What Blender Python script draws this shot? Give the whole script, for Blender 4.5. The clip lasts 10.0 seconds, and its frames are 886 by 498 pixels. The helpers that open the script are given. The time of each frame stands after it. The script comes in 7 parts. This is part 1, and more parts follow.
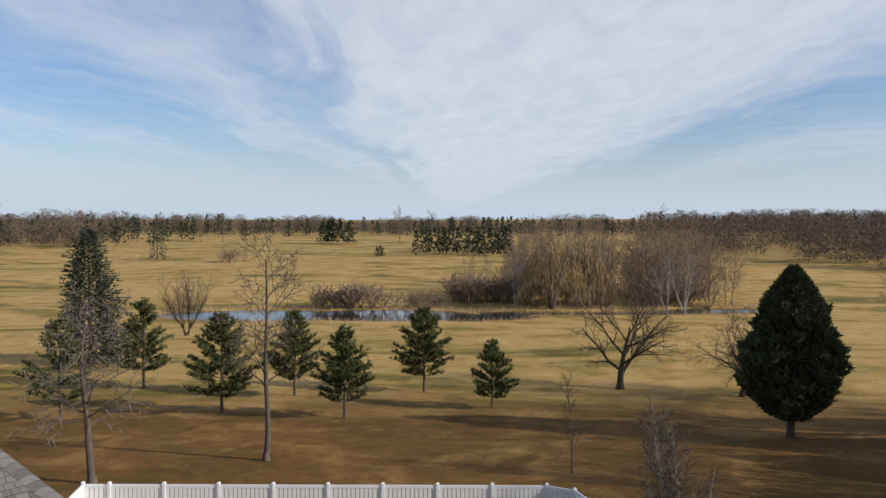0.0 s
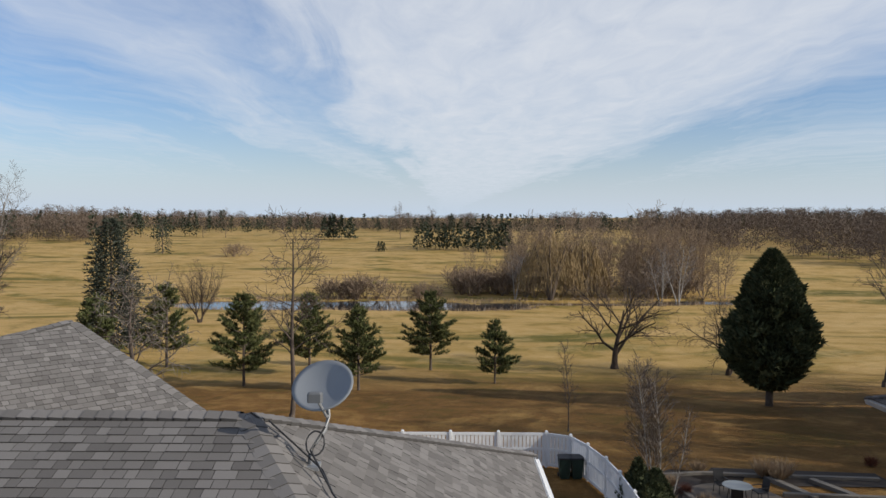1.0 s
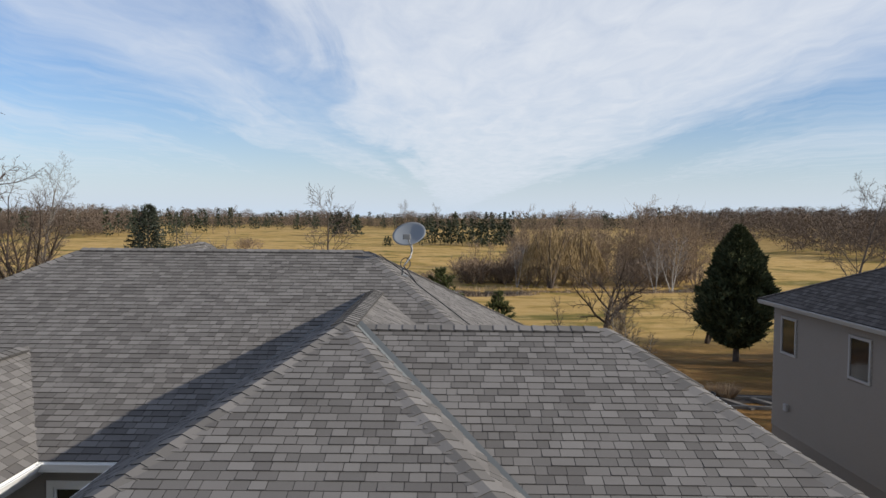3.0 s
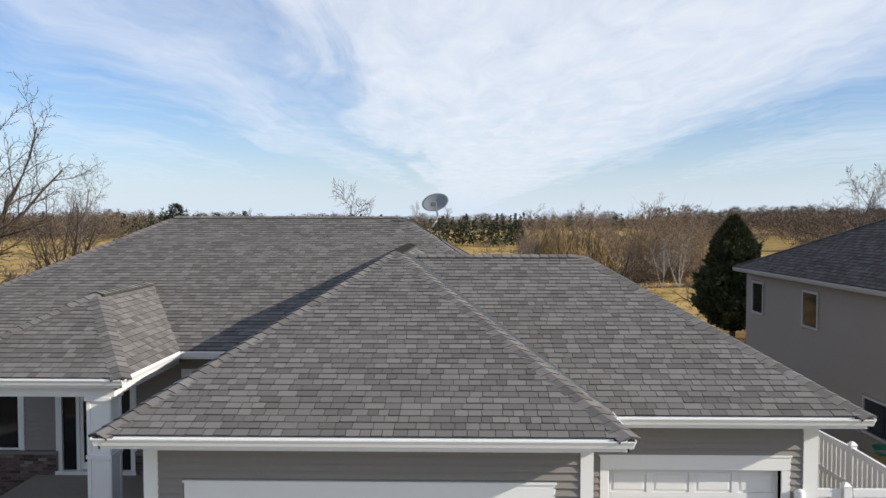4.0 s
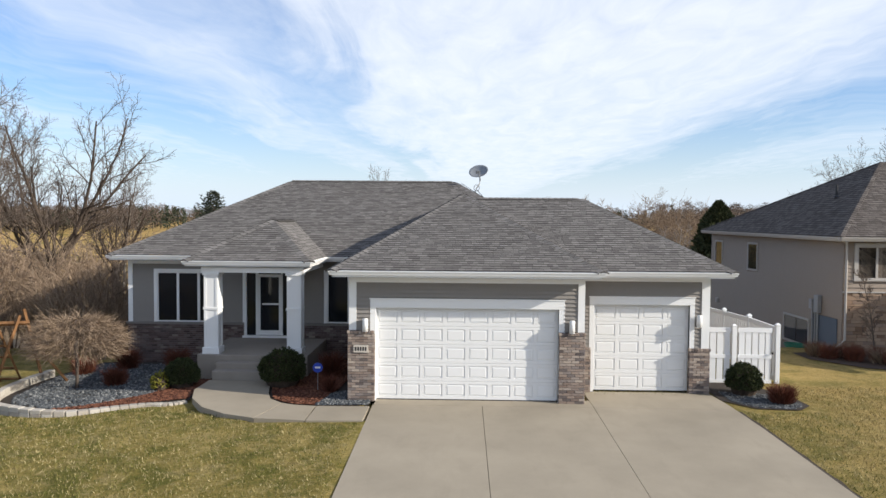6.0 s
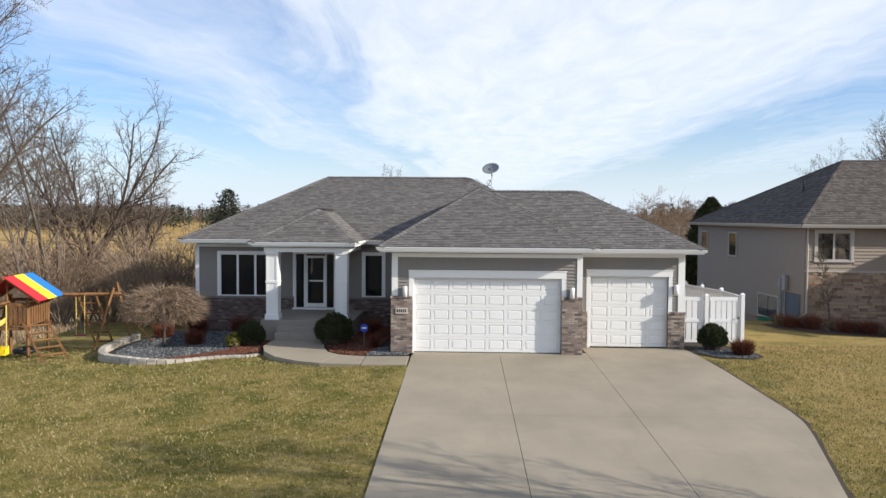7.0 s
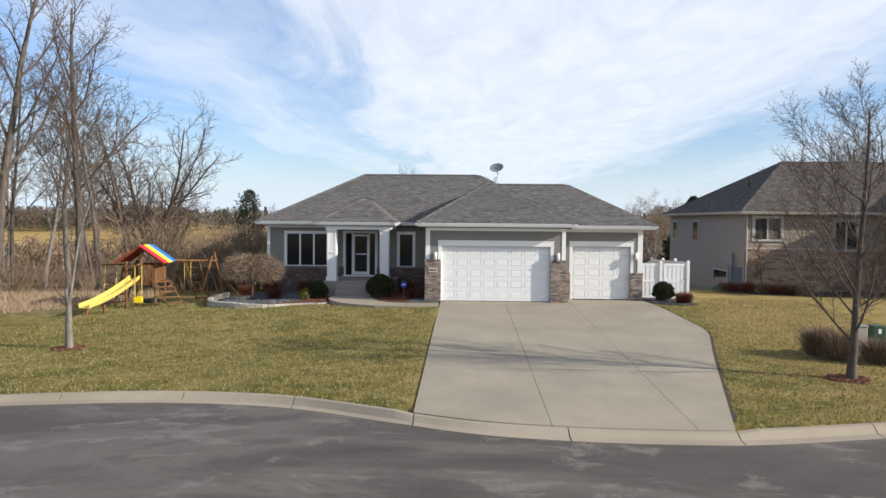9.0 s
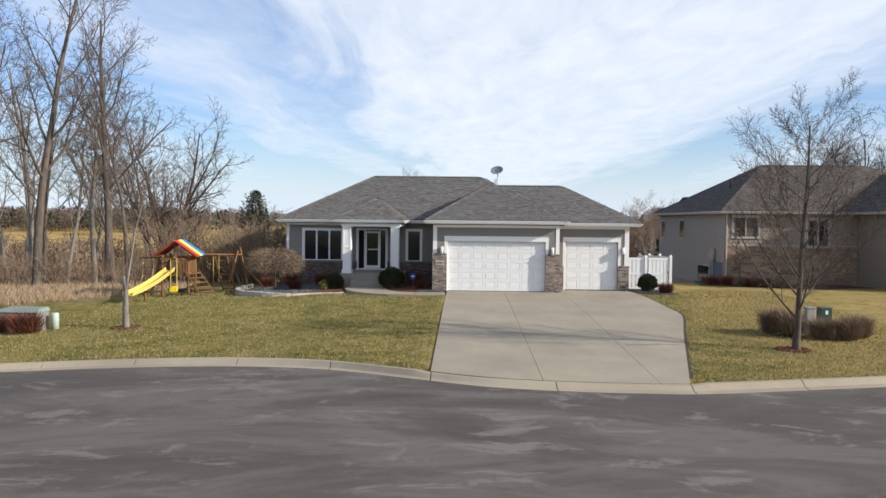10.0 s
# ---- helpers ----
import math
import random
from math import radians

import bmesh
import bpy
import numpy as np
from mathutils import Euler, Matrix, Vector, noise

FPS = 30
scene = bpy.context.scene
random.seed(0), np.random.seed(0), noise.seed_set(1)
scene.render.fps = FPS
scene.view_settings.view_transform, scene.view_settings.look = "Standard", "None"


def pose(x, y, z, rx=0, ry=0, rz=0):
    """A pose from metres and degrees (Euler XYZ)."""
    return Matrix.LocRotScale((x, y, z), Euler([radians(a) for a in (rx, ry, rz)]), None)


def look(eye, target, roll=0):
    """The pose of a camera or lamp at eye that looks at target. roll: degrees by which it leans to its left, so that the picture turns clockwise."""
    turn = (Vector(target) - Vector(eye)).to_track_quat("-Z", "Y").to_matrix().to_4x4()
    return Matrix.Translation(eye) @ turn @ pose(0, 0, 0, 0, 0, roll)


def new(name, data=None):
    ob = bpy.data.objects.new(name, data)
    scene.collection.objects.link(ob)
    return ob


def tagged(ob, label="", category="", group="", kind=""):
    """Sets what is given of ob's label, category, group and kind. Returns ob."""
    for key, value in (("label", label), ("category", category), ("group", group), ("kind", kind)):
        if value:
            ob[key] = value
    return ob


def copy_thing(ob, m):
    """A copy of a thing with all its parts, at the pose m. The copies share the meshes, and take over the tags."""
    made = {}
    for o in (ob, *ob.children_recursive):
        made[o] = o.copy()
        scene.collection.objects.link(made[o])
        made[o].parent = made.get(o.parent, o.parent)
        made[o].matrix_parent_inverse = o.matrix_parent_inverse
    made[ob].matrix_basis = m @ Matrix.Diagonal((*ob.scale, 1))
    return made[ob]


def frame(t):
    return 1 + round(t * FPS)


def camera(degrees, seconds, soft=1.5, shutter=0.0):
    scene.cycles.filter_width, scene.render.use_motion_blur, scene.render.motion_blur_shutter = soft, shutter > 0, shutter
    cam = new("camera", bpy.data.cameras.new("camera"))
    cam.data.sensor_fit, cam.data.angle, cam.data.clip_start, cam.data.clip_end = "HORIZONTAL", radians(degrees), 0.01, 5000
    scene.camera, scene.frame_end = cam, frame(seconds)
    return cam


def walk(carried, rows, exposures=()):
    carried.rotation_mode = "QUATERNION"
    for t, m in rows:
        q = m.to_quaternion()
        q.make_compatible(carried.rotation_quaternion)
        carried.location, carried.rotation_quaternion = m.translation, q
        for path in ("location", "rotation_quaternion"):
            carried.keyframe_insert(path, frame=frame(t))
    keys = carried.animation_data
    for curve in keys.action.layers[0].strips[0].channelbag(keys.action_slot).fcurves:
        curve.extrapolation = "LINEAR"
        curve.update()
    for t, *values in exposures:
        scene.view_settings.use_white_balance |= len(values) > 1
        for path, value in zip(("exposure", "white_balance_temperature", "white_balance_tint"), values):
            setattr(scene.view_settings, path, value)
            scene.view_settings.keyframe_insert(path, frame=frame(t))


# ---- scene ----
cam = camera(61.0, 10.0)
PATH = [
    (0, (5.366, 8.1, 10.115), (5.358, 10.098, 10.031), 0.1),
    (0.5, (5.008, 5.757, 9.645), (5.002, 7.755, 9.56), 0.2),
    (1, (4.658, 3.362, 9.182), (4.654, 5.36, 9.094), 0.3),
    (1.5, (4.5, 1.139, 8.65), (4.496, 3.137, 8.563), 0.4),
    (2, (4.353, -1.053, 8.187), (4.347, 0.945, 8.097), 0.6),
    (2.5, (4.178, -3.226, 7.795), (4.172, -1.228, 7.706), 0.6),
    (2.7, (4.09, -4.182, 7.657), (4.084, -2.184, 7.568), 0.6),
    (3.8, (3.901, -9.439, 6.529), (3.86, -7.441, 6.457), -0.1),
    (4, (3.788, -10.432, 6.386), (3.747, -8.434, 6.309), 0.0),
    (4.5, (3.467, -12.949, 5.887), (3.428, -10.951, 5.808), 0.2),
    (5, (3.149, -15.335, 5.52), (3.107, -13.337, 5.435), 0.3),
    (5.5, (2.785, -17.725, 5.206), (2.738, -15.727, 5.122), 0.3),
    (6.8, (1.83, -24.063, 4.524), (1.771, -22.066, 4.439), 0.6),
    (7, (1.725, -25.017, 4.469), (1.67, -23.02, 4.384), 0.4),
    (7.5, (1.504, -27.4, 4.246), (1.45, -25.403, 4.164), 0.5),
    (8, (1.394, -29.771, 4.02), (1.336, -27.773, 3.941), 0.4),
    (8.5, (1.252, -31.948, 3.789), (1.194, -29.95, 3.712), 0.5),
    (9, (1.113, -34.125, 3.558), (1.055, -32.127, 3.484), 0.5),
    (9.5, (1.002, -36.114, 3.451), (0.945, -34.116, 3.379), 0.6),
    (10, (0.878, -37.875, 3.379), (0.823, -35.877, 3.308), 0.6),
]
EXPOSURES = [(0.0, -0.40), (2.0, -0.38), (4.0, -0.1), (5.5, 0.08), (7.5, 0.10), (10.0, 0.04)]
walk(cam, [(t, look(eye, target, roll)) for t, eye, target, roll in PATH], EXPOSURES)

# ---- sky, cirrus and sun ----
TO_SUN = Vector((0.962 * math.cos(radians(24)), -0.272 * math.cos(radians(24)), math.sin(radians(24))))
world = bpy.data.worlds.new("sky")
scene.world = world
world.use_nodes = True
WN, WL = world.node_tree.nodes, world.node_tree.links
WN.clear()


def wnode(kind, **props):
    n = WN.new(kind)
    for k, v in props.items():
        if k == "op":
            n.operation = v
        elif k == "ins":
            for i, x in v.items():
                if isinstance(x, bpy.types.NodeSocket):
                    WL.new(x, n.inputs[i])
                else:
                    n.inputs[i].default_value = x
    return n


def wmath(op, a, b=0.0, c=None):
    ins = {0: a, 1: b}
    if c is not None:
        ins[2] = c
    return wnode("ShaderNodeMath", op=op, ins=ins).outputs[0]


sky = WN.new("ShaderNodeTexSky")
sky.sky_type = "NISHITA"
sky.sun_disc = False
sky.sun_elevation = radians(24)
sky.sun_rotation = radians(106)
sky.air_density, sky.dust_density, sky.ozone_density = 1.0, 0.6, 2.0
coord = WN.new("ShaderNodeTexCoord").outputs["Generated"]
sep = wnode("ShaderNodeSeparateXYZ", ins={0: coord})
dx, dy, dz = sep.outputs
up = wmath("MAXIMUM", dz, 0.012)
px_ = wmath("DIVIDE", dx, up)
py_ = wmath("DIVIDE", dy, up)
curl = wnode("ShaderNodeTexNoise", ins={"Vector": coord, "Scale": 5.0, "Detail": 3.0}).outputs[0]
across = wmath("MULTIPLY", wmath("ADD", px_, 0.3), wmath("MULTIPLY_ADD", curl, 0.6, 0.7))


def sheet(sx, sy, scale, detail, dist, seed):
    v = wnode("ShaderNodeCombineXYZ", ins={0: wmath("MULTIPLY", across, sx), 1: wmath("MULTIPLY", py_, sy), 2: seed})
    n = wnode("ShaderNodeTexNoise", ins={"Vector": v.outputs[0], "Scale": scale, "Detail": detail, "Distortion": dist, "Roughness": 0.6})
    return n.outputs[0]


wisps = sheet(1.0, 0.16, 1.1, 7.0, 0.9, 3.1)
fine = sheet(1.6, 0.5, 2.3, 8.0, 0.6, 8.3)
bend = wmath("ADD", across, wmath("MULTIPLY", wmath("SUBTRACT", wisps, 0.5), 2.2))
ramp = WN.new("ShaderNodeValToRGB")
WL.new(wmath("MULTIPLY_ADD", bend, 0.05, 0.5), ramp.inputs[0])
STOPS = [(0.0, 0.5), (0.2, 0.5), (0.25, 0.28), (0.31, 0.48), (0.35, 0.12), (0.39, 0.16), (0.41, 0.5), (0.432, 0.66), (0.447, 0.42), (0.462, 0.34), (0.478, 0.8), (0.50, 0.95), (0.60, 0.95), (0.635, 0.72), (0.675, 0.16), (0.715, 0.28), (0.77, 0.55), (0.9, 0.4), (1.0, 0.5)]
while len(ramp.color_ramp.elements) < len(STOPS):
    ramp.color_ramp.elements.new(0.5)
for e, (pos, val) in zip(ramp.color_ramp.elements, STOPS):
    e.position, e.color = pos, (val, val, val, 1)
cover = wmath("ADD", wmath("MULTIPLY", ramp.outputs[0], 0.85), wmath("MULTIPLY", wmath("SUBTRACT", fine, 0.5), 0.6))
haze = wmath("MULTIPLY", wmath("POWER", wmath("SUBTRACT", 1.0, wmath("MINIMUM", wmath("MAXIMUM", dz, 0.0), 1.0)), 15.0), 0.85)
thin = wnode("ShaderNodeMapRange", ins={0: dz, 1: 0.3, 2: 0.85, 3: 1.0, 4: 0.35}).outputs[0]  # the sheet is thinner seen from straight below
cover = wmath("MULTIPLY", cover, thin)
cover = wnode("ShaderNodeClamp", ins={0: wmath("MAXIMUM", cover, haze), 1: 0.0, 2: 0.95}).outputs[0]
base = wnode("ShaderNodeMixRGB", ins={0: 1.0, 1: sky.outputs[0], 2: (0.105, 0.127, 0.162, 1)})
base.blend_type = "MULTIPLY"
mix = wnode("ShaderNodeMixRGB", ins={0: cover, 1: base.outputs[0], 2: (0.91, 0.96, 1.04, 1)})
veil = wmath("MULTIPLY", wmath("POWER", wmath("SUBTRACT", 1.0, wmath("MINIMUM", wmath("MAXIMUM", dz, 0.0), 1.0)), 26.0), 0.9)
mix = wnode("ShaderNodeMixRGB", ins={0: veil, 1: mix.outputs[0], 2: (0.69, 0.83, 1.0, 1)})
bg = wnode("ShaderNodeBackground", ins={0: mix.outputs[0], 1: 1.0})
WL.new(bg.outputs[0], wnode("ShaderNodeOutputWorld").inputs[0])

sun = new("sun", bpy.data.lights.new("sun", "SUN"))
sun.data.energy, sun.data.angle, sun.data.color = 6.0, radians(0.55), (1.0, 0.93, 0.82)
sun.matrix_world = look((60, -40, 60), Vector((60, -40, 60)) - TO_SUN)

# ---- materials ----


def material(name, build, rough=0.8, metal=0.0, spec=0.4):
    m = bpy.data.materials.new(name)
    m.use_nodes = True
    nt = m.node_tree
    b = nt.nodes["Principled BSDF"]
    b.inputs["Roughness"].default_value = rough
    b.inputs["Metallic"].default_value = metal
    b.inputs["Specular IOR Level"].default_value = spec
    build(Nodes(nt), b)
    return m


class Nodes:
    """Short hands for building a node tree."""

    def __init__(self, nt):
        self.nt = nt
        self.pos = nt.nodes.new("ShaderNodeTexCoord").outputs["Object"]

    def put(self, kind, ins=None, **props):
        n = self.nt.nodes.new(kind)
        if "op" in props:
            n.operation = props["op"]
        if "blend" in props:
            n.blend_type = props["blend"]
        for i, x in (ins or {}).items():
            if isinstance(x, bpy.types.NodeSocket):
                self.nt.links.new(x, n.inputs[i])
            else:
                n.inputs[i].default_value = x
        return n

    def world(self):
        return self.put("ShaderNodeNewGeometry").outputs["Position"]

    def scaled(self, v, s):
        return self.put("ShaderNodeVectorMath", {0: v, 1: s}, op="MULTIPLY").outputs[0]

    def noise(self, scale, detail=4.0, v=None, rough=0.55, dist=0.0):
        return self.put("ShaderNodeTexNoise", {"Vector": v or self.pos, "Scale": scale, "Detail": detail, "Roughness": rough, "Distortion": dist}).outputs[0]

    def math(self, op, a, b=0.0, c=0.0):
        return self.put("ShaderNodeMath", {0: a, 1: b, 2: c}, op=op).outputs[0]

    def ramp(self, fac, stops):
        n = self.put("ShaderNodeValToRGB", {0: fac})
        r = n.color_ramp
        while len(r.elements) < len(stops):
            r.elements.new(0.5)
        for e, (p, c) in zip(r.elements, stops):
            e.position, e.color = p, (*c, 1)
        return n.outputs[0]

    def mix(self, fac, a, b, blend="MIX"):
        a = (*a, 1) if isinstance(a, tuple) else a
        b = (*b, 1) if isinstance(b, tuple) else b
        return self.put("ShaderNodeMixRGB", {0: fac, 1: a, 2: b}, blend=blend).outputs[0]

    def step(self, x, lo, hi):
        return self.put("ShaderNodeMapRange", {0: x, 1: lo, 2: hi, 3: 0.0, 4: 1.0}).outputs[0]

    def bump(self, b, height, strength=0.3, distance=0.01):
        n = self.put("ShaderNodeBump", {"Height": height, "Strength": strength, "Distance": distance})
        self.nt.links.new(n.outputs[0], b.inputs["Normal"])

    def colour(self, b, c):
        self.nt.links.new(c, b.inputs["Base Color"])

    def rough(self, b, c):
        self.nt.links.new(c, b.inputs["Roughness"])

    def vary(self):
        """A random value for each object."""
        return self.put("ShaderNodeObjectInfo").outputs["Random"]

    def island(self):
        return self.put("ShaderNodeNewGeometry").outputs["Random Per Island"]


def plain(name, colour, rough=0.6, metal=0.0, grain=40.0, amount=0.12, bump=0.1, spec=0.4, dirt=0.1):
    """Paint, plastic or metal with a little mottling and dirt."""

    def build(n, b):
        a = n.noise(grain, 5)
        d = n.noise(1.3, 6, v=n.world())
        c = n.mix(n.math("MULTIPLY", a, amount), colour, tuple(x * 0.7 for x in colour))
        c = n.mix(n.math("MULTIPLY", n.step(d, 0.5, 0.8), dirt), c, tuple(x * 0.55 for x in colour))
        n.colour(b, c)
        n.rough(b, n.math("MULTIPLY_ADD", a, 0.2, rough - 0.1))
        if bump:
            n.bump(b, a, bump, 0.004)

    return material(name, build, rough, metal, spec)


def picked(name, stops, source, rough=0.85, grain=60.0, bump=0.4, dist=0.006):
    """Pieces whose colour is drawn from a range, one draw for each piece."""

    def build(n, b):
        r = n.vary() if source == "object" else n.island()
        c = n.ramp(r, stops)
        g = n.noise(grain, 6, v=n.world(), rough=0.7)
        s = n.noise(0.7, 5, v=n.world())
        c = n.mix(n.math("MULTIPLY", n.step(g, 0.35, 0.75), 0.45), c, n.mix(1.0, c, (0.55, 0.55, 0.55), "MULTIPLY"))
        c = n.mix(n.math("MULTIPLY", n.step(s, 0.45, 0.75), 0.22), c, n.mix(1.0, c, (0.72, 0.70, 0.66), "MULTIPLY"))
        n.colour(b, c)
        n.bump(b, g, bump, dist)

    return material(name, build, rough, 0.0, 0.25)


SHINGLE = [(0.0, (0.118, 0.109, 0.103)), (0.25, (0.148, 0.138, 0.130)), (0.5, (0.172, 0.160, 0.151)), (0.8, (0.206, 0.193, 0.182)), (1.0, (0.130, 0.121, 0.114))]
M_SHINGLE_ONE = picked("roof_shingle", SHINGLE, "object", 0.95, 180.0, 0.5, 0.004)
M_SHINGLE = picked("roof_shingle_field", SHINGLE, "island", 0.95, 180.0, 0.5, 0.004)
M_UNDER = plain("roof_felt", (0.05, 0.048, 0.046), 0.95)
# edge colour that stands in for the shadow line under each shingle course
M_EDGE_SHADE = plain("shingle_edge_shade", (0.055, 0.051, 0.048), 0.95)
M_CAP = picked("ridge_cap", [(0.0, (0.125, 0.117, 0.110)), (0.5, (0.165, 0.154, 0.145)), (1.0, (0.215, 0.201, 0.190))], "island", 0.95, 180.0, 0.5, 0.004)
BRICK = [(0.0, (0.17, 0.125, 0.105)), (0.2, (0.32, 0.25, 0.205)), (0.4, (0.24, 0.19, 0.165)), (0.6, (0.43, 0.36, 0.30)), (0.8, (0.23, 0.195, 0.18)), (1.0, (0.11, 0.09, 0.085))]
M_BRICK = picked("brick_face", BRICK, "object", 0.9, 70.0, 0.5, 0.005)
M_BRICK_FIELD = picked("brick_field", BRICK, "island", 0.9, 70.0, 0.5, 0.005)
# same bricks as the piers, with the shade under the eaves in their colour
M_BRICK_SHADED = picked("shaded_brick_field", [(0.0, (0.075, 0.052, 0.05)), (0.3, (0.13, 0.093, 0.085)), (0.6, (0.18, 0.135, 0.122)), (0.8, (0.10, 0.076, 0.073)), (1.0, (0.27, 0.225, 0.2))], "island", 0.9, 70.0, 0.5, 0.005)
M_MORTAR = plain("mortar", (0.22, 0.2, 0.185), 0.95, bump=0.4, grain=120)
M_SIDING = plain("warm_grey_vinyl_siding", (0.245, 0.224, 0.202), 0.55, grain=14, amount=0.25, bump=0.08)
M_SIDING_N = plain("beige_grey_siding", (0.268, 0.214, 0.168), 0.6, grain=14, amount=0.25, bump=0.08)
M_WHITE = plain("white_paint", (0.80, 0.80, 0.79), 0.45, grain=22, amount=0.12, bump=0.05, dirt=0.06)
M_VINYL = plain("white_vinyl", (0.80, 0.81, 0.82), 0.4, grain=22, amount=0.1, bump=0.03, dirt=0.06)
M_METAL = plain("galvanised_metal", (0.3, 0.305, 0.31), 0.5, 0.4, grain=60)
M_VALLEY = plain("valley_flashing", (0.14, 0.15, 0.15), 0.75, 0.0, grain=30)
M_DARK = plain("dark_interior", (0.018, 0.018, 0.02), 0.9)
M_BLACK = plain("black_plastic", (0.02, 0.02, 0.022), 0.5)
M_STEEL = plain("dish_paint", (0.25, 0.265, 0.28), 0.45, 0.2, grain=50)
M_TRIM_N = plain("taupe_trim", (0.42, 0.39, 0.36), 0.5)


def _glass(n, b):
    b.inputs["Base Color"].default_value = (0.012, 0.014, 0.017, 1)
    b.inputs["Roughness"].default_value = 0.06
    g = n.noise(0.8, 2)
    n.bump(b, g, 0.03, 0.02)


M_GLASS = material("dark_window_glass", _glass, 0.06, 0.0, 0.4)


def _concrete(base):
    def build(n, b):
        w = n.world()
        a = n.noise(0.35, 6, v=w, rough=0.6)
        f = n.noise(38.0, 6, v=w, rough=0.7)
        s = n.noise(2.2, 5, v=n.scaled(w, (1.0, 0.35, 1.0)), rough=0.65, dist=0.5)
        dark = tuple(x * 0.72 for x in base)
        c = n.mix(n.step(a, 0.35, 0.7), base, dark)
        c = n.mix(n.math("MULTIPLY", n.step(s, 0.52, 0.78), 0.35), c, tuple(x * 0.6 for x in base))
        c = n.mix(n.math("MULTIPLY", f, 0.25), c, tuple(min(1, x * 1.25) for x in base))
        n.colour(b, c)
        n.bump(b, f, 0.35, 0.004)

    return build


M_CONCRETE = material("driveway_concrete", _concrete((0.338, 0.292, 0.222)), 0.9, 0, 0.25)
M_KERB = material("kerb_concrete", _concrete((0.36, 0.305, 0.228)), 0.92, 0, 0.25)
M_STEP = material("porch_concrete", _concrete((0.31, 0.275, 0.235)), 0.9, 0, 0.25)


def _asphalt(n, b):
    w = n.world()
    big = n.noise(0.22, 7, v=n.scaled(w, (0.6, 1.4, 1)), rough=0.68, dist=1.0)
    mid = n.noise(0.7, 9, v=n.scaled(w, (0.75, 1.3, 1)), rough=0.72, dist=0.6)
    f = n.noise(55.0, 5, v=w, rough=0.75)
    c = n.ramp(big, [(0.3, (0.062, 0.053, 0.047)), (0.47, (0.092, 0.079, 0.07)), (0.58, (0.135, 0.118, 0.104)), (0.7, (0.08, 0.069, 0.061))])
    c = n.mix(n.math("MULTIPLY", n.step(mid, 0.55, 0.62), 0.8), c, (0.185, 0.165, 0.148))
    c = n.mix(n.math("MULTIPLY", n.step(f, 0.55, 0.7), 0.4), c, (0.18, 0.16, 0.14))
    n.colour(b, c)
    n.bump(b, f, 0.5, 0.006)


M_ASPHALT = material("weathered_asphalt", _asphalt, 0.92, 0, 0.25)


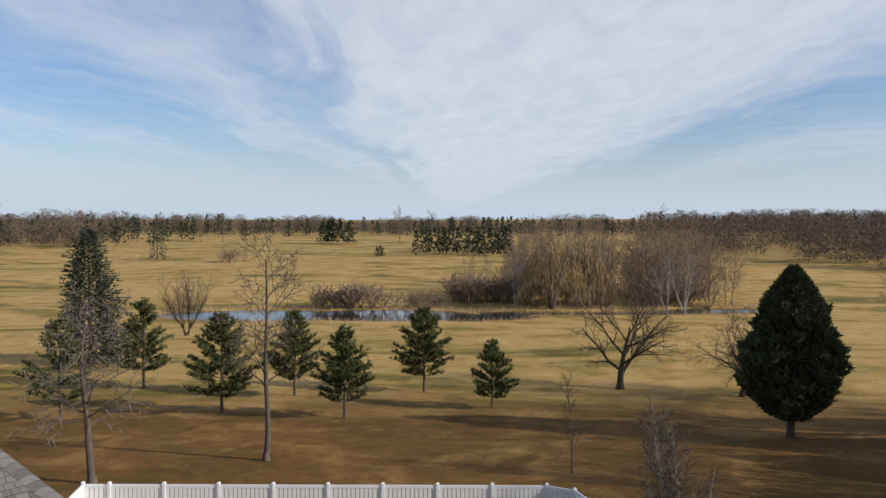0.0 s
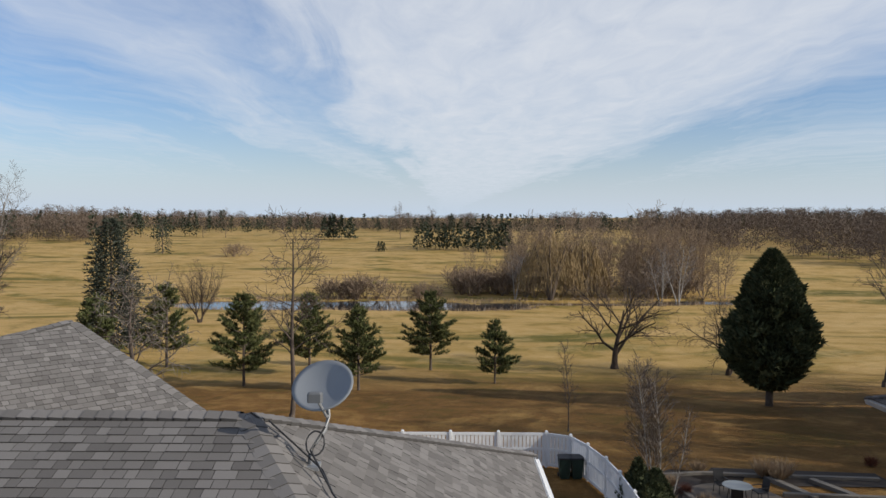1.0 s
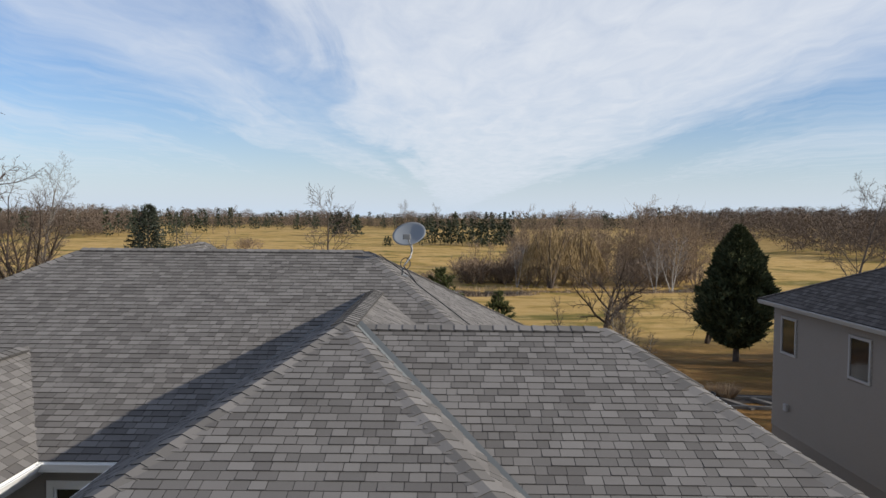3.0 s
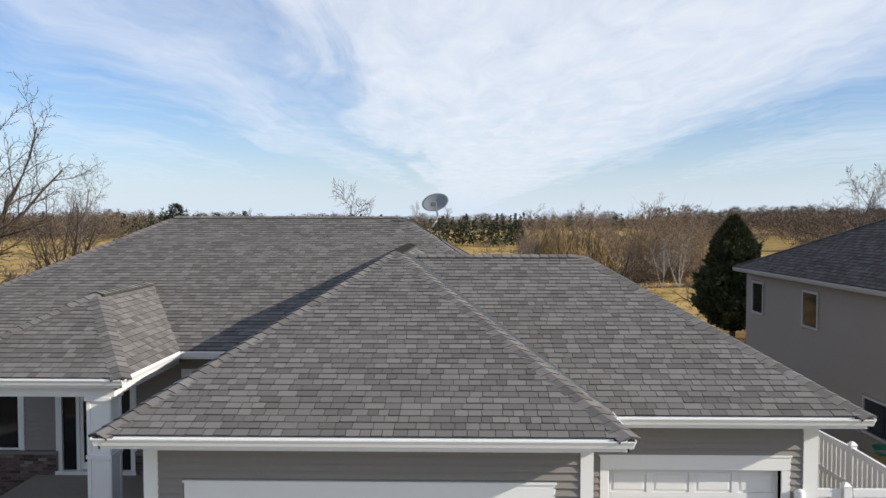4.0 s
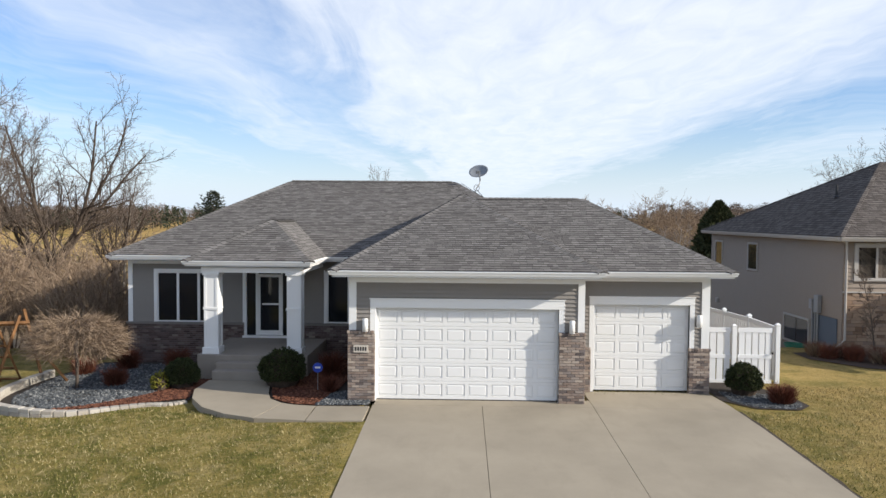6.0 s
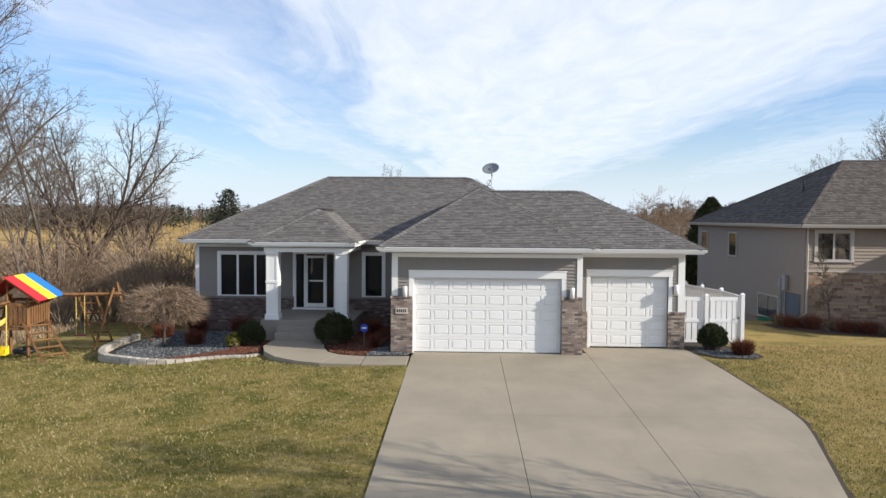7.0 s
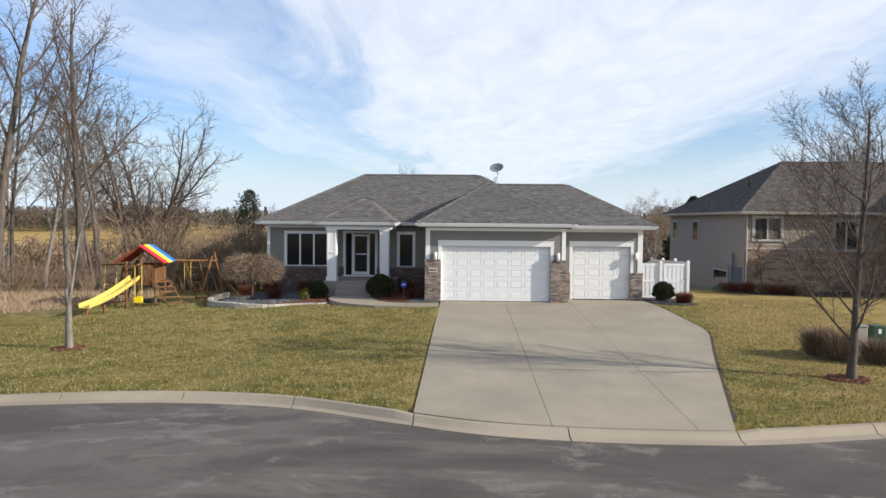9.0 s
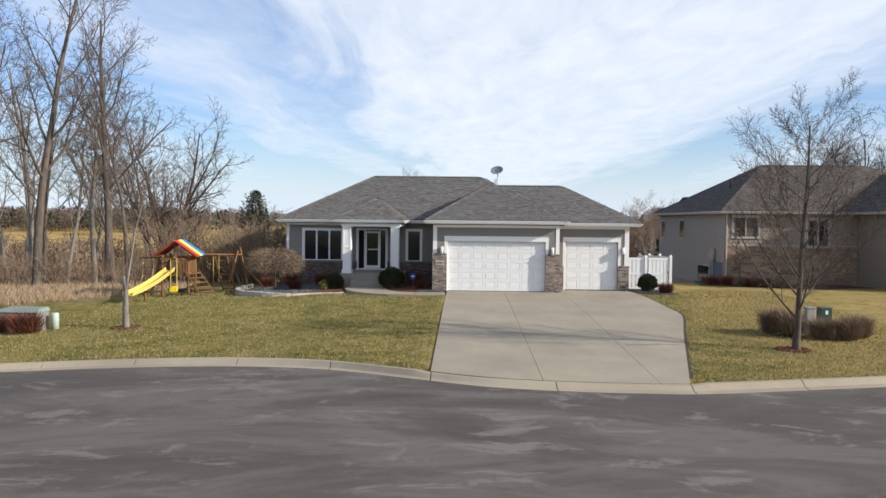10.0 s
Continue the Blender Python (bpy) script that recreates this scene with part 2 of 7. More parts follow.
def _ground(n, b):
    w = n.world()
    sp = n.put("ShaderNodeSeparateXYZ", {0: w})
    x, y, z = sp.outputs
    big = n.noise(0.07, 6, v=w, rough=0.6, dist=0.6)
    mid = n.noise(0.8, 8, v=w, rough=0.74, dist=0.4)
    streak = n.noise(0.05, 7, v=n.scaled(w, (0.4, 1.0, 1.0)), rough=0.68, dist=1.6)
    fine = n.noise(9.0, 8, v=w, rough=0.75)
    grain = n.noise(70.0, 4, v=w, rough=0.8)
    lawn = n.ramp(n.math("MULTIPLY_ADD", mid, 0.6, n.math("MULTIPLY", big, 0.4)), [(0.32, (0.112, 0.102, 0.018)), (0.44, (0.198, 0.152, 0.032)), (0.53, (0.310, 0.218, 0.063)), (0.62, (0.449, 0.314, 0.115)), (0.74, (0.264, 0.198, 0.052))])
    yard = n.ramp(n.math("MULTIPLY_ADD", mid, 0.5, n.math("MULTIPLY", big, 0.5)), [(0.32, (0.077, 0.054, 0.015)), (0.44, (0.136, 0.080, 0.023)), (0.54, (0.200, 0.113, 0.036)), (0.66, (0.323, 0.201, 0.075)), (0.78, (0.194, 0.118, 0.036))])
    field = n.ramp(streak, [(0.32, (0.104, 0.099, 0.018)), (0.41, (0.207, 0.165, 0.038)), (0.48, (0.415, 0.275, 0.080)), (0.57, (0.537, 0.363, 0.135)), (0.66, (0.281, 0.204, 0.050)), (0.75, (0.439, 0.297, 0.100))])
    patchy = n.noise(0.2, 7, v=w, rough=0.7, dist=0.5)
    yard = n.mix(n.math("MULTIPLY", n.step(patchy, 0.52, 0.68), 0.7), yard, (0.40, 0.265, 0.095))
    yard = n.mix(n.math("MULTIPLY", n.step(patchy, 0.47, 0.36), 0.6), yard, (0.10, 0.083, 0.017))
    field = n.mix(n.math("MULTIPLY", n.step(patchy, 0.5, 0.64), 0.45), field, (0.58, 0.42, 0.18))
    field = n.mix(n.math("MULTIPLY", n.step(patchy, 0.47, 0.36), 0.5), field, (0.17, 0.14, 0.03))
    lawn = n.mix(1.0, lawn, (0.86, 0.93, 0.95), "MULTIPLY")
    lawn = n.mix(n.math("MULTIPLY", n.step(mid, 0.54, 0.40), 0.65), lawn, (0.100, 0.104, 0.022))
    tan = n.noise(2.2, 8, v=w, rough=0.8, dist=0.5)
    lawn = n.mix(n.math("MULTIPLY", n.step(tan, 0.5, 0.62), 0.6), lawn, (0.40, 0.31, 0.15))
    lawn = n.mix(n.math("MULTIPLY", n.step(x, 8.0, 13.0), n.math("MULTIPLY_ADD", n.step(mid, 0.35, 0.6), 0.5, 0.3)), lawn, (0.42, 0.29, 0.11))
    lawn = n.mix(n.math("MULTIPLY", n.step(patchy, 0.52, 0.66), 0.45), lawn, (0.37, 0.285, 0.115))
    field = n.mix(1.0, field, (1.0, 0.95, 1.0), "MULTIPLY")
    yard = n.mix(1.0, yard, (1.05, 0.93, 0.86), "MULTIPLY")
    c = n.mix(n.step(n.math("MULTIPLY_ADD", big, 9.0, y), 17.0, 25.0), lawn, yard)
    c = n.mix(n.step(n.math("MULTIPLY_ADD", big, 26.0, y), 78.0, 96.0), c, field)
    straw = n.math("MULTIPLY", n.step(n.math("MULTIPLY_ADD", mid, -6.0, n.math("MULTIPLY", x, -1.0)), 13.5, 16.0), n.step(n.math("MULTIPLY_ADD", x, 0.6, n.math("MULTIPLY_ADD", mid, 3.0, y)), -12.5, -10.0))
    straw = n.math("MULTIPLY", straw, n.step(n.math("MULTIPLY", y, -1.0), -40.0, -25.0))
    c = n.mix(straw, c, n.ramp(mid, [(0.3, (0.20, 0.145, 0.09)), (0.6, (0.36, 0.27, 0.18)), (0.8, (0.42, 0.33, 0.23))]))
    c = n.mix(n.math("MULTIPLY", n.step(fine, 0.38, 0.62), 0.7), c, n.mix(1.0, c, (0.55, 0.6, 0.5), "MULTIPLY"))
    c = n.mix(n.math("MULTIPLY", n.step(grain, 0.5, 0.75), 0.4), c, n.mix(1.0, c, (1.5, 1.45, 1.5), "MULTIPLY"))
    n.colour(b, c)
    n.bump(b, n.math("ADD", fine, grain), 0.9, 0.03)


M_GROUND = material("spring_grass_ground", _ground, 0.95, 0, 0.15)


def _water(n, b):
    b.inputs["Base Color"].default_value = (0.02, 0.025, 0.03, 1)
    n.bump(b, n.noise(1.5, 4, v=n.scaled(n.world(), (0.6, 2.0, 1))), 0.12, 0.05)


M_WATER = material("pond_water", _water, 0.04, 0, 0.6)


def leafy(name, stops, rough=0.8):
    def build(n, b):
        c = n.ramp(n.island(), stops)
        g = n.noise(0.8, 4, v=n.world())
        n.colour(b, n.mix(n.math("MULTIPLY", g, 0.5), c, n.mix(1.0, c, (0.6, 0.6, 0.6), "MULTIPLY")))

    return material(name, build, rough, 0, 0.2)


def barky(name, a, b2, scale=6.0):
    def build(n, b):
        g = n.noise(scale, 6, v=n.scaled(n.pos, (1, 1, 0.3)), rough=0.7)
        n.colour(b, n.ramp(g, [(0.3, a), (0.7, b2)]))
        n.bump(b, g, 0.7, 0.03)

    return material(name, build, 0.95, 0, 0.15)


M_BARK = barky("grey_brown_bark", (0.055, 0.042, 0.034), (0.15, 0.12, 0.098))
M_BARK_DARK = barky("dark_bark", (0.035, 0.026, 0.02), (0.10, 0.075, 0.058))
M_BARK_PALE = barky("pale_bark", (0.10, 0.088, 0.075), (0.27, 0.24, 0.21), 9.0)
M_BIRCH = barky("birch_bark", (0.2, 0.18, 0.16), (0.5, 0.47, 0.43), 9.0)
M_BARK_WOOD = barky("woodland_bark", (0.05, 0.04, 0.033), (0.165, 0.135, 0.11))
M_TWIG = leafy("bare_twigs", [(0, (0.075, 0.055, 0.043)), (0.5, (0.12, 0.09, 0.07)), (1, (0.18, 0.14, 0.11))])
M_TWIG_PALE = leafy("pale_twigs", [(0, (0.14, 0.115, 0.098)), (1, (0.27, 0.235, 0.205))])
M_PINE = leafy("pine_needles", [(0, (0.055, 0.066, 0.024)), (0.5, (0.092, 0.106, 0.037)), (1, (0.155, 0.158, 0.062))])
M_SPRUCE = leafy("spruce_needles", [(0, (0.035, 0.045, 0.032)), (0.5, (0.06, 0.07, 0.05)), (1, (0.10, 0.105, 0.08))])
M_CEDAR = leafy("cedar_foliage", [(0, (0.040, 0.050, 0.024)), (0.6, (0.072, 0.086, 0.038)), (1, (0.140, 0.140, 0.064))])
M_FARWOOD = leafy("distant_bare_woods", [(0, (0.095, 0.068, 0.05)), (0.5, (0.145, 0.107, 0.08)), (1, (0.20, 0.152, 0.115))])
M_FARPINE = leafy("distant_conifers", [(0, (0.022, 0.03, 0.018)), (1, (0.05, 0.058, 0.034))])
M_WILLOW = leafy("willow_twigs", [(0, (0.18, 0.125, 0.06)), (0.5, (0.26, 0.18, 0.085)), (1, (0.33, 0.24, 0.12))])
M_BRUSH = leafy("brush_twigs", [(0, (0.16, 0.108, 0.072)), (0.5, (0.25, 0.18, 0.122)), (1, (0.35, 0.262, 0.185))])
M_REED = leafy("dry_reeds", [(0, (0.25, 0.17, 0.10)), (0.5, (0.36, 0.26, 0.165)), (1, (0.45, 0.35, 0.24))])
M_BOX = leafy("boxwood_leaves", [(0, (0.022, 0.030, 0.012)), (0.7, (0.052, 0.064, 0.024)), (1, (0.095, 0.105, 0.04))])
M_RED = leafy("red_brown_twigs", [(0, (0.09, 0.03, 0.02)), (0.5, (0.15, 0.05, 0.03)), (1, (0.2, 0.08, 0.05))])
M_GOLD = leafy("yellow_green_leaves", [(0, (0.12, 0.12, 0.02)), (1, (0.33, 0.30, 0.05))])

# ---- mesh helpers ----


class Build:
    """Gathers boxes, tubes and sheets into one mesh."""

    def __init__(self):
        self.v, self.f = [], []

    def poly(self, *pts):
        k = len(self.v)
        self.v.extend(tuple(p) for p in pts)
        self.f.append(tuple(range(k, k + len(pts))))
        return self

    def hexa(self, low, high):
        """A solid between two quads of four points each, both counter-clockwise from above."""
        k = len(self.v)
        self.v.extend(tuple(p) for p in (*low, *high))
        self.f += [(k + 3, k + 2, k + 1, k), (k + 4, k + 5, k + 6, k + 7)]
        self.f += [(k + i, k + (i + 1) % 4, k + 4 + (i + 1) % 4, k + 4 + i) for i in range(4)]
        return self

    def box(self, x0, y0, z0, x1, y1, z1, b=0.0):
        """A box; b chamfers its upright and upper edges."""
        if b <= 0:
            q = [(x0, y0), (x1, y0), (x1, y1), (x0, y1)]
            return self.hexa([(x, y, z0) for x, y in q], [(x, y, z1) for x, y in q])

        def ring(i, z):
            return [(x0 + i + b, y0 + i, z), (x1 - i - b, y0 + i, z), (x1 - i, y0 + i + b, z), (x1 - i, y1 - i - b, z), (x1 - i - b, y1 - i, z), (x0 + i + b, y1 - i, z), (x0 + i, y1 - i - b, z), (x0 + i, y0 + i + b, z)]

        rings = [ring(0, z0), ring(0, z1 - b), ring(b * 0.8, z1)]
        k = len(self.v)
        for r in rings:
            self.v.extend(r)
        for j in range(2):
            for i in range(8):
                a, c = k + j * 8 + i, k + j * 8 + (i + 1) % 8
                self.f.append((a, c, c + 8, a + 8))
        self.f += [tuple(range(k + 7, k - 1, -1)), tuple(range(k + 16, k + 24))]
        return self

    def tube(self, pts, radii, n=8, close=True):
        pts = [Vector(p) for p in pts]
        k = len(self.v)
        for i, p in enumerate(pts):
            d = (pts[min(i + 1, len(pts) - 1)] - pts[max(i - 1, 0)]).normalized()
            s = Vector((0, 0, 1)) if abs(d.z) < 0.9 else Vector((1, 0, 0))
            a = d.cross(s).normalized()
            c = d.cross(a)
            r = radii[i] if isinstance(radii, (list, tuple)) else radii
            for j in range(n):
                t = 2 * math.pi * j / n
                self.v.append(tuple(p + (a * math.cos(t) + c * math.sin(t)) * r))
        for i in range(len(pts) - 1):
            for j in range(n):
                self.f.append((k + i * n + j, k + i * n + (j + 1) % n, k + (i + 1) * n + (j + 1) % n, k + (i + 1) * n + j))
        if close:
            self.f.append(tuple(range(k + n - 1, k - 1, -1)))
            e = k + (len(pts) - 1) * n
            self.f.append(tuple(range(e, e + n)))
        return self

    def lathe(self, x, y, profile, n=16):
        """A turned body round an upright axis: profile of (radius, z) from below."""
        k = len(self.v)
        for r, z in profile:
            for j in range(n):
                t = 2 * math.pi * j / n
                self.v.append((x + r * math.cos(t), y + r * math.sin(t), z))
        for i in range(len(profile) - 1):
            for j in range(n):
                self.f.append((k + i * n + j, k + i * n + (j + 1) % n, k + (i + 1) * n + (j + 1) % n, k + (i + 1) * n + j))
        self.f.append(tuple(range(k + n - 1, k - 1, -1)))
        e = k + (len(profile) - 1) * n
        self.f.append(tuple(range(e, e + n)))
        return self

    def mesh(self, name):
        me = bpy.data.meshes.new(name)
        me.from_pydata(self.v, [], self.f)
        me.update()
        return me


def part(name, shape, mat, parent=None, label="", smooth=False, kind=""):
    """One mesh object under a thing or a part; with no parent, a thing."""
    me = shape if isinstance(shape, bpy.types.Mesh) else shape.mesh(name)
    if mat is not None and not me.materials:
        me.materials.append(mat)
    if smooth:
        me.shade_smooth()
    ob = new(name, me)
    ob.parent = parent
    return tagged(ob, label, kind=kind)


def thing(name, label, category, at=(0, 0, 0), group=""):
    ob = new(name)
    ob.empty_display_size = 0.2
    ob.location = at
    return tagged(ob, label, category, group)


def structure(name, shape, mat, label, smooth=False):
    return tagged(part(name, shape, mat, None, label, smooth), kind="structure", category=name.split("_")[0])


# ---- the lie of the land ----
PROFILE_Y = [-90, -19, -2, 5, 11, 21, 41, 55, 68, 80, 100, 120, 140, 165, 220, 300, 400, 600, 3000]
PROFILE_Z = [-1.2, -0.65, -0.11, -0.13, -0.35, -2.95, -3.5, -4.6, -5.8, -6.6, -7.3, -7.6, -7.8, -7.6, -6.3, -3.9, -1.6, 0.0, 0.0]


def pond_depth(x, y):
    d = 0.0
    for cx, cy, rx, ry in ((-28, 146, 20, 8), (-6, 146.5, 18, 8.5), (9, 144, 13, 5), (32, 150, 22, 3.2), (60, 154, 14, 4.5)):
        q = ((x - cx) / rx) ** 2 + ((y - cy) / ry) ** 2
        d = max(d, 1.0 - q)
    return max(d, 0.0)


def gz(x, y):
    z = float(np.interp(y, PROFILE_Y, PROFILE_Z))
    side = min(max(-x, 0), 24) * 0.03 * float(np.interp(y, [-60, 8, 30], [1, 1, 0]))
    z -= side
    if y > 42:
        z += 0.35 * noise.noise((x * 0.03, y * 0.03, 0.3)) * min(1, (y - 42) / 30) * (2.0 if y > 180 else 0.6)
    if y > 200:
        z += float(np.interp(x, [-300, -60, 60, 260, 600], [-0.5, 0, 0, 2.0, 5])) * min(1, (y - 200) / 150)
    if 125 < y < 180:
        z -= min(1.2, pond_depth(x, y) * 4.0)
    return z


def axis(spans):
    out = []
    for a, b, s in spans:
        out += list(np.arange(a, b, s))
    return out + [spans[-1][1]]


gx = axis([(-2600, -400, 200), (-400, -120, 20), (-120, -40, 5), (-40, -14, 1.5), (-14, 14, 0.5), (14, 40, 1.5), (40, 120, 5), (120, 400, 20), (400, 2600, 200)])
gy = axis([(-300, -60, 30), (-60, -24, 4), (-24, 4, 0.5), (4, 12, 1.0), (12, 100, 2.0), (100, 128, 4), (128, 172, 1.4), (172, 420, 8), (420, 700, 40), (700, 3000, 300)])
# the curve of the kerb: y of its back edge along x
KERB_X = [-60, -30, -20, -12, -9, -6, -3, 0, 1.5, 3.3, 5, 6.8, 10, 14, 20, 30, 60]
KERB_Y = [-21, -18.6, -17.2, -16.2, -15.9, -15.9, -16.5, -17.95, -18.5, -18.8, -18.9, -18.85, -18.2, -17.4, -16.8, -17.0, -20]


def kerb_y(x):
    i = max(0, min(len(KERB_X) - 2, int(np.searchsorted(KERB_X, x)) - 1))
    x0, x1 = KERB_X[i], KERB_X[i + 1]
    s0 = (KERB_Y[i + 1] - KERB_Y[max(i - 1, 0)]) / (KERB_X[i + 1] - KERB_X[max(i - 1, 0)])
    s1 = (KERB_Y[min(i + 2, len(KERB_X) - 1)] - KERB_Y[i]) / (KERB_X[min(i + 2, len(KERB_X) - 1)] - KERB_X[i])
    t = (x - x0) / (x1 - x0)
    h = x1 - x0
    return (2 * t**3 - 3 * t * t + 1) * KERB_Y[i] + (t**3 - 2 * t * t + t) * h * s0 + (3 * t * t - 2 * t**3) * KERB_Y[i + 1] + (t**3 - t * t) * h * s1


def sheet_mesh(name, xs, ys, height):
    v = [(x, y, height(x, y)) for y in ys for x in xs]
    w = len(xs)
    f = [(j * w + i, j * w + i + 1, (j + 1) * w + i + 1, (j + 1) * w + i) for j in range(len(ys) - 1) for i in range(w - 1)]
    me = bpy.data.meshes.new(name)
    me.from_pydata(v, [], f)
    me.shade_smooth()
    return me


def drive_right(y):
    return float(np.interp(y, [-18.9, -11.8, -8.3, -7.4, -6.6, -2.7, 0.2, 1.4], [6.62, 8.5, 9.5, 9.7, 9.75, 9.62, 9.55, 9.45]))


def ground_z(x, y):
    z = gz(x, y)
    if y < -10 and abs(x) < 62:
        below = kerb_y(x) + 0.05 - y
        if below > 0:
            z -= 0.45 * min(1.0, below * 2)
    elif y < -14:
        z -= 0.5
    if -18.6 < y < 1.0 and 0.3 < x < drive_right(y) - 0.3:
        z -= 0.14
    if -1.9 < y < 2.6 and -5.0 < x < 0.3 and y > -1.6 - 0.55 * (x + 2.8):
        z -= 0.10
    return z


ground = structure("ground", sheet_mesh("ground", gx, gy, ground_z), M_GROUND, "yellow-green spring lawn running out into dry golden fairways", True)


def road_z(x, y):
    return gz(x, kerb_y(x)) - 0.11 - 0.012 * min(max(kerb_y(x) - y, 0), 8)


rows = [0.0, 0.6, 1.5, 3, 6, 10, 16, 24, 34, 50]
xs = list(np.arange(-60, 60.1, 0.75))
v = [(x, kerb_y(x) - 0.58 - d, road_z(x, kerb_y(x) - d)) for d in rows for x in xs]
w = len(xs)
me = bpy.data.meshes.new("road")
me.from_pydata(v, [], [(j * w + i, (j + 1) * w + i, (j + 1) * w + i + 1, j * w + i + 1) for j in range(len(rows) - 1) for i in range(w - 1)])
me.shade_smooth()
structure("road", me, M_ASPHALT, "worn grey-brown asphalt street with pale patches")

# rolled concrete kerb in cast lengths; it dips where the driveway crosses it
kerb = tagged(thing("kerb", "tan concrete kerb and gutter along the street", "kerb"), kind="structure")
JOINTS = [-60, -45, -33, -24, -18, -14.4, -11.4, -8.75, -5.7, -2.85, 0.05, 3.25, 6.62, 9.6, 12.6, 16, 20, 26, 34, 46, 60]
for a, c in zip(JOINTS, JOINTS[1:]):
    b = Build()
    n = max(2, int((c - a) / 0.4))
    px = [a + 0.012 + (c - a - 0.024) * i / n for i in range(n + 1)]
    rings = []
    for x in px:
        flat = 1.0 if 0.0 < x < 6.7 else 0.0
        y, z = kerb_y(x), gz(x, kerb_y(x))
        top = 0.055 - 0.045 * flat
        rings.append([(x, y + 0.02, z - 0.3), (x, y, z + top - 0.01), (x, y - 0.03, z + top), (x, y - 0.17, z + top - 0.005), (x, y - 0.27, z - 0.03 - 0.02 * flat), (x, y - 0.34, z - 0.085), (x, y - 0.60, z - 0.10), (x, y - 0.62, z - 0.3)])
    k = len(rings[0])
    for r in rings:
        b.v.extend(r)
    for i in range(n):
        for j in range(k - 1):
            b.f.append((i * k + j, i * k + j + 1, (i + 1) * k + j + 1, (i + 1) * k + j))
    b.f += [tuple(range(k)), tuple(range(n * k + k - 1, n * k - 1, -1))]
    part("kerb_length", b, M_KERB, kerb)


def slab(name, outline, mat, parent, lift=0.03, deep=0.2, label=""):
    """A flat slab that lies on the slope."""
    b = Build()
    n = len(outline)
    top = [(x, y, gz(max(x, -1), y) + lift) for x, y in outline]
    b.v = top + [(x, y, z - deep) for x, y, z in top]
    b.f = [tuple(range(n)), tuple(range(2 * n - 1, n - 1, -1))] + [(n + i, n + (i + 1) % n, (i + 1) % n, i) for i in range(n)]
    return part(name, b, mat, parent, label)


# driveway panels with sawn joints
drive = tagged(thing("driveway", "broad pale concrete driveway with sawn joints", "driveway"), kind="structure")


CUT = [1.42, -0.45, -7.2, -11.9, -18.86]
SAWN = (0.03, 2.94, 5.88)
slab("panel", [(0.06, -0.445), (5.875, -0.445), (5.875, 0.3), (0.06, 0.3)], M_CONCRETE, drive)
for j in range(len(CUT) - 1):
    for i in range(3):
        if j == 0 and i < 2:
            continue
        hi, lo = CUT[j] - 0.004, CUT[j + 1] + 0.004
        x0 = SAWN[i] + 0.006
        ys_ = np.linspace(lo, hi, 12)
        if j == 3:
            reach = drive_right(lo) if i == 2 else SAWN[i + 1]
            bottom = [(x, kerb_y(x) - 0.005) for x in np.linspace(x0, reach - 0.006, 8)]
            ys_ = ys_[1:]
        else:
            bottom = [(x0, lo)]
        side = [(drive_right(y), y) for y in ys_] if i == 2 else [(SAWN[i + 1] - 0.006, y) for y in (lo, hi)][(1 if j == 3 else 0):]
        slab("panel", bottom + side + [(x0, hi)], M_CONCRETE, drive)

# bare earth where the turf is cut back along the driveway
b = Build()
rng = random.Random(2)
edge = [(drive_right(y), y) for y in np.arange(-18.2, -0.4, 0.22)]
for (x0, y0), (x1, y1) in zip(edge, edge[1:]):
    w0, w1 = 0.05 + 0.05 * noise.noise((y0 * 2.1, 0, 0)), 0.05 + 0.05 * noise.noise((y1 * 2.1, 0, 0))
    b.poly((x0 + 0.002, y0, gz(x0, y0) + 0.022), (x0 + 0.05 + w0, y0, gz(x0, y0) + 0.012), (x1 + 0.05 + w1, y1, gz(x1, y1) + 0.012), (x1 + 0.002, y1, gz(x1, y1) + 0.022))
structure("trim", b, plain("cut_turf_earth", (0.045, 0.033, 0.022), 0.95, bump=0.5), "dark earth edge where turf meets the driveway")

# curving front walk
walkway = tagged(thing("front_walk", "curved pale concrete walk to the porch steps", "walkway"), kind="structure")
slab("panel", [(-1.43, -2.02), (-0.03, -2.06), (-0.03, -0.64), (-1.43, -0.58)], M_CONCRETE, walkway, 0.035)
slab("panel", [(-2.75, -1.86), (-1.46, -2.02), (-1.46, -0.58), (-2.05, -0.48), (-2.4, -0.32)], M_CONCRETE, walkway, 0.035)
slab("panel", [(-2.42, -0.31), (-2.77, -1.85), (-3.6, -1.5), (-4.4, -0.85), (-5.0, 0.1), (-5.3, 1.1), (-5.3, 2.4), (-3.3, 2.4), (-3.3, 1.9), (-3.1, 0.9), (-2.85, 0.15)][::-1], M_CONCRETE, walkway, 0.035)

water = Build()
water.poly((-60, 130, -8.0), (95, 130, -8.0), (95, 172, -8.0), (-60, 172, -8.0))
structure("water", water, M_WATER, "still pond reflecting the pale sky")

# ---- roof ----
ZE = 3.50  # height of the eaves


def hip(x0, x1, y0, y1, ridge, z, low=ZE):
    """Faces of a hipped roof over a rectangle; ridge: its two ends. Front, right, back, left."""
    a, b, c, d = (Vector(p) for p in ((x0, y0, low), (x1, y0, low), (x1, y1, low), (x0, y1, low)))
    r, s = (Vector((*p, z)) for p in ridge)
    if abs(r.y - s.y) < 0.01:
        return [[a, b, s, r], [b, c, s], [c, d, r, s], [d, a, r]]
    return [[a, b, r], [b, c, s, r], [c, d, s], [d, a, r, s]]


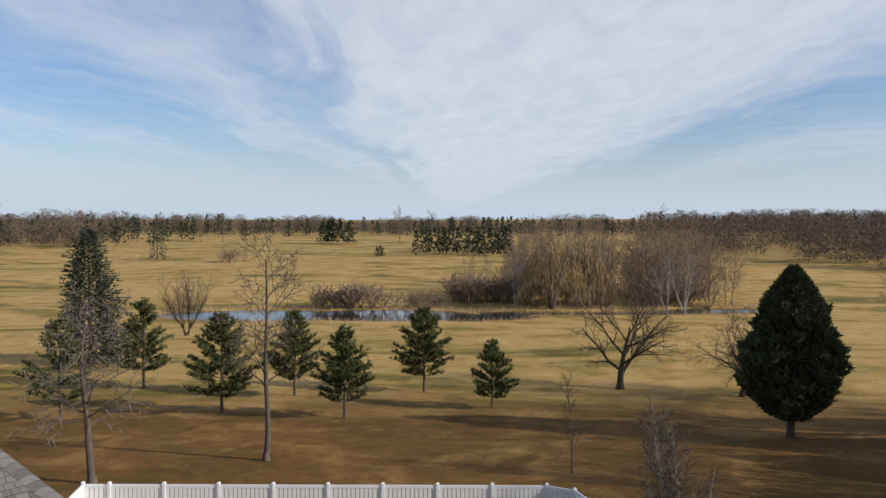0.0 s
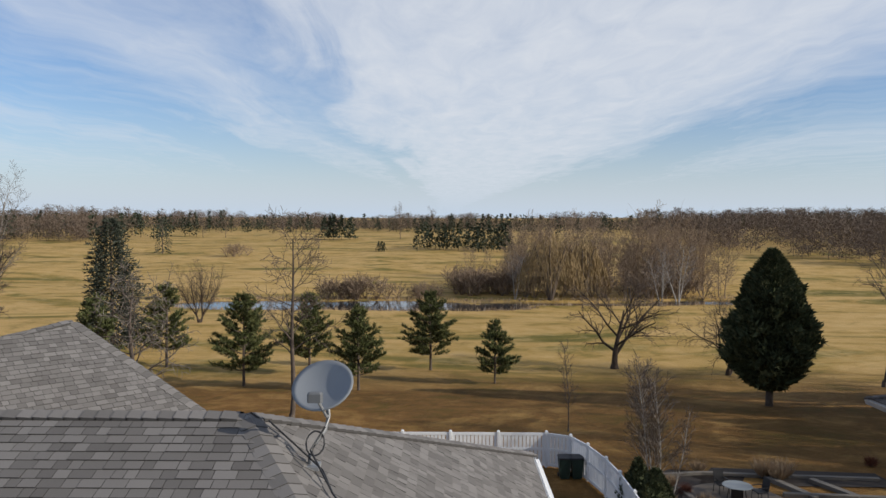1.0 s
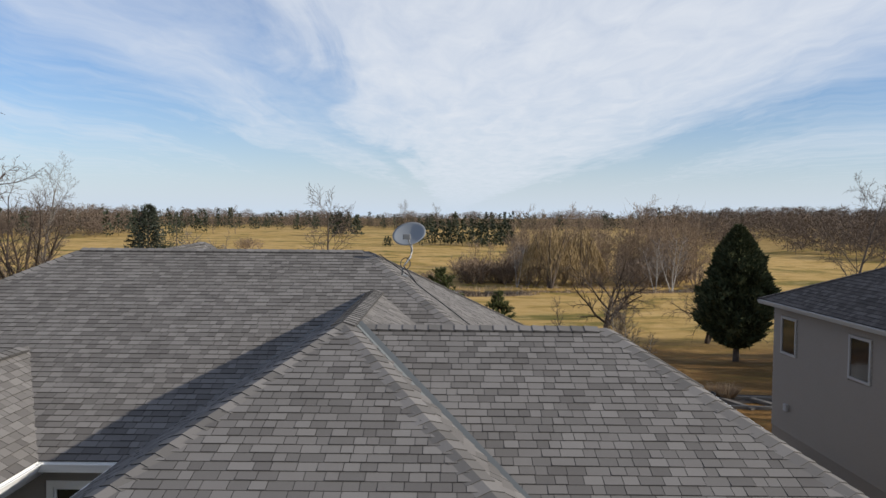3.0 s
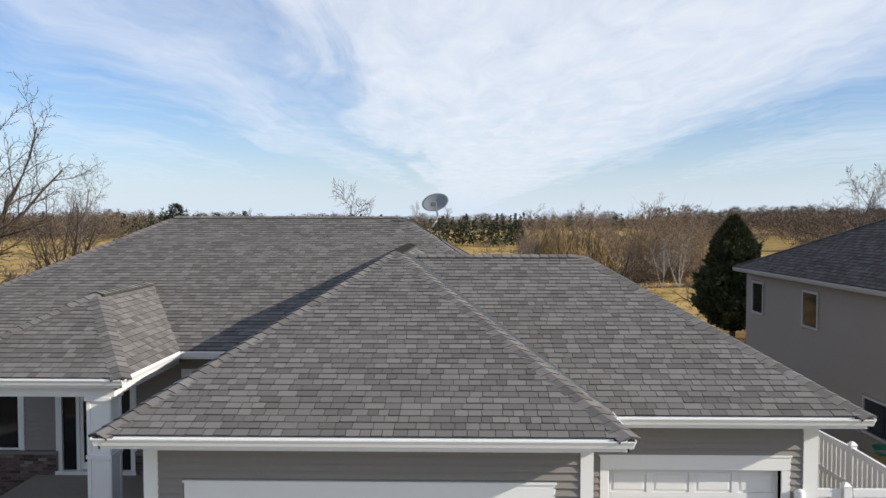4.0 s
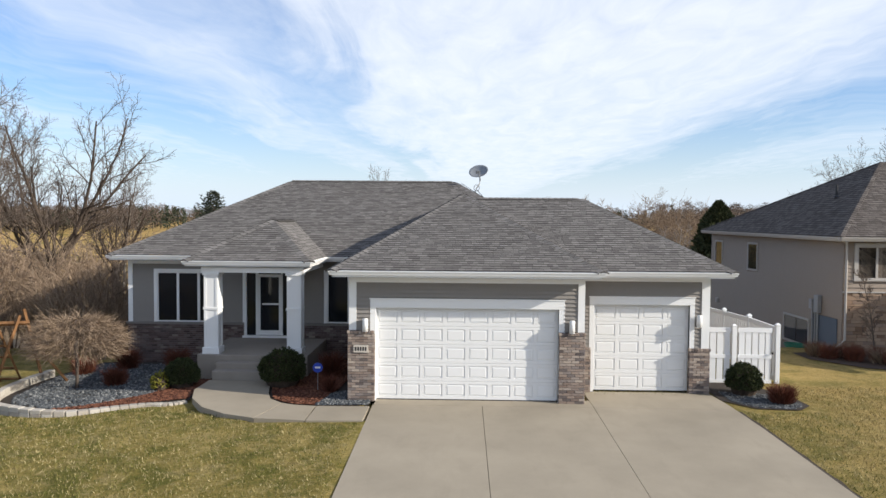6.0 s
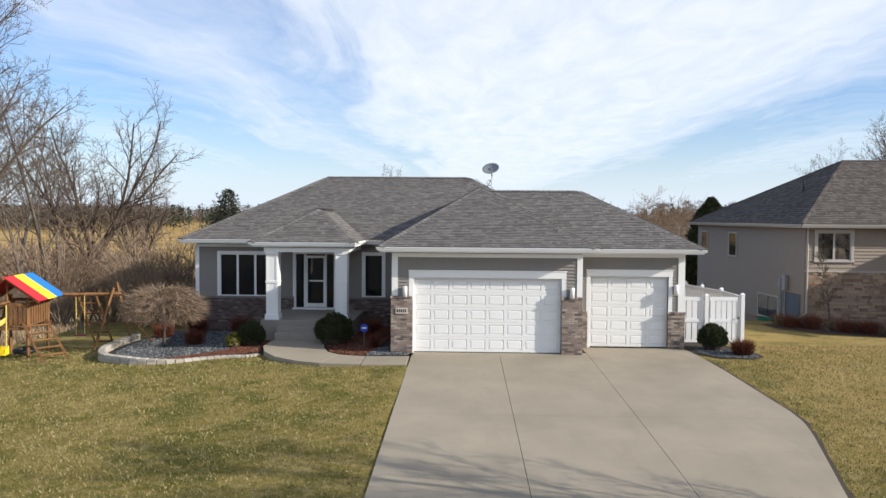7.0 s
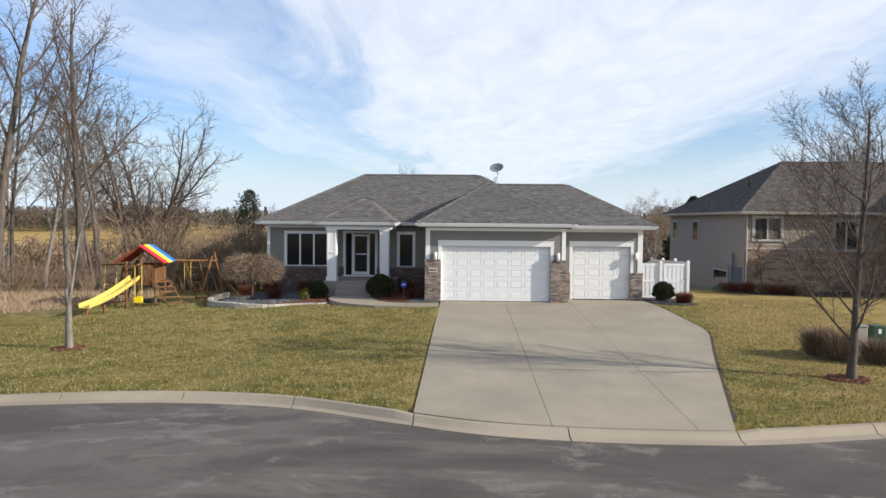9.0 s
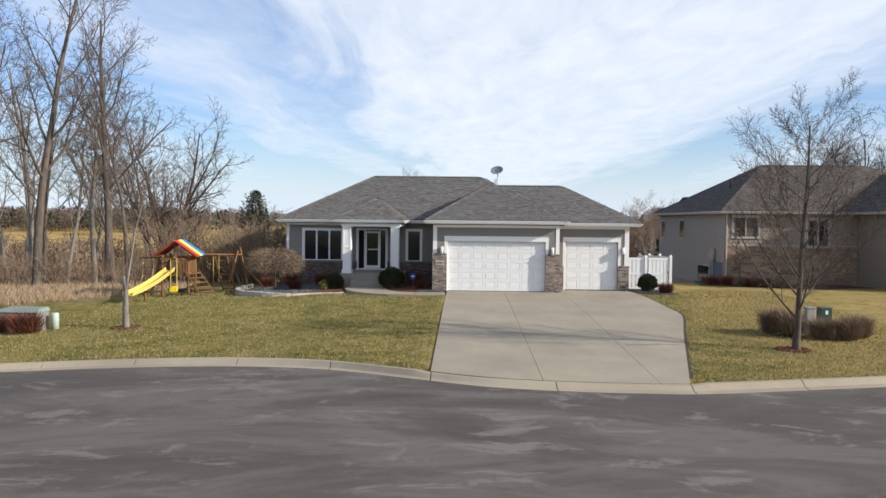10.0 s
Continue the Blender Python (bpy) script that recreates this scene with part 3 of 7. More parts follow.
ZS = 3.43  # eaves of the set-back garage bay
R, S = Vector((-5.25, 13.5, 6.48)), Vector((1.97, 13.5, 6.48))
G, T = Vector((2.40, 6.1, 5.69)), Vector((2.40, 11.5, 5.69))
H = Vector((6.57, 6.6, 5.58))
P = Vector((-4.27, 6.1, 4.76))
HIPS = {
    "main": hip(-10.1, 6.75, 6.0, 21.2, (R.xy, S.xy), R.z),
    "side_garage": hip(2.3, 9.98, 0.92, 12.2, ((2.4, H.y), H.xy), H.z, ZS),
    "front_garage": hip(-1.06, 6.06, -0.52, 13.0, (G.xy, (T.x, 12.6)), G.z),
    "porch": hip(-6.32, -2.38, 3.1, 11.0, (P.xy, (P.x, 9.6)), P.z),
}


def face_frame(pts):
    """Origin on the eave, the way along it, the way up the slope and the normal."""
    o = pts[0]
    u = (pts[1] - pts[0]).normalized()
    n = u.cross(pts[2] - pts[1]).normalized()
    return o, u, n.cross(u), n


def span(poly, v):
    """Where a level line crosses a polygon given in the face's plane."""
    hit = []
    for (u0, v0), (u1, v1) in zip(poly, poly[1:] + poly[:1]):
        if (v0 - v) * (v1 - v) < 0:
            hit.append(u0 + (u1 - u0) * (v - v0) / (v1 - v0))
    return (min(hit), max(hit)) if len(hit) >= 2 else None


def shingles(pts, rng, step=0.165):
    """Yields the eight corners of each shingle on a face, course by course."""
    o, u, s, n = face_frame(pts)
    poly = [((p - o).dot(u), (p - o).dot(s)) for p in pts]
    high = max(p[1] for p in poly)
    k = 0
    while k * step < high - 0.02:
        v0, v1 = k * step - 0.015, min(k * step + step, high - 0.01)
        lo, hi = span(poly, max(v0, 0.002)), span(poly, max(min(v1, high - 0.012), 0.004))
        k += 1
        if not lo or not hi:
            continue
        x = lo[0] - rng.random() * 0.3
        while x < lo[1]:
            w = rng.choice((0.15, 0.19, 0.23, 0.29))
            a0, a1 = max(x, lo[0]), min(x + w - 0.008, lo[1])
            b0, b1 = min(max(x, hi[0]), hi[1]), max(min(x + w - 0.008, hi[1]), hi[0])
            x += w
            if a1 - a0 < 0.02 and b1 - b0 < 0.02:
                continue
            t = rng.choice((0.015, 0.019, 0.023))
            low = [o + u * a0 + s * v0, o + u * a1 + s * v0, o + u * b1 + s * v1, o + u * b0 + s * v1]
            yield low, [low[0] + n * t, low[1] + n * t, low[2] + n * 0.004, low[3] + n * 0.004]


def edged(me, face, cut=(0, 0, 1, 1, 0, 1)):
    """Paints the lower and side edges of shingles dark, as their shadow lines."""
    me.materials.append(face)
    me.materials.append(M_EDGE_SHADE)
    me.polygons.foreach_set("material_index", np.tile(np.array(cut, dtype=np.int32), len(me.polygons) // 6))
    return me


def caps(b, p, q, width=0.185, step=0.21):
    """Overlapping cap shingles folded over a hip or ridge from p up to q."""
    d = q - p
    n = max(1, int(d.length / step))
    d.normalize()
    side = d.cross(Vector((0, 0, 1))).normalized()
    top = side.cross(d).normalized()
    fall = 0.30
    for i in range(n):
        a, c = p + d * (i * step - 0.02), p + d * ((i + 1) * step)
        r = 0.012
        k = len(b.v)
        for pt, lift in ((a, 0.026), (c, 0.012)):
            for o, h in ((-width, -fall * width), (0, 0), (width, -fall * width)):
                b.v.append(tuple(pt + side * o + top * (h + lift + r)))
            for o, h in ((-width, -fall * width), (0, 0), (width, -fall * width)):
                b.v.append(tuple(pt + side * o + top * (h + lift - 0.03)))
        b.f += [(k, k + 1, k + 7, k + 6), (k + 1, k + 2, k + 8, k + 7), (k + 3, k + 4, k + 1, k), (k + 4, k + 5, k + 2, k + 1), (k, k + 6, k + 9, k + 3), (k + 5, k + 11, k + 8, k + 2)]


# the canted rear wing
PK, CA, CB, CC = Vector((-5.4, 23.5, 6.33)), Vector((-6.5, 15.5, ZE)), Vector((-0.3, 22.0, ZE)), Vector((-8.0, 19.6, 5.62))
HIPS["rear"] = [[CA, CB, PK, CC], [CB, Vector((-0.3, 22.0, 3.2)), Vector((-5.4, 23.5, 3.2)), PK], [PK, Vector((-9.6, 25.5, ZE)), Vector((-9.6, 20.5, 4.4)), CC]]
house = thing("house", "one-storey grey house with white trim, brick piers and hipped shingle roof", "house")
rng = random.Random(4)
field = Build()
deck = Build()
singles = []
for key, faces in HIPS.items():
    for i, pts in enumerate(faces):
        deck.poly(*pts)
        if i == 2 or (key == "rear" and i > 0):
            continue
        for low, high in shingles(pts, rng):
            c = low[0]
            if key == "side_garage" and i == 0 and 4.0 < c.x < 7.6 and 4.05 < c.y < 5.9 and len(singles) < 298:
                singles.append((low, high))
            else:
                field.hexa(low, high)
roof = part("roof", deck, M_UNDER, house, "weathered grey architectural shingle roof")
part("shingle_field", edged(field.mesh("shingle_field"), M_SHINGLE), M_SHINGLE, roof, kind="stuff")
cap = Build()
V = Vector
for p, q in ((R, S), (V((-10.1, 6, ZE)), R), (V((6.75, 6, ZE)), S), (V((6.75, 21.2, ZE)), S), (V((-1.06, -0.52, ZE)), G), (V((6.06, -0.52, ZE)), G), (G, T),
             (V((2.7, H.y, H.z)), H), (V((9.98, 0.92, ZS)), H), (V((9.98, 12.2, ZS)), H),
             (V((-6.32, 3.1, ZE)), P), (V((-2.38, 3.1, ZE)), P), (P, V((P.x, 9.0, P.z))), (CB, PK), (CC, PK)):
    caps(cap, p, q)
# cap edges get the same painted shadow line
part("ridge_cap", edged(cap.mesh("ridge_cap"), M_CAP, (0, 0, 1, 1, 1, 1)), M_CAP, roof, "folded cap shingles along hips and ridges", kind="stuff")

# open metal valleys between the crossing slopes
for name, p, q, tilt in (("valley_flashing", V((6.06, 0.92, ZS)), V((2.55, 6.6, 5.6)), 0.08), ("valley_flashing", V((-1.0, 6.1, ZE)), V((2.32, 11.4, 5.62)), 0.05)):
    d = (q - p).normalized()
    side = d.cross(V((0, 0, 1))).normalized()
    top = side.cross(d).normalized()
    b = Build()
    e0, e1, rise = side * tilt, -side * tilt, top * (0.42 * tilt)
    for c0, c1 in ((e0 + rise, V((0, 0, 0))), (V((0, 0, 0)), e1 + rise)):
        lift, thin = top * 0.03, top * 0.004
        b.hexa([p + c0 + lift, p + c1 + lift, q + c1 + lift, q + c0 + lift], [p + c0 + lift + thin, p + c1 + lift + thin, q + c1 + lift + thin, q + c0 + lift + thin])
    part(name, b, M_VALLEY, roof, "dull metal valley strip")

# eaves: soffit, fascia and white gutter round the visible edges
EAVES = [((-10.1, 6.0), (-6.32, 6.0)), ((-2.38, 6.0), (-1.06, 6.0)), ((-1.06, 6.0), (-1.06, -0.52)), ((-1.06, -0.52), (6.06, -0.52)), ((6.06, -0.52), (6.06, 0.92)), ((6.06, 0.92), (9.98, 0.92)),
         ((9.98, 0.92), (9.98, 12.2)), ((-6.32, 6.0), (-6.32, 3.1)), ((-6.32, 3.1), (-2.38, 3.1)), ((-2.38, 3.1), (-2.38, 6.0)), ((-10.1, 21.4), (-10.1, 6.0)), ((6.75, 12.2), (6.75, 21.2))]
for (xa, ya), (xb, yb) in EAVES:
    d = V((xb - xa, yb - ya, 0)).normalized()
    out = V((d.y, -d.x, 0))
    b = Build()
    level = ZS if max(xa, xb) > 9 else ZE
    a, c = V((xa, ya, level)), V((xb, yb, level))
    e = d * 0.045
    prof = [(0.0, -0.14), (0.045, -0.135), (0.06, -0.09), (0.085, -0.045), (0.085, -0.03), (0.072, -0.03), (0.066, -0.05), (0.0, -0.06)]
    for p in (a - e, c + e):
        b.v.extend(tuple(p + out * o + V((0, 0, h))) for o, h in prof)
    k = len(prof)
    b.f = [(i, (i + 1) % k, k + (i + 1) % k, k + i) for i in range(k)] + [tuple(range(k - 1, -1, -1)), tuple(range(k, 2 * k))]
    part("gutter", b, M_WHITE, house, "white metal gutter")
    b = Build()
    i0, i1 = a - out * 0.03, c - out * 0.03
    lo = V((0, 0, -0.19))
    b.hexa([i0 + lo, i1 + lo, i1 + lo + out * 0.03, i0 + lo + out * 0.03][::-1], [i0 + V((0, 0, -0.02)), i1 + V((0, 0, -0.02)), i1 + out * 0.03 + V((0, 0, -0.02)), i0 + out * 0.03 + V((0, 0, -0.02))][::-1])
    part("fascia", b, M_WHITE, house)
soffit = Build()
for x0, y0, x1, y1 in ((-10.07, 6.03, -6.35, 6.7), (-6.29, 3.13, -2.41, 6.66), (-2.35, 6.03, -0.7, 6.7), (-1.03, -0.49, 6.03, 0.1), (-1.03, 0.12, -0.64, 6.0), (6.4, 11.95, 6.97, 21.3)):
    soffit.box(x0, y0, ZE - 0.19, x1, y1, ZE - 0.175)
for x0, y0, x1, y1 in ((5.7, 0.95, 9.95, 1.5), (9.4, 1.52, 9.95, 11.8)):
    soffit.box(x0, y0, ZS - 0.19, x1, y1, ZS - 0.175)
part("soffit", soffit, M_WHITE, house)

# ---- walls with lapped siding ----


def wall(name, mat, *boxes, label=""):
    b = Build()
    for q in boxes:
        b.box(*q)
    return part(name, b, mat, house, label)


def boards(parent, face, a0, a1, z0, z1, axis="y", holes=(), mat=None, step=0.112, sign=-1):
    """Lapped boards on a wall: face is its plane, a0 to a1 along it, with holes (a0, a1, z0, z1) left free."""
    z = z0
    while z < z1 - 0.01:
        top = min(z + step, z1)
        runs = [(a0, a1)]
        for h0, h1, hz0, hz1 in holes:
            if hz0 < top - 0.03 and hz1 > z + 0.03:
                runs = [r for p, q in runs for r in ((p, min(q, h0)), (max(p, h1), q)) if r[1] - r[0] > 0.02]
        for p, q in runs:
            b = Build()
            t0, t1 = face + sign * 0.040, face + sign * 0.005
            if axis == "y":
                quad = lambda zz, t: [(p, t, zz), (q, t, zz), (q, face, zz), (p, face, zz)] if sign < 0 else [(p, face, zz), (q, face, zz), (q, t, zz), (p, t, zz)]
            else:
                quad = lambda zz, t: [(t, q, zz), (t, p, zz), (face, p, zz), (face, q, zz)] if sign < 0 else [(face, q, zz), (face, p, zz), (t, p, zz), (t, q, zz)]
            b.hexa(quad(z, t0), quad(top, t1))
            part("siding_board", b, mat or M_SIDING, parent)
        z += step


garage_wall = wall("garage_wall", M_SIDING, (-0.62, 0.05, -0.1, 0.05, 0.25, 3.3), (4.99, 0.05, -0.1, 5.66, 0.25, 3.3), (0.05, 0.05, 2.44, 4.99, 0.25, 3.3))
boards(garage_wall, 0.05, -0.47, 5.5, 1.84, 3.27, holes=[(-0.11, 5.13, 0, 2.70)])
side_bay_wall = wall("side_bay_wall", M_SIDING, (5.66, 1.45, -0.1, 6.18, 1.65, 3.26), (8.9, 1.45, -0.1, 9.41, 1.65, 3.26), (6.18, 1.45, 2.43, 8.9, 1.65, 3.26))
boards(side_bay_wall, 1.45, 5.68, 9.23, 1.2, 3.24, holes=[(6.03, 9.04, 0, 2.66)])
part_wall = wall("garage_end_wall", M_SIDING, (9.21, 1.652, -2.0, 9.41, 11.3, 3.26))
wall("garage_step_wall", M_SIDING, (5.46, 0.252, -0.1, 5.66, 1.6, 3.26))
porch_side = wall("garage_side_wall", M_SIDING, (-0.62, 0.252, -0.3, -0.42, 6.6, 3.3))
boards(part_wall, 9.41, 1.66, 11.3, -0.2, 3.27, "x", sign=1)
boards(porch_side, -0.62, 0.26, 6.58, 0.0, 3.27, "x")
front_wall = wall("front_wall", M_SIDING, (-9.6, 6.62, -0.6, -8.62, 6.85, 3.3), (-6.36, 6.62, -0.6, -5.42, 6.85, 3.3), (-3.7, 6.62, -0.6, -2.5, 6.85, 3.3), (-1.68, 6.62, -0.6, -0.5, 6.85, 3.3),
                  (-8.62, 6.62, -0.6, -6.36, 6.85, 1.06), (-8.62, 6.62, 2.9, -6.36, 6.85, 3.3), (-5.42, 6.62, -0.6, -3.7, 6.85, 0.56), (-5.42, 6.62, 2.86, -3.7, 6.85, 3.3), (-2.5, 6.62, -0.6, -1.68, 6.85, 1.06), (-2.5, 6.62, 2.9, -1.68, 6.85, 3.3))
boards(front_wall, 6.62, -9.5, -0.62, 1.07, 3.27, holes=[(-8.74, -6.24, 0.9, 2.98), (-5.5, -3.62, 0, 2.98), (-2.6, -1.57, 0.9, 2.98)])
wall("rear_wall", M_SIDING, (-9.6, 6.852, -3.2, -9.4, 25.0, 3.3), (6.3, 11.3, -3.2, 6.5, 20.9, 3.3), (-0.8, 20.7, -3.2, 6.3, 20.9, 3.3))
wall("inner_wall", M_DARK, (-9.3, 9.5, -0.5, -1.0, 9.6, 3.3))
wall("inner_wall", M_DARK, (-0.4, 3.0, -0.1, 9.2, 3.1, 3.3))
for name, q in (("corner_board", (-0.65, 0.0, 1.83, -0.47, 0.05, 3.26)), ("corner_board", (5.5, 0.0, 1.83, 5.68, 0.05, 3.26)), ("corner_board", (9.23, 1.40, 1.2, 9.44, 1.45, 3.24)), ("corner_board", (-9.66, 6.57, 1.02, -9.5, 6.62, 3.26)),
                ("corner_board", (-0.67, 0.0, 1.83, -0.65, 0.2, 3.26)), ("corner_board", (9.44, 1.40, 1.2, 9.46, 1.6, 3.24)), ("frieze", (-0.47, 0.005, 3.13, 5.5, 0.03, 3.26)), ("frieze", (5.68, 1.405, 3.10, 9.23, 1.43, 3.24)), ("frieze", (-9.5, 6.575, 3.15, -6.3, 6.60, 3.26))):
    part(name, Build().box(*q), M_WHITE, house)

# ---- garage doors ----


BASE = -0.085  # level of the garage floor


def garage_door(x0, x1, y, top, cols, label):
    d = part("garage_door", Build().box(x0, y + 0.03, BASE + 0.02, x1, y + 0.06, top), M_WHITE, house, label)
    h = (top - BASE - 0.02) / 5
    for r in range(5):
        z0 = BASE + 0.02 + r * h
        b = Build()
        z1 = z0 + h - 0.006
        w = (x1 - x0) / cols
        ph, pw = h * 0.66, w * 0.85
        zc = z0 + h / 2
        # rails and stiles round sunk fields
        b.box(x0, y, z0, x1, y + 0.03, zc - ph / 2)
        b.box(x0, y, zc + ph / 2, x1, y + 0.03, z1)
        for c in range(cols + 1):
            a = x0 if c == 0 else x0 + c * w - (w - pw) / 2
            e = x1 if c == cols else x0 + c * w + (w - pw) / 2
            b.box(a, y, zc - ph / 2, e, y + 0.03, zc + ph / 2)
        part("door_section", b, M_WHITE, d)
        for c in range(cols):
            xc = x0 + (c + 0.5) * w
            b = Build()
            o, i = (pw / 2 - 0.004, ph / 2 - 0.004), (pw / 2 - 0.055, ph / 2 - 0.05)
            q = lambda k, yy: [(xc - k[0], yy, zc - k[1]), (xc + k[0], yy, zc - k[1]), (xc + k[0], yy, zc + k[1]), (xc - k[0], yy, zc + k[1])]
            b.hexa(q(o, y + 0.029)[::-1], q(o, y + 0.015)[::-1])
            b.hexa(q((o[0] - 0.012, o[1] - 0.012), y + 0.017)[::-1], q(i, y + 0.004)[::-1])
            part("panel", b, M_WHITE, d)
    part("bottom_seal", Build().box(x0, y - 0.004, BASE, x1, y + 0.04, BASE + 0.025), M_BLACK, d)
    return d


garage_door(0.06, 4.99, 0.16, 2.44, 8, "wide white sectional garage door with raised panels")
garage_door(6.18, 8.9, 1.56, 2.43, 4, "narrow white sectional garage door with raised panels")


def surround(x0, x1, y, top, w, over, zs=BASE):
    b = Build()
    b.box(x0 - w, y - 0.03, zs, x0, y + 0.11, top, 0.006)
    b.box(x1, y - 0.03, zs, x1 + w, y + 0.11, top, 0.006)
    b.box(x0 - w, y - 0.035, top, x1 + w, y + 0.11, top + over, 0.006)
    b.box(x0 - w - 0.02, y - 0.05, top + over, x1 + w + 0.02, y + 0.04, top + over + 0.03)
    part("door_surround", b, M_WHITE, house, "white painted casing round a garage door")


surround(0.06, 4.99, 0.05, 2.44, 0.16, 0.23)
surround(6.18, 8.9, 1.45, 2.43, 0.14, 0.21)

# ---- brick ----
brick_mesh = {}


def brick_face(parent, x0, x1, z0, z1, y, single=True, depth=0.02, axis="y", sign=-1, seed=1, field=None):
    """Courses of brick on a face; single: each brick an object on shared meshes, else all go to the field."""
    rng = random.Random(seed)
    k, z = 0, z0
    h = 0.073
    while z < z1 - 0.03:
        a = x0 - (0.105 if k % 2 else 0.0)
        zt = min(z + h - 0.011, z1)
        while a < x1 - 0.02:
            s, e = max(a, x0), min(a + 0.205, x1)
            a += 0.215
            if e - s < 0.03:
                continue
            t = y + sign * depth * rng.uniform(0.75, 1.3)
            if single:
                key = (round(e - s, 3), round(zt - z, 3), axis)
                if key not in brick_mesh:
                    me = (Build().box(0, -0.02, 0, e - s, 0.02, zt - z, 0.005) if axis == "y" else Build().box(-0.02, 0, 0, 0.02, e - s, zt - z, 0.005)).mesh("brick")
                    me.materials.append(M_BRICK)
                    brick_mesh[key] = me
                o = new("brick", brick_mesh[key])
                o.parent = parent
                o.location = (s, t + 0.012, z) if axis == "y" else (t - sign * 0.012, s, z)
            else:
                lo, hi = sorted((t, y))
                field.box(*((s, lo, z, e, hi, zt) if axis == "y" else (lo, s, z, hi, e, zt)))
        z += h
        k += 1


def pier(x0, x1, y0, y1, top, seed):
    p = part("brick_pier", Build().box(x0 + 0.012, y0 + 0.012, -0.1, x1 - 0.012, y1, top - 0.002), M_MORTAR, house, "pier of mixed brown and buff brick with a brick cap")
    brick_face(p, x0, x1, BASE, top - 0.075, y0, True, 0.006, seed=seed)
    b = Build()
    brick_face(p, y0 + 0.02, y1, BASE, top - 0.075, x1 - 0.008, False, 0.014, "x", 1, seed + 1, b)
    brick_face(p, y0 + 0.02, y1, BASE, top - 0.075, x0 + 0.008, False, 0.014, "x", -1, seed + 2, b)
    part("side_bricks", b, M_BRICK_FIELD, p, kind="stuff")
    b = Build()
    x = x0 - 0.02
    while x < x1 - 0.02:
        b.box(x, y0 - 0.03, top - 0.07, min(x + 0.072, x1 + 0.02), y1, top, 0.008)
        x += 0.08
    part("cap_bricks", b, M_BRICK_FIELD, p)
    return p


pier(-0.69, 0.03, -0.07, 0.05, 1.82, 11)
pier(5.0, 5.69, -0.07, 0.05, 1.82, 21)
pier(8.88, 9.46, 1.33, 1.45, 1.2, 31)
pier(5.70, 6.08, 1.35, 1.45, 1.2, 41)
# brick base of the front wall
base = part("brick_base", Build().box(-9.66, 6.52, -0.6, -5.45, 6.60, 1.0).box(-3.64, 6.52, -0.6, -0.62, 6.60, 1.0).box(-9.72, 6.49, 1.0, -5.45, 6.61, 1.06).box(-3.64, 6.49, 1.0, -0.62, 6.61, 1.06), M_MORTAR, house, "brown brick wainscot below the siding")
b = Build()
brick_face(base, -9.66, -5.46, -0.55, 1.0, 6.522, False, 0.02, seed=5, field=b)
brick_face(base, -3.63, -0.63, -0.55, 1.0, 6.522, False, 0.02, seed=6, field=b)
part("wainscot_bricks", b, M_BRICK_SHADED, base, kind="stuff")

# ---- windows and front door ----


def window(x0, x1, z0, z1, y, lights, parent=None, frame_w=0.11, mat=None):
    mat = mat or M_WHITE
    w = part("window", Build().box(x0 - frame_w, y - 0.04, z1, x1 + frame_w, y + 0.06, z1 + frame_w, 0.004).box(x0 - frame_w, y - 0.04, z0, x0, y + 0.06, z1).box(x1, y - 0.04, z0, x1 + frame_w, y + 0.06, z1)
             .box(x0 - frame_w - 0.02, y - 0.06, z0 - 0.08, x1 + frame_w + 0.02, y + 0.06, z0, 0.004), mat, parent or house, "white-framed window with dark glass")
    step = (x1 - x0) / lights
    for i in range(lights):
        a, e = x0 + i * step, x0 + (i + 1) * step
        s = 0.045
        b = Build().box(a, y - 0.01, z0, a + s, y + 0.05, z1).box(e - s, y - 0.01, z0, e, y + 0.05, z1).box(a + s, y - 0.01, z0, e - s, y + 0.05, z0 + s).box(a + s, y - 0.01, z1 - s, e - s, y + 0.05, z1)
        part("sash", b, mat, w)
        part("pane", Build().box(a + s, y + 0.02, z0 + s, e - s, y + 0.028, z1 - s), M_GLASS, w)
    return w


window(-8.62, -6.36, 1.06, 2.86, 6.62, 3)
window(-2.46, -1.68, 1.06, 2.86, 6.62, 1)
entry = part("entry_door", Build().box(-5.5, 6.56, 0.56, -5.36, 6.7, 2.86).box(-3.76, 6.56, 0.56, -3.62, 6.7, 2.86).box(-5.5, 6.555, 2.86, -3.62, 6.7, 2.99, 0.005).box(-5.03, 6.58, 0.6, -4.95, 6.7, 2.86).box(-4.12, 6.58, 0.6, -4.06, 6.7, 2.86).box(-5.5, 6.5, 0.5, -3.62, 6.72, 0.60), M_WHITE, house, "white storm door with sidelights")
part("sidelight", Build().box(-5.36, 6.63, 0.6, -5.03, 6.64, 2.86), M_GLASS, entry)
part("sidelight", Build().box(-4.06, 6.63, 0.6, -3.76, 6.64, 2.86), M_GLASS, entry)
storm = part("storm_frame", Build().box(-4.95, 6.60, 0.62, -4.87, 6.64, 2.80).box(-4.20, 6.60, 0.62, -4.12, 6.64, 2.80).box(-4.87, 6.60, 2.70, -4.20, 6.64, 2.80).box(-4.87, 6.60, 0.62, -4.20, 6.64, 0.78).box(-4.87, 6.60, 1.70, -4.20, 6.64, 1.76), M_WHITE, entry)
part("pane", Build().box(-4.87, 6.622, 0.78, -4.20, 6.63, 2.70), M_GLASS, entry)
part("door_handle", Build().tube([(-4.83, 6.57, 1.55), (-4.83, 6.55, 1.57), (-4.83, 6.55, 1.70), (-4.83, 6.57, 1.72)], 0.012, 6).box(-4.86, 6.58, 1.52, -4.80, 6.60, 1.76), M_BLACK, entry)

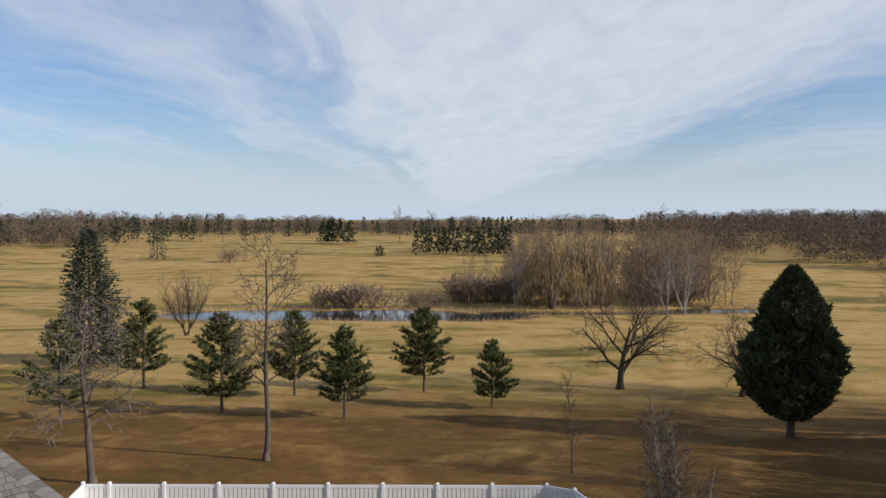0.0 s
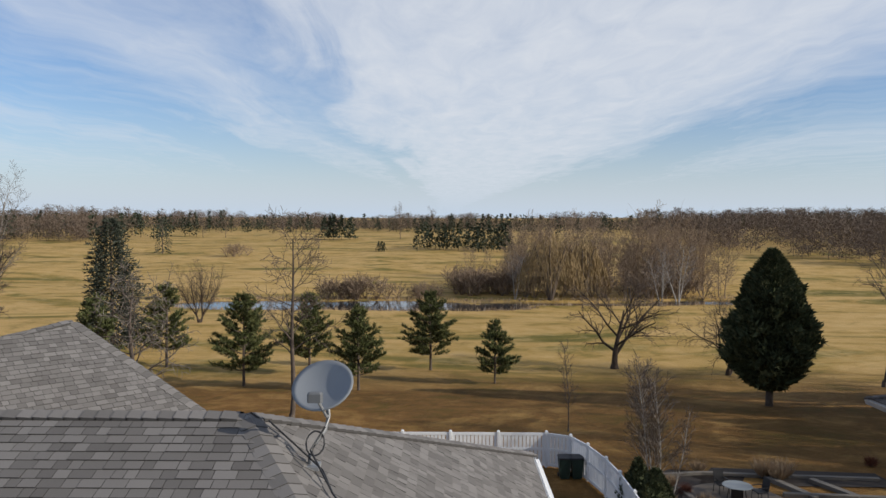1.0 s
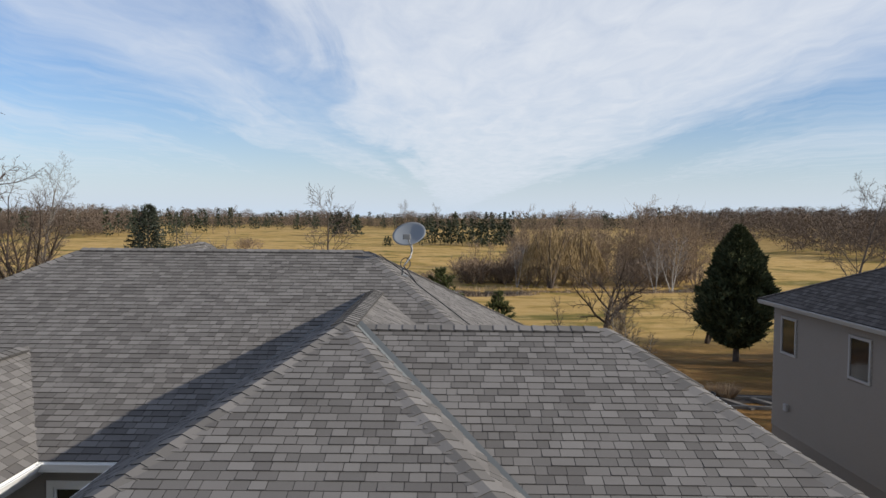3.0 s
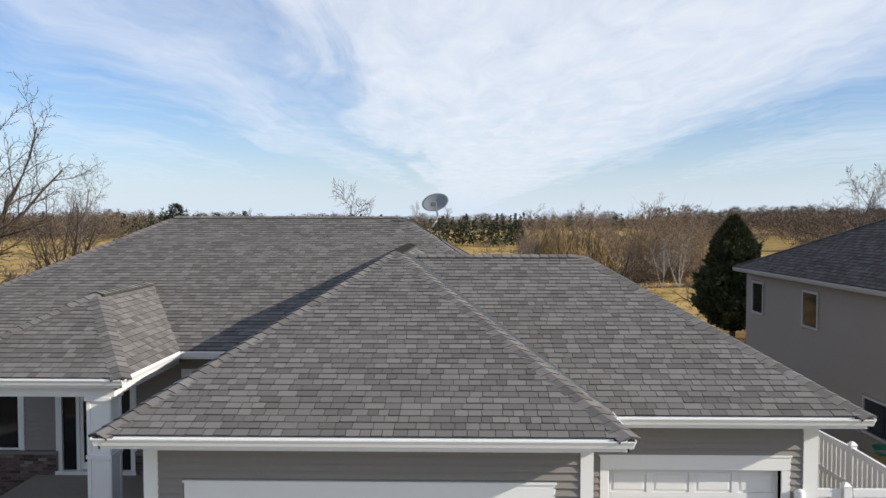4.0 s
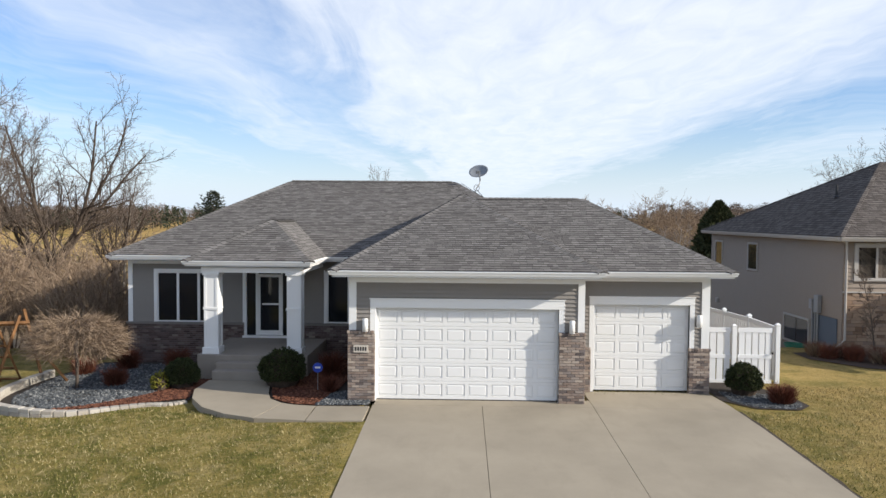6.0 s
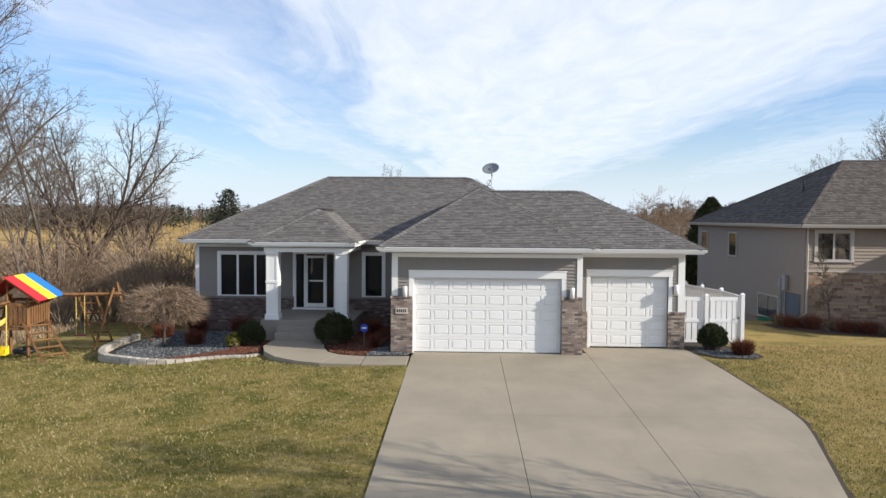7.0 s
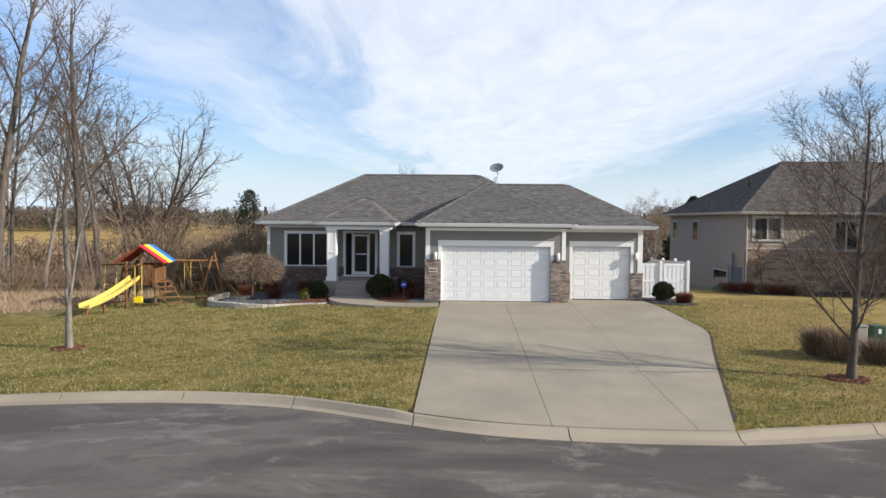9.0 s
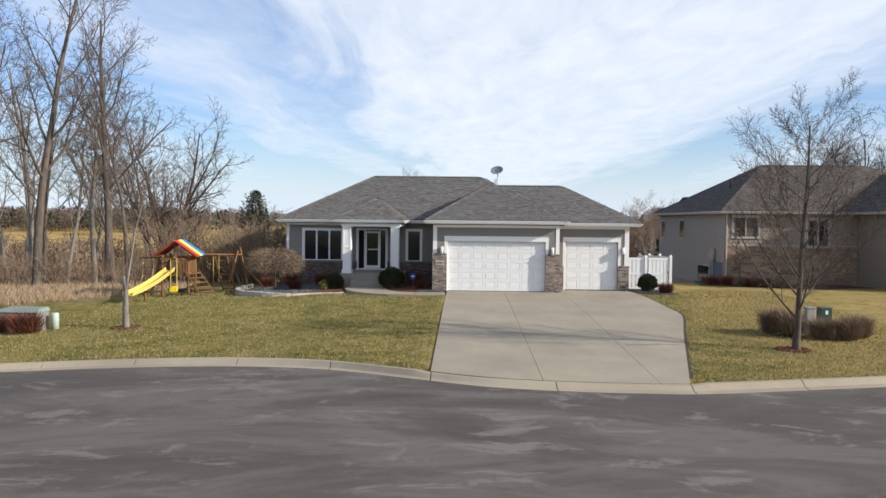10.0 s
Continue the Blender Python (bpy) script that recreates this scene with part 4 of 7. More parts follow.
# ---- porch ----


def column(x, y):
    b = Build()
    b.box(x - 0.27, y - 0.27, 0.52, x + 0.27, y + 0.27, 0.72, 0.01)
    b.box(x - 0.22, y - 0.22, 0.72, x + 0.22, y + 0.22, 3.1, 0.008)
    b.box(x - 0.26, y - 0.26, 3.02, x + 0.26, y + 0.26, 3.10, 0.01)
    b.box(x - 0.245, y - 0.245, 1.92, x + 0.245, y + 0.245, 2.0, 0.008)
    c = part("porch_column", b, M_WHITE, house, "square white panelled porch column")
    for z0, z1 in ((0.76, 1.9), (2.02, 3.0)):
        for q in ((x - 0.22, y - 0.235, z0, x - 0.15, y - 0.22, z1), (x + 0.15, y - 0.235, z0, x + 0.22, y - 0.22, z1), (x + 0.22, y - 0.22, z0, x + 0.235, y - 0.15, z1), (x + 0.22, y + 0.15, z0, x + 0.235, y + 0.22, z1)):
            part("stile", Build().box(*q), M_WHITE, c)


column(-5.56, 3.55)
column(-2.92, 3.55)
part("porch_beam", Build().box(-5.86, 3.3, 3.1, -2.6, 3.8, 3.27).box(-5.86, 3.802, 3.1, -5.5, 6.55, 3.27).box(-2.96, 3.802, 3.1, -2.6, 6.55, 3.27), M_WHITE, house)
part("porch_floor", Build().box(-5.95, 3.15, -0.3, -2.45, 6.5, 0.52, 0.015), M_STEP, house, "grey concrete porch slab")
for i, (y0, z1) in enumerate(((2.45, 0.14), (2.8, 0.33))):
    part("porch_step", Build().box(-5.25 - 0.0, y0, -0.3, -3.2, 3.148, z1, 0.012), M_STEP, house, "concrete porch step")

# ---- wall lamps, number plate ----


def wall_lamp(x, y, z):
    l = part("wall_lamp", Build().box(x - 0.05, y - 0.03, z - 0.12, x + 0.05, y, z + 0.12, 0.008), M_WHITE, house, "white cylinder wall lamp beside a garage door")
    part("shade", Build().lathe(x, y - 0.12, [(0.05, z - 0.17), (0.075, z - 0.17), (0.075, z + 0.16), (0.06, z + 0.18)], 14), M_WHITE, l, smooth=True)
    part("arm", Build().box(x - 0.02, y - 0.12, z - 0.02, x + 0.02, y - 0.03, z + 0.02), M_WHITE, l)


wall_lamp(-0.22, 0.03, 1.98)
wall_lamp(5.33, 0.03, 1.98)
wall_lamp(9.14, 1.43, 1.98)
plate = part("number_plate", Build().box(-0.53, -0.112, 1.24, -0.13, -0.09, 1.44, 0.005), plain("buff_stone_plate", (0.52, 0.47, 0.41), 0.8, bump=0.3), house, "buff stone plate with dark bars")
for i in range(5):
    part("bar", Build().box(-0.49 + i * 0.068, -0.116, 1.29, -0.45 + i * 0.068, -0.1125, 1.39), M_DARK, plate)

# ---- trees and shrubs ----


def stick(b, pts, radii, n):
    """A tapered branch with no end caps."""
    b.tube(pts, radii, n, close=False)


def grow(wood, twigs, p, d, length, r, level, opt, rng):
    """One branch and, from it, the next order of branches."""
    segs = opt["segs"][level]
    pts, radii = [p], [r]
    q, step = Vector(p), length / segs
    d = Vector(d).normalized()
    taper = opt["taper"][level]
    for i in range(segs):
        wob = opt["wobble"][level]
        d = (d + Vector((rng.gauss(0, wob), rng.gauss(0, wob), rng.gauss(0, wob) + opt["lift"][level]))).normalized()
        q = q + d * step
        pts.append(q.copy())
        radii.append(r * (1 - (1 - taper) * (i + 1) / segs))
    last = level == len(opt["kids"])
    stick(twigs if level >= opt["twig_from"] else wood, pts, radii, opt["sides"][level])
    if last:
        return
    kids = opt["kids"][level]
    first = opt["first"][level]
    turn = rng.random() * 6.28
    for k in range(kids):
        t = first + (1 - first) * (k + rng.random() * 0.8) / kids
        f = min(t, 0.999) * segs
        i = int(f)
        at = pts[i].lerp(pts[i + 1], f - i)
        way = (pts[i + 1] - pts[i]).normalized()
        turn += 2.4 + rng.uniform(-0.5, 0.5)
        s = way.cross(Vector((0.3, 0.1, 1))).normalized() if abs(way.z) < 0.95 else Vector((1, 0, 0))
        s = Matrix.Rotation(turn, 3, way) @ s
        ang = radians(opt["angle"][level]) * rng.uniform(0.75, 1.2)
        dd = way * math.cos(ang) + s * math.sin(ang)
        ln = length * opt["ratio"][level] * (1 - opt["droop"][level] * t) * rng.uniform(0.7, 1.15)
        rr = max((radii[i] + (radii[i + 1] - radii[i]) * (f - i)) * opt["thin"][level], opt["min_r"])
        grow(wood, twigs, at, dd, ln, rr, level + 1, opt, rng)


WOODLAND = dict(segs=[7, 4, 3, 2, 1], taper=[0.25, 0.3, 0.35, 0.4, 0.5], wobble=[0.05, 0.12, 0.16, 0.18, 0.1], lift=[0.02, 0.10, 0.07, 0.05, 0.0], twig_from=3, sides=[7, 5, 4, 3, 3],
                kids=[12, 7, 6, 4], first=[0.32, 0.25, 0.2, 0.15], angle=[45, 42, 42, 40], ratio=[0.42, 0.5, 0.48, 0.5], droop=[0.45, 0.3, 0.3, 0.2], thin=[0.5, 0.6, 0.6, 0.6], min_r=0.011)
SPREADING = dict(WOODLAND, trunk=0.5, droop=[0.25, 0.3, 0.3, 0.2], kids=[9, 9, 7, 4], first=[0.18, 0.2, 0.2, 0.15], angle=[62, 48, 45, 40], ratio=[1.2, 0.5, 0.45, 0.45], lift=[0.02, 0.06, 0.05, 0.03, 0.0], wobble=[0.06, 0.16, 0.2, 0.2, 0.1], thin=[0.6, 0.6, 0.6, 0.6])
VASE = dict(WOODLAND, trunk=0.2, droop=[0.0, 0.35, 0.3, 0.2], segs=[2, 6, 4, 2, 1], kids=[9, 13, 8, 4], first=[0.45, 0.2, 0.15, 0.1], angle=[27, 34, 38, 36], ratio=[3.7, 0.32, 0.42, 0.45], lift=[0.0, 0.07, 0.08, 0.06, 0.02], thin=[0.55, 0.5, 0.55, 0.6], min_r=0.009, wobble=[0.02, 0.05, 0.1, 0.12, 0.1])
SNAG = dict(WOODLAND, kids=[24, 6, 5], first=[0.35, 0.2, 0.2], angle=[58, 50, 45], ratio=[0.26, 0.55, 0.5], droop=[0.2, 0.3, 0.3], wobble=[0.05, 0.22, 0.22, 0.2], taper=[0.2, 0.3, 0.3, 0.4], twig_from=3, thin=[0.38, 0.55, 0.6], min_r=0.018)
SLENDER = dict(WOODLAND, kids=[24, 6, 4], first=[0.25, 0.2, 0.1], angle=[40, 35, 35], ratio=[0.22, 0.5, 0.5], lift=[0.02, 0.08, 0.05, 0.02], twig_from=2, thin=[0.35, 0.6, 0.6], min_r=0.009, taper=[0.25, 0.3, 0.4, 0.4])
THICKET = dict(WOODLAND, segs=[3, 2, 1, 1], kids=[5, 4, 2], first=[0.2, 0.15, 0.1], angle=[32, 34, 34], ratio=[0.6, 0.55, 0.55], lift=[0.02, 0.05, 0.04, 0.02], twig_from=1, sides=[3, 3, 3, 3], taper=[0.4, 0.4, 0.4, 0.5], droop=[0.3, 0.2, 0.2], thin=[0.6, 0.6, 0.6], min_r=0.006)


def bare_mesh(opt, height, r, seed, lean=(0, 0), stems=1, fan=0.25):
    """Meshes of trunk with limbs, and of twigs, for a leafless tree whose foot is the origin."""
    rng = random.Random(seed)
    wood, twigs = Build(), Build()
    trunk = height * opt.get("trunk", 0.9)
    for i in range(stems):
        a = 6.28 * i / stems + seed
        d = (lean[0] + (fan * math.cos(a) if stems > 1 else 0), lean[1] + (fan * math.sin(a) if stems > 1 else 0), 1)
        grow(wood, twigs, Vector((0.12 * math.cos(a), 0.12 * math.sin(a), -0.12)) if stems > 1 else Vector((0, 0, -0.12)), d, trunk, r, 0, opt, rng)
    stick(wood, [(0, 0, -0.15), (0, 0, 0.12), (0, 0, 0.5)], [r * 1.55, r * 1.25, r * 0.98], 8)
    return wood.mesh("trunk"), twigs.mesh("twigs")


def bare_tree(meshes, x, y, label, wood=None, twig=None, scale=1.0, turn=0.0, name="bare_tree", group="", dz=0.0):
    t = thing(name, label, "tree", (x, y, gz(x, y) + dz), group)
    t.rotation_euler = (0, 0, turn)
    t.scale = (scale, scale, scale)
    for nm, me, mat in (("trunk", meshes[0], wood or M_BARK), ("crown", meshes[1], twig or M_TWIG)):
        if len(me.polygons):
            part(nm, me, mat, t, smooth=nm == "trunk")
    return t


def blade(b, p, d, length, width, rng):
    """A narrow leaf-like triangle."""
    s = d.cross(Vector((rng.gauss(0, 1), rng.gauss(0, 1), rng.gauss(0, 1)))).normalized() * width
    k = len(b.v)
    b.v += [tuple(p - s), tuple(p + s), tuple(p + d * length)]
    b.f.append((k, k + 1, k + 2))


def tuft(b, p, d, size, n, rng, spread=0.8, width=0.13):
    for i in range(n):
        q = (d + Vector((rng.gauss(0, spread), rng.gauss(0, spread), rng.gauss(0, spread)))).normalized()
        blade(b, p - q * size * 0.1, q, size * rng.uniform(0.7, 1.2), size * width, rng)


def pine_mesh(height, width, seed, clear=0.16, thin=1.0):
    rng = random.Random(seed)
    wood, green = Build(), Build()
    stick(wood, [(0, 0, -0.1), (0, 0, height * 0.3), (rng.gauss(0, 0.08), rng.gauss(0, 0.08), height * 0.65), (0, 0, height * 0.97)], [height * 0.017, height * 0.014, height * 0.009, 0.02], 7)
    whorls = int(height * 1.9)
    for w in range(whorls):
        t = (w + rng.uniform(-0.3, 0.3)) / whorls
        z = height * (clear + (0.97 - clear) * t)
        reach = width * 0.5 * min(1.0, (1 - t) ** 0.75 * 1.02 + 0.03) * (0.72 if t < 0.1 else 1.0)
        for k in range(rng.randint(6, 8)):
            if rng.random() > thin:
                continue
            a = rng.random() * 6.28
            ln = reach * rng.uniform(0.65, 1.18)
            rise = rng.uniform(0.05, 0.35) + 0.5 * t
            d = Vector((math.cos(a), math.sin(a), rise)).normalized()
            o = Vector((0, 0, z))
            tip = o + d * ln + Vector((0, 0, 0.12 * ln))
            stick(wood, [o, o + d * ln * 0.6, tip], [0.035, 0.02, 0.008], 3)
            n = max(4, int(ln / 0.10))
            for i in range(n):
                f = 0.28 + 0.72 * (i + 0.5) / n
                c = o.lerp(tip, f) + Vector((rng.gauss(0, 0.10), rng.gauss(0, 0.10), rng.gauss(0.05, 0.07)))
                side = Vector((-d.y, d.x, 0.2)) * rng.choice((-1, 1)) * rng.uniform(0, 0.9)
                tuft(green, c + side * 0.22 * ln * (1 - f * 0.6) * 0.6, (d + side * 0.5 + Vector((0, 0, 0.8))).normalized(), 0.42, 7, rng, 0.6, 0.13)
    for i in range(4):
        tuft(green, Vector((0, 0, height * (0.9 + 0.03 * i))), Vector((0, 0, 1)), 0.35, 8, rng, 0.5)
    return wood.mesh("trunk"), green.mesh("crown")


def spruce_mesh(height, width, seed, dense=1.0, taper=0.85, ragged=0.15):
    rng = random.Random(seed)
    wood, green = Build(), Build()
    stick(wood, [(0, 0, -0.1), (0, 0, height * 0.5), (0, 0, height * 0.98)], [height * 0.016, height * 0.01, 0.02], 7)
    n = int(height * 26 * dense)
    for i in range(n):
        t = i / n
        z = height * (0.06 + 0.93 * t)
        reach = width * 0.5 * ((1 - t) ** taper) * (1 + 3 * ragged * noise.noise((math.cos(i * 2.399) * 1.5, math.sin(i * 2.399) * 1.5, t * 7 + seed))) * rng.uniform(0.7, 1.15) + 0.1
        a = i * 2.399
        d = Vector((math.cos(a), math.sin(a), -0.25 + 0.6 * t))
        o = Vector((0, 0, z))
        m = max(2, int(reach / 0.4))
        for j in range(m):
            f = 0.35 + 0.65 * (j + rng.random()) / m
            c = o + d * reach * f + Vector((rng.gauss(0, 0.08), rng.gauss(0, 0.08), -0.12 * f * f * reach * 0.5))
            tuft(green, c, (d + Vector((0, 0, 0.15))).normalized(), 0.55, 4, rng, 0.5, 0.16)
    return wood.mesh("trunk"), green.mesh("crown")


def dense_mesh(height, width, seed, foot=0.1, leaves=9000, leaf=0.3, belly=0.35, crest=0.92):
    """An egg-shaped evergreen of many small sprays over an uneven body."""
    rng = random.Random(seed)
    wood, green = Build(), Build()
    stick(wood, [(0, 0, -0.1), (0, 0, height * 0.25), (0, 0, height * 0.8)], [height * 0.026, height * 0.02, 0.04], 8)

    def radius(t, a):
        base = math.sin(math.pi * 0.5 * (t / belly)) ** 0.5 if t < belly else math.cos(math.pi * 0.5 * ((t - belly) / (1 - belly))) ** crest
        lump = 1 + 0.45 * noise.noise((math.cos(a) * 1.7, math.sin(a) * 1.7, t * 5 + seed)) + 0.42 * noise.noise((math.cos(a) * 5, math.sin(a) * 5, t * 14 + seed))
        return width * 0.5 * max(base, 0.02) * lump

    for i in range(leaves):
        t = rng.random() ** 0.85
        a = rng.random() * 6.2832
        r = radius(t, a) * (1 - 0.28 * rng.random() ** 2)
        z = height * (foot + (1 - foot) * t)
        d = Vector((math.cos(a), math.sin(a), 0.9)).normalized()
        tuft(green, Vector((r * math.cos(a), r * math.sin(a), z)), d, leaf, 2, rng, 0.5, 0.3)
    core = Build()
    rows, cols = 14, 16
    for j in range(rows + 1):
        t = j / rows
        for i in range(cols):
            a = 6.2832 * i / cols
            r = radius(t, a) * 0.72
            core.v.append((r * math.cos(a), r * math.sin(a), height * (foot + 0.015 + (0.96 - foot) * t)))
    for j in range(rows):
        for i in range(cols):
            core.f.append((j * cols + i, j * cols + (i + 1) % cols, (j + 1) * cols + (i + 1) % cols, (j + 1) * cols + i))
    k = len(green.v)
    green.v += core.v
    green.f += [tuple(k + q for q in f) for f in core.f]
    return wood.mesh("trunk"), green.mesh("crown")


def evergreen(meshes, x, y, label, mat, name="pine_tree", scale=1.0, turn=0.0, group="", bark=None):
    t = thing(name, label, "tree", (x, y, gz(x, y)), group)
    t.rotation_euler, t.scale = (0, 0, turn), (scale, scale, scale)
    part("trunk", meshes[0], bark or M_BARK, t, smooth=True)
    part("crown", meshes[1], mat, t)
    return t


# the row of young pines behind the house
for i, (x, y, h, w, th) in enumerate(((-24.2, 65.2, 8.2, 6.0, 0.6), (-24.2, 81.0, 8.9, 6.8, 0.85), (-12.9, 68.8, 8.3, 6.8, 1), (-8.6, 77.0, 8.0, 6.0, 0.9), (-2.6, 66.8, 7.4, 5.2, 1), (3.3, 79.5, 8.2, 6.8, 1), (9.3, 71.2, 5.8, 4.2, 1))):
    evergreen(pine_mesh(h, w, 20 + i, 0.18, th), x, y, "young dark green pine with a bare lower trunk" if th == 1 else "thin young pine with gaps in its crown", M_PINE, group="young pines behind the house")
evergreen(dense_mesh(11.6, 5.4, 5, 0.11, 15000, 0.55, 0.27, 0.84), 29.3, 59.8, "broad dark cedar with a dense cone-shaped crown", M_CEDAR, "cedar_tree")
evergreen(spruce_mesh(15.8, 8.2, 8, 1.5, 0.55, 0.22), -36.4, 95.8, "tall grey-green spruce standing in dry grass", M_SPRUCE, "spruce_tree")
far_spruce = spruce_mesh(13.5, 8.0, 9, 0.35)
evergreen(far_spruce, -96.6, 273, "lone spruce on the fairway", M_SPRUCE, "spruce_tree")

# single bare trees behind the house
bare_tree(bare_mesh(SPREADING, 12.5, 0.36, 3), 22.4, 81.0, "wide bare oak with low crooked limbs", M_BARK_DARK)
bare_tree(bare_mesh(SPREADING, 9.5, 0.22, 7, (0.25, 0), 2, 0.35), 32.7, 77.0, "twin-stemmed bare tree beside the cedar", M_BARK_DARK)
bare_tree(bare_mesh(dict(SNAG, ratio=[0.4, 0.55, 0.5], lift=[0.02, -0.02, -0.05, -0.05]), 9.8, 0.22, 12), -13.3, 47.2, "half-dead bare tree with drooping twigs", M_BARK, M_TWIG_PALE)
bare_tree(bare_mesh(SNAG, 13.5, 0.19, 14), -5.3, 52.2, "tall slender dead tree with a few crooked branches", M_BARK)
bare_tree(bare_mesh(SLENDER, 6.0, 0.045, 15), 12.4, 49.5, "thin bare sapling on the lawn", M_BARK)
bare_tree(bare_mesh(dict(SLENDER, kids=[34, 8, 5], ratio=[0.28, 0.5, 0.5]), 6.4, 0.038, 16, (0, 0), 3, 0.1), 13.9, 35.8, "clump of young white birches without leaves", M_BIRCH, M_TWIG)
bare_tree(bare_mesh(SLENDER, 4.8, 0.035, 17, (0.33, 0)), 14.5, 35.5, "leaning young white birch", M_BIRCH, M_TWIG)
bare_tree(bare_mesh(VASE, 9.5, 0.22, 19, (0, 0), 2, 0.3), -33.3, 119.5, "vase-shaped bare tree by the pond", M_BARK_DARK)
# street trees
MAPLE = dict(WOODLAND, trunk=0.84, segs=[8, 7, 4, 2, 1], kids=[26, 15, 8, 3], first=[0.14, 0.15, 0.12, 0.1], angle=[54, 34, 36, 36], ratio=[0.60, 0.34, 0.46, 0.5], droop=[0.5, 0.35, 0.3, 0.2], lift=[0.02, 0.09, 0.06, 0.05, 0.02], thin=[0.34, 0.42, 0.55, 0.6], taper=[0.2, 0.25, 0.35, 0.4, 0.5], min_r=0.0045, wobble=[0.03, 0.06, 0.1, 0.12, 0.1])
bare_tree(bare_mesh(MAPLE, 8.4, 0.115, 23, (-0.05, 0)), 11.3, -14.2, "bare maple with low spreading limbs on the lawn", M_BARK, M_TWIG, name="maple_tree")
def stub_tree(seed):
    """A thick low trunk with one stem sawn off and a slender leader leaning away from it."""
    rng = random.Random(seed)
    wood, twigs = Build(), Build()
    opt = dict(SLENDER, kids=[9, 5, 3], first=[0.25, 0.2, 0.1], angle=[24, 32, 30], ratio=[0.5, 0.45, 0.5], min_r=0.008)
    stick(wood, [(0, 0, -0.15), (0.0, 0, 0.1), (-0.02, 0, 0.7), (0.0, 0, 1.45)], [0.17, 0.13, 0.105, 0.09], 9)
    wood.tube([(0.0, 0, 1.35), (-0.04, 0, 1.7), (-0.07, 0, 1.95)], [0.085, 0.08, 0.078], 9)
    stick(wood, [(-0.05, 0, 1.6), (-0.3, 0.02, 1.75), (-0.5, 0.04, 2.15)], [0.035, 0.02, 0.008], 5)
    grow(wood, twigs, Vector((0.0, 0, 1.38)), (0.22, 0.02, 1), 3.9, 0.055, 0, opt, rng)
    return wood.mesh("trunk"), twigs.mesh("twigs")


bare_tree(stub_tree(27), -11.8, -10.0, "young bare street tree with peeling bark and a sawn stub", M_BARK_PALE, M_TWIG)

# woods beside the house
tall = [bare_mesh(WOODLAND, 21, 0.30, 31), bare_mesh(WOODLAND, 18, 0.22, 32, (0.05, 0.02)), bare_mesh(WOODLAND, 15, 0.15, 33, (-0.06, 0))]
crown = bare_mesh(dict(VASE, trunk=0.26, kids=[8, 12, 8, 4], angle=[31, 42, 42, 40], ratio=[2.5, 0.38, 0.45, 0.45], wobble=[0.03, 0.09, 0.14, 0.16, 0.1], lift=[0.0, 0.07, 0.07, 0.05, 0.02], taper=[0.8, 0.28, 0.35, 0.4, 0.5], thin=[0.5, 0.5, 0.58, 0.62], min_r=0.017), 18.5, 0.46, 39)
WOODS = "bare trees of the wood"
bare_tree(crown, -30.0, 38.0, "large bare oak with a rounded crown at the wood's edge", M_BARK_DARK, group=WOODS)
bare_tree(crown, -44.5, 80.0, "large bare oak with a rounded crown at the wood's edge", M_BARK_DARK, turn=2.0, group=WOODS)
bare_tree(crown, 50.0, 58.0, "large bare oak with a rounded crown at the wood's edge", M_BARK_DARK, scale=1.15, turn=4.0, group=WOODS)
for i, (x, y, k, s) in enumerate(((-25.6, 8.0, 0, 1.0), (-24.2, 14.5, 0, 1.05), (-31, 12, 0, 1.15), (-28.5, 21, 1, 1.1), (-22.5, 19, 2, 1.0), (-34, 22, 1, 1.2), (-38, 14, 0, 1.1), (-31, 30, 2, 1.1), (-37, 33, 1, 1.0), (-43, 26, 0, 1.1), (-33.5, 5, 1, 1.1),
                                 (-40, 44, 1, 1.0), (-29.5, 16, 2, 1.1), (-46, 38, 1, 1.2), (-21.5, 11.5, 2, 1.0), (-36, 50, 2, 1.2), (-52, 52, 1, 1.2), (-50, 70, 0, 1.0), (-48, 90, 1, 1.1), (46, 40, 1, 1.0), (44, 70, 2, 1.2), (56, 75, 1, 1.1), (52, 48, 0, 0.9), (60, 54, 1, 1.0), (68, 47, 0, 0.9), (57, 42, 2, 1.0), (75, 58, 0, 1.0), (64, 66, 1, 1.1))):
    bare_tree(tall[k], x, y, "tall thin bare woodland tree" if k else "tall bare woodland tree with a straight trunk", M_BARK_WOOD if i % 5 != 3 else M_BARK_PALE, scale=s, turn=i * 1.7, group=WOODS)


for i, (x, y, sc) in enumerate(((33, 33, 0.8), (40, 37, 0.9), (36, 42, 0.75), (46, 31, 1.0), (31.5, 28.5, 0.7), (52, 38, 1.0), (43, 47, 0.9))):
    bare_tree(crown if i % 2 else tall[1], x, y, "bare tree behind the neighbour's house", M_BARK_DARK, scale=sc, turn=i * 1.3, group="trees behind the neighbour's house")


def stuff(name, b, mat, label, category):
    return tagged(part(name, b, mat, None, label), category=category, kind="stuff")


# thickets: many-stemmed brush in front of the wood and by the pond
brush_meshes = [bare_mesh(THICKET, 2.6, 0.03, 40 + i, (0, 0), 8, 0.45) for i in range(3)]


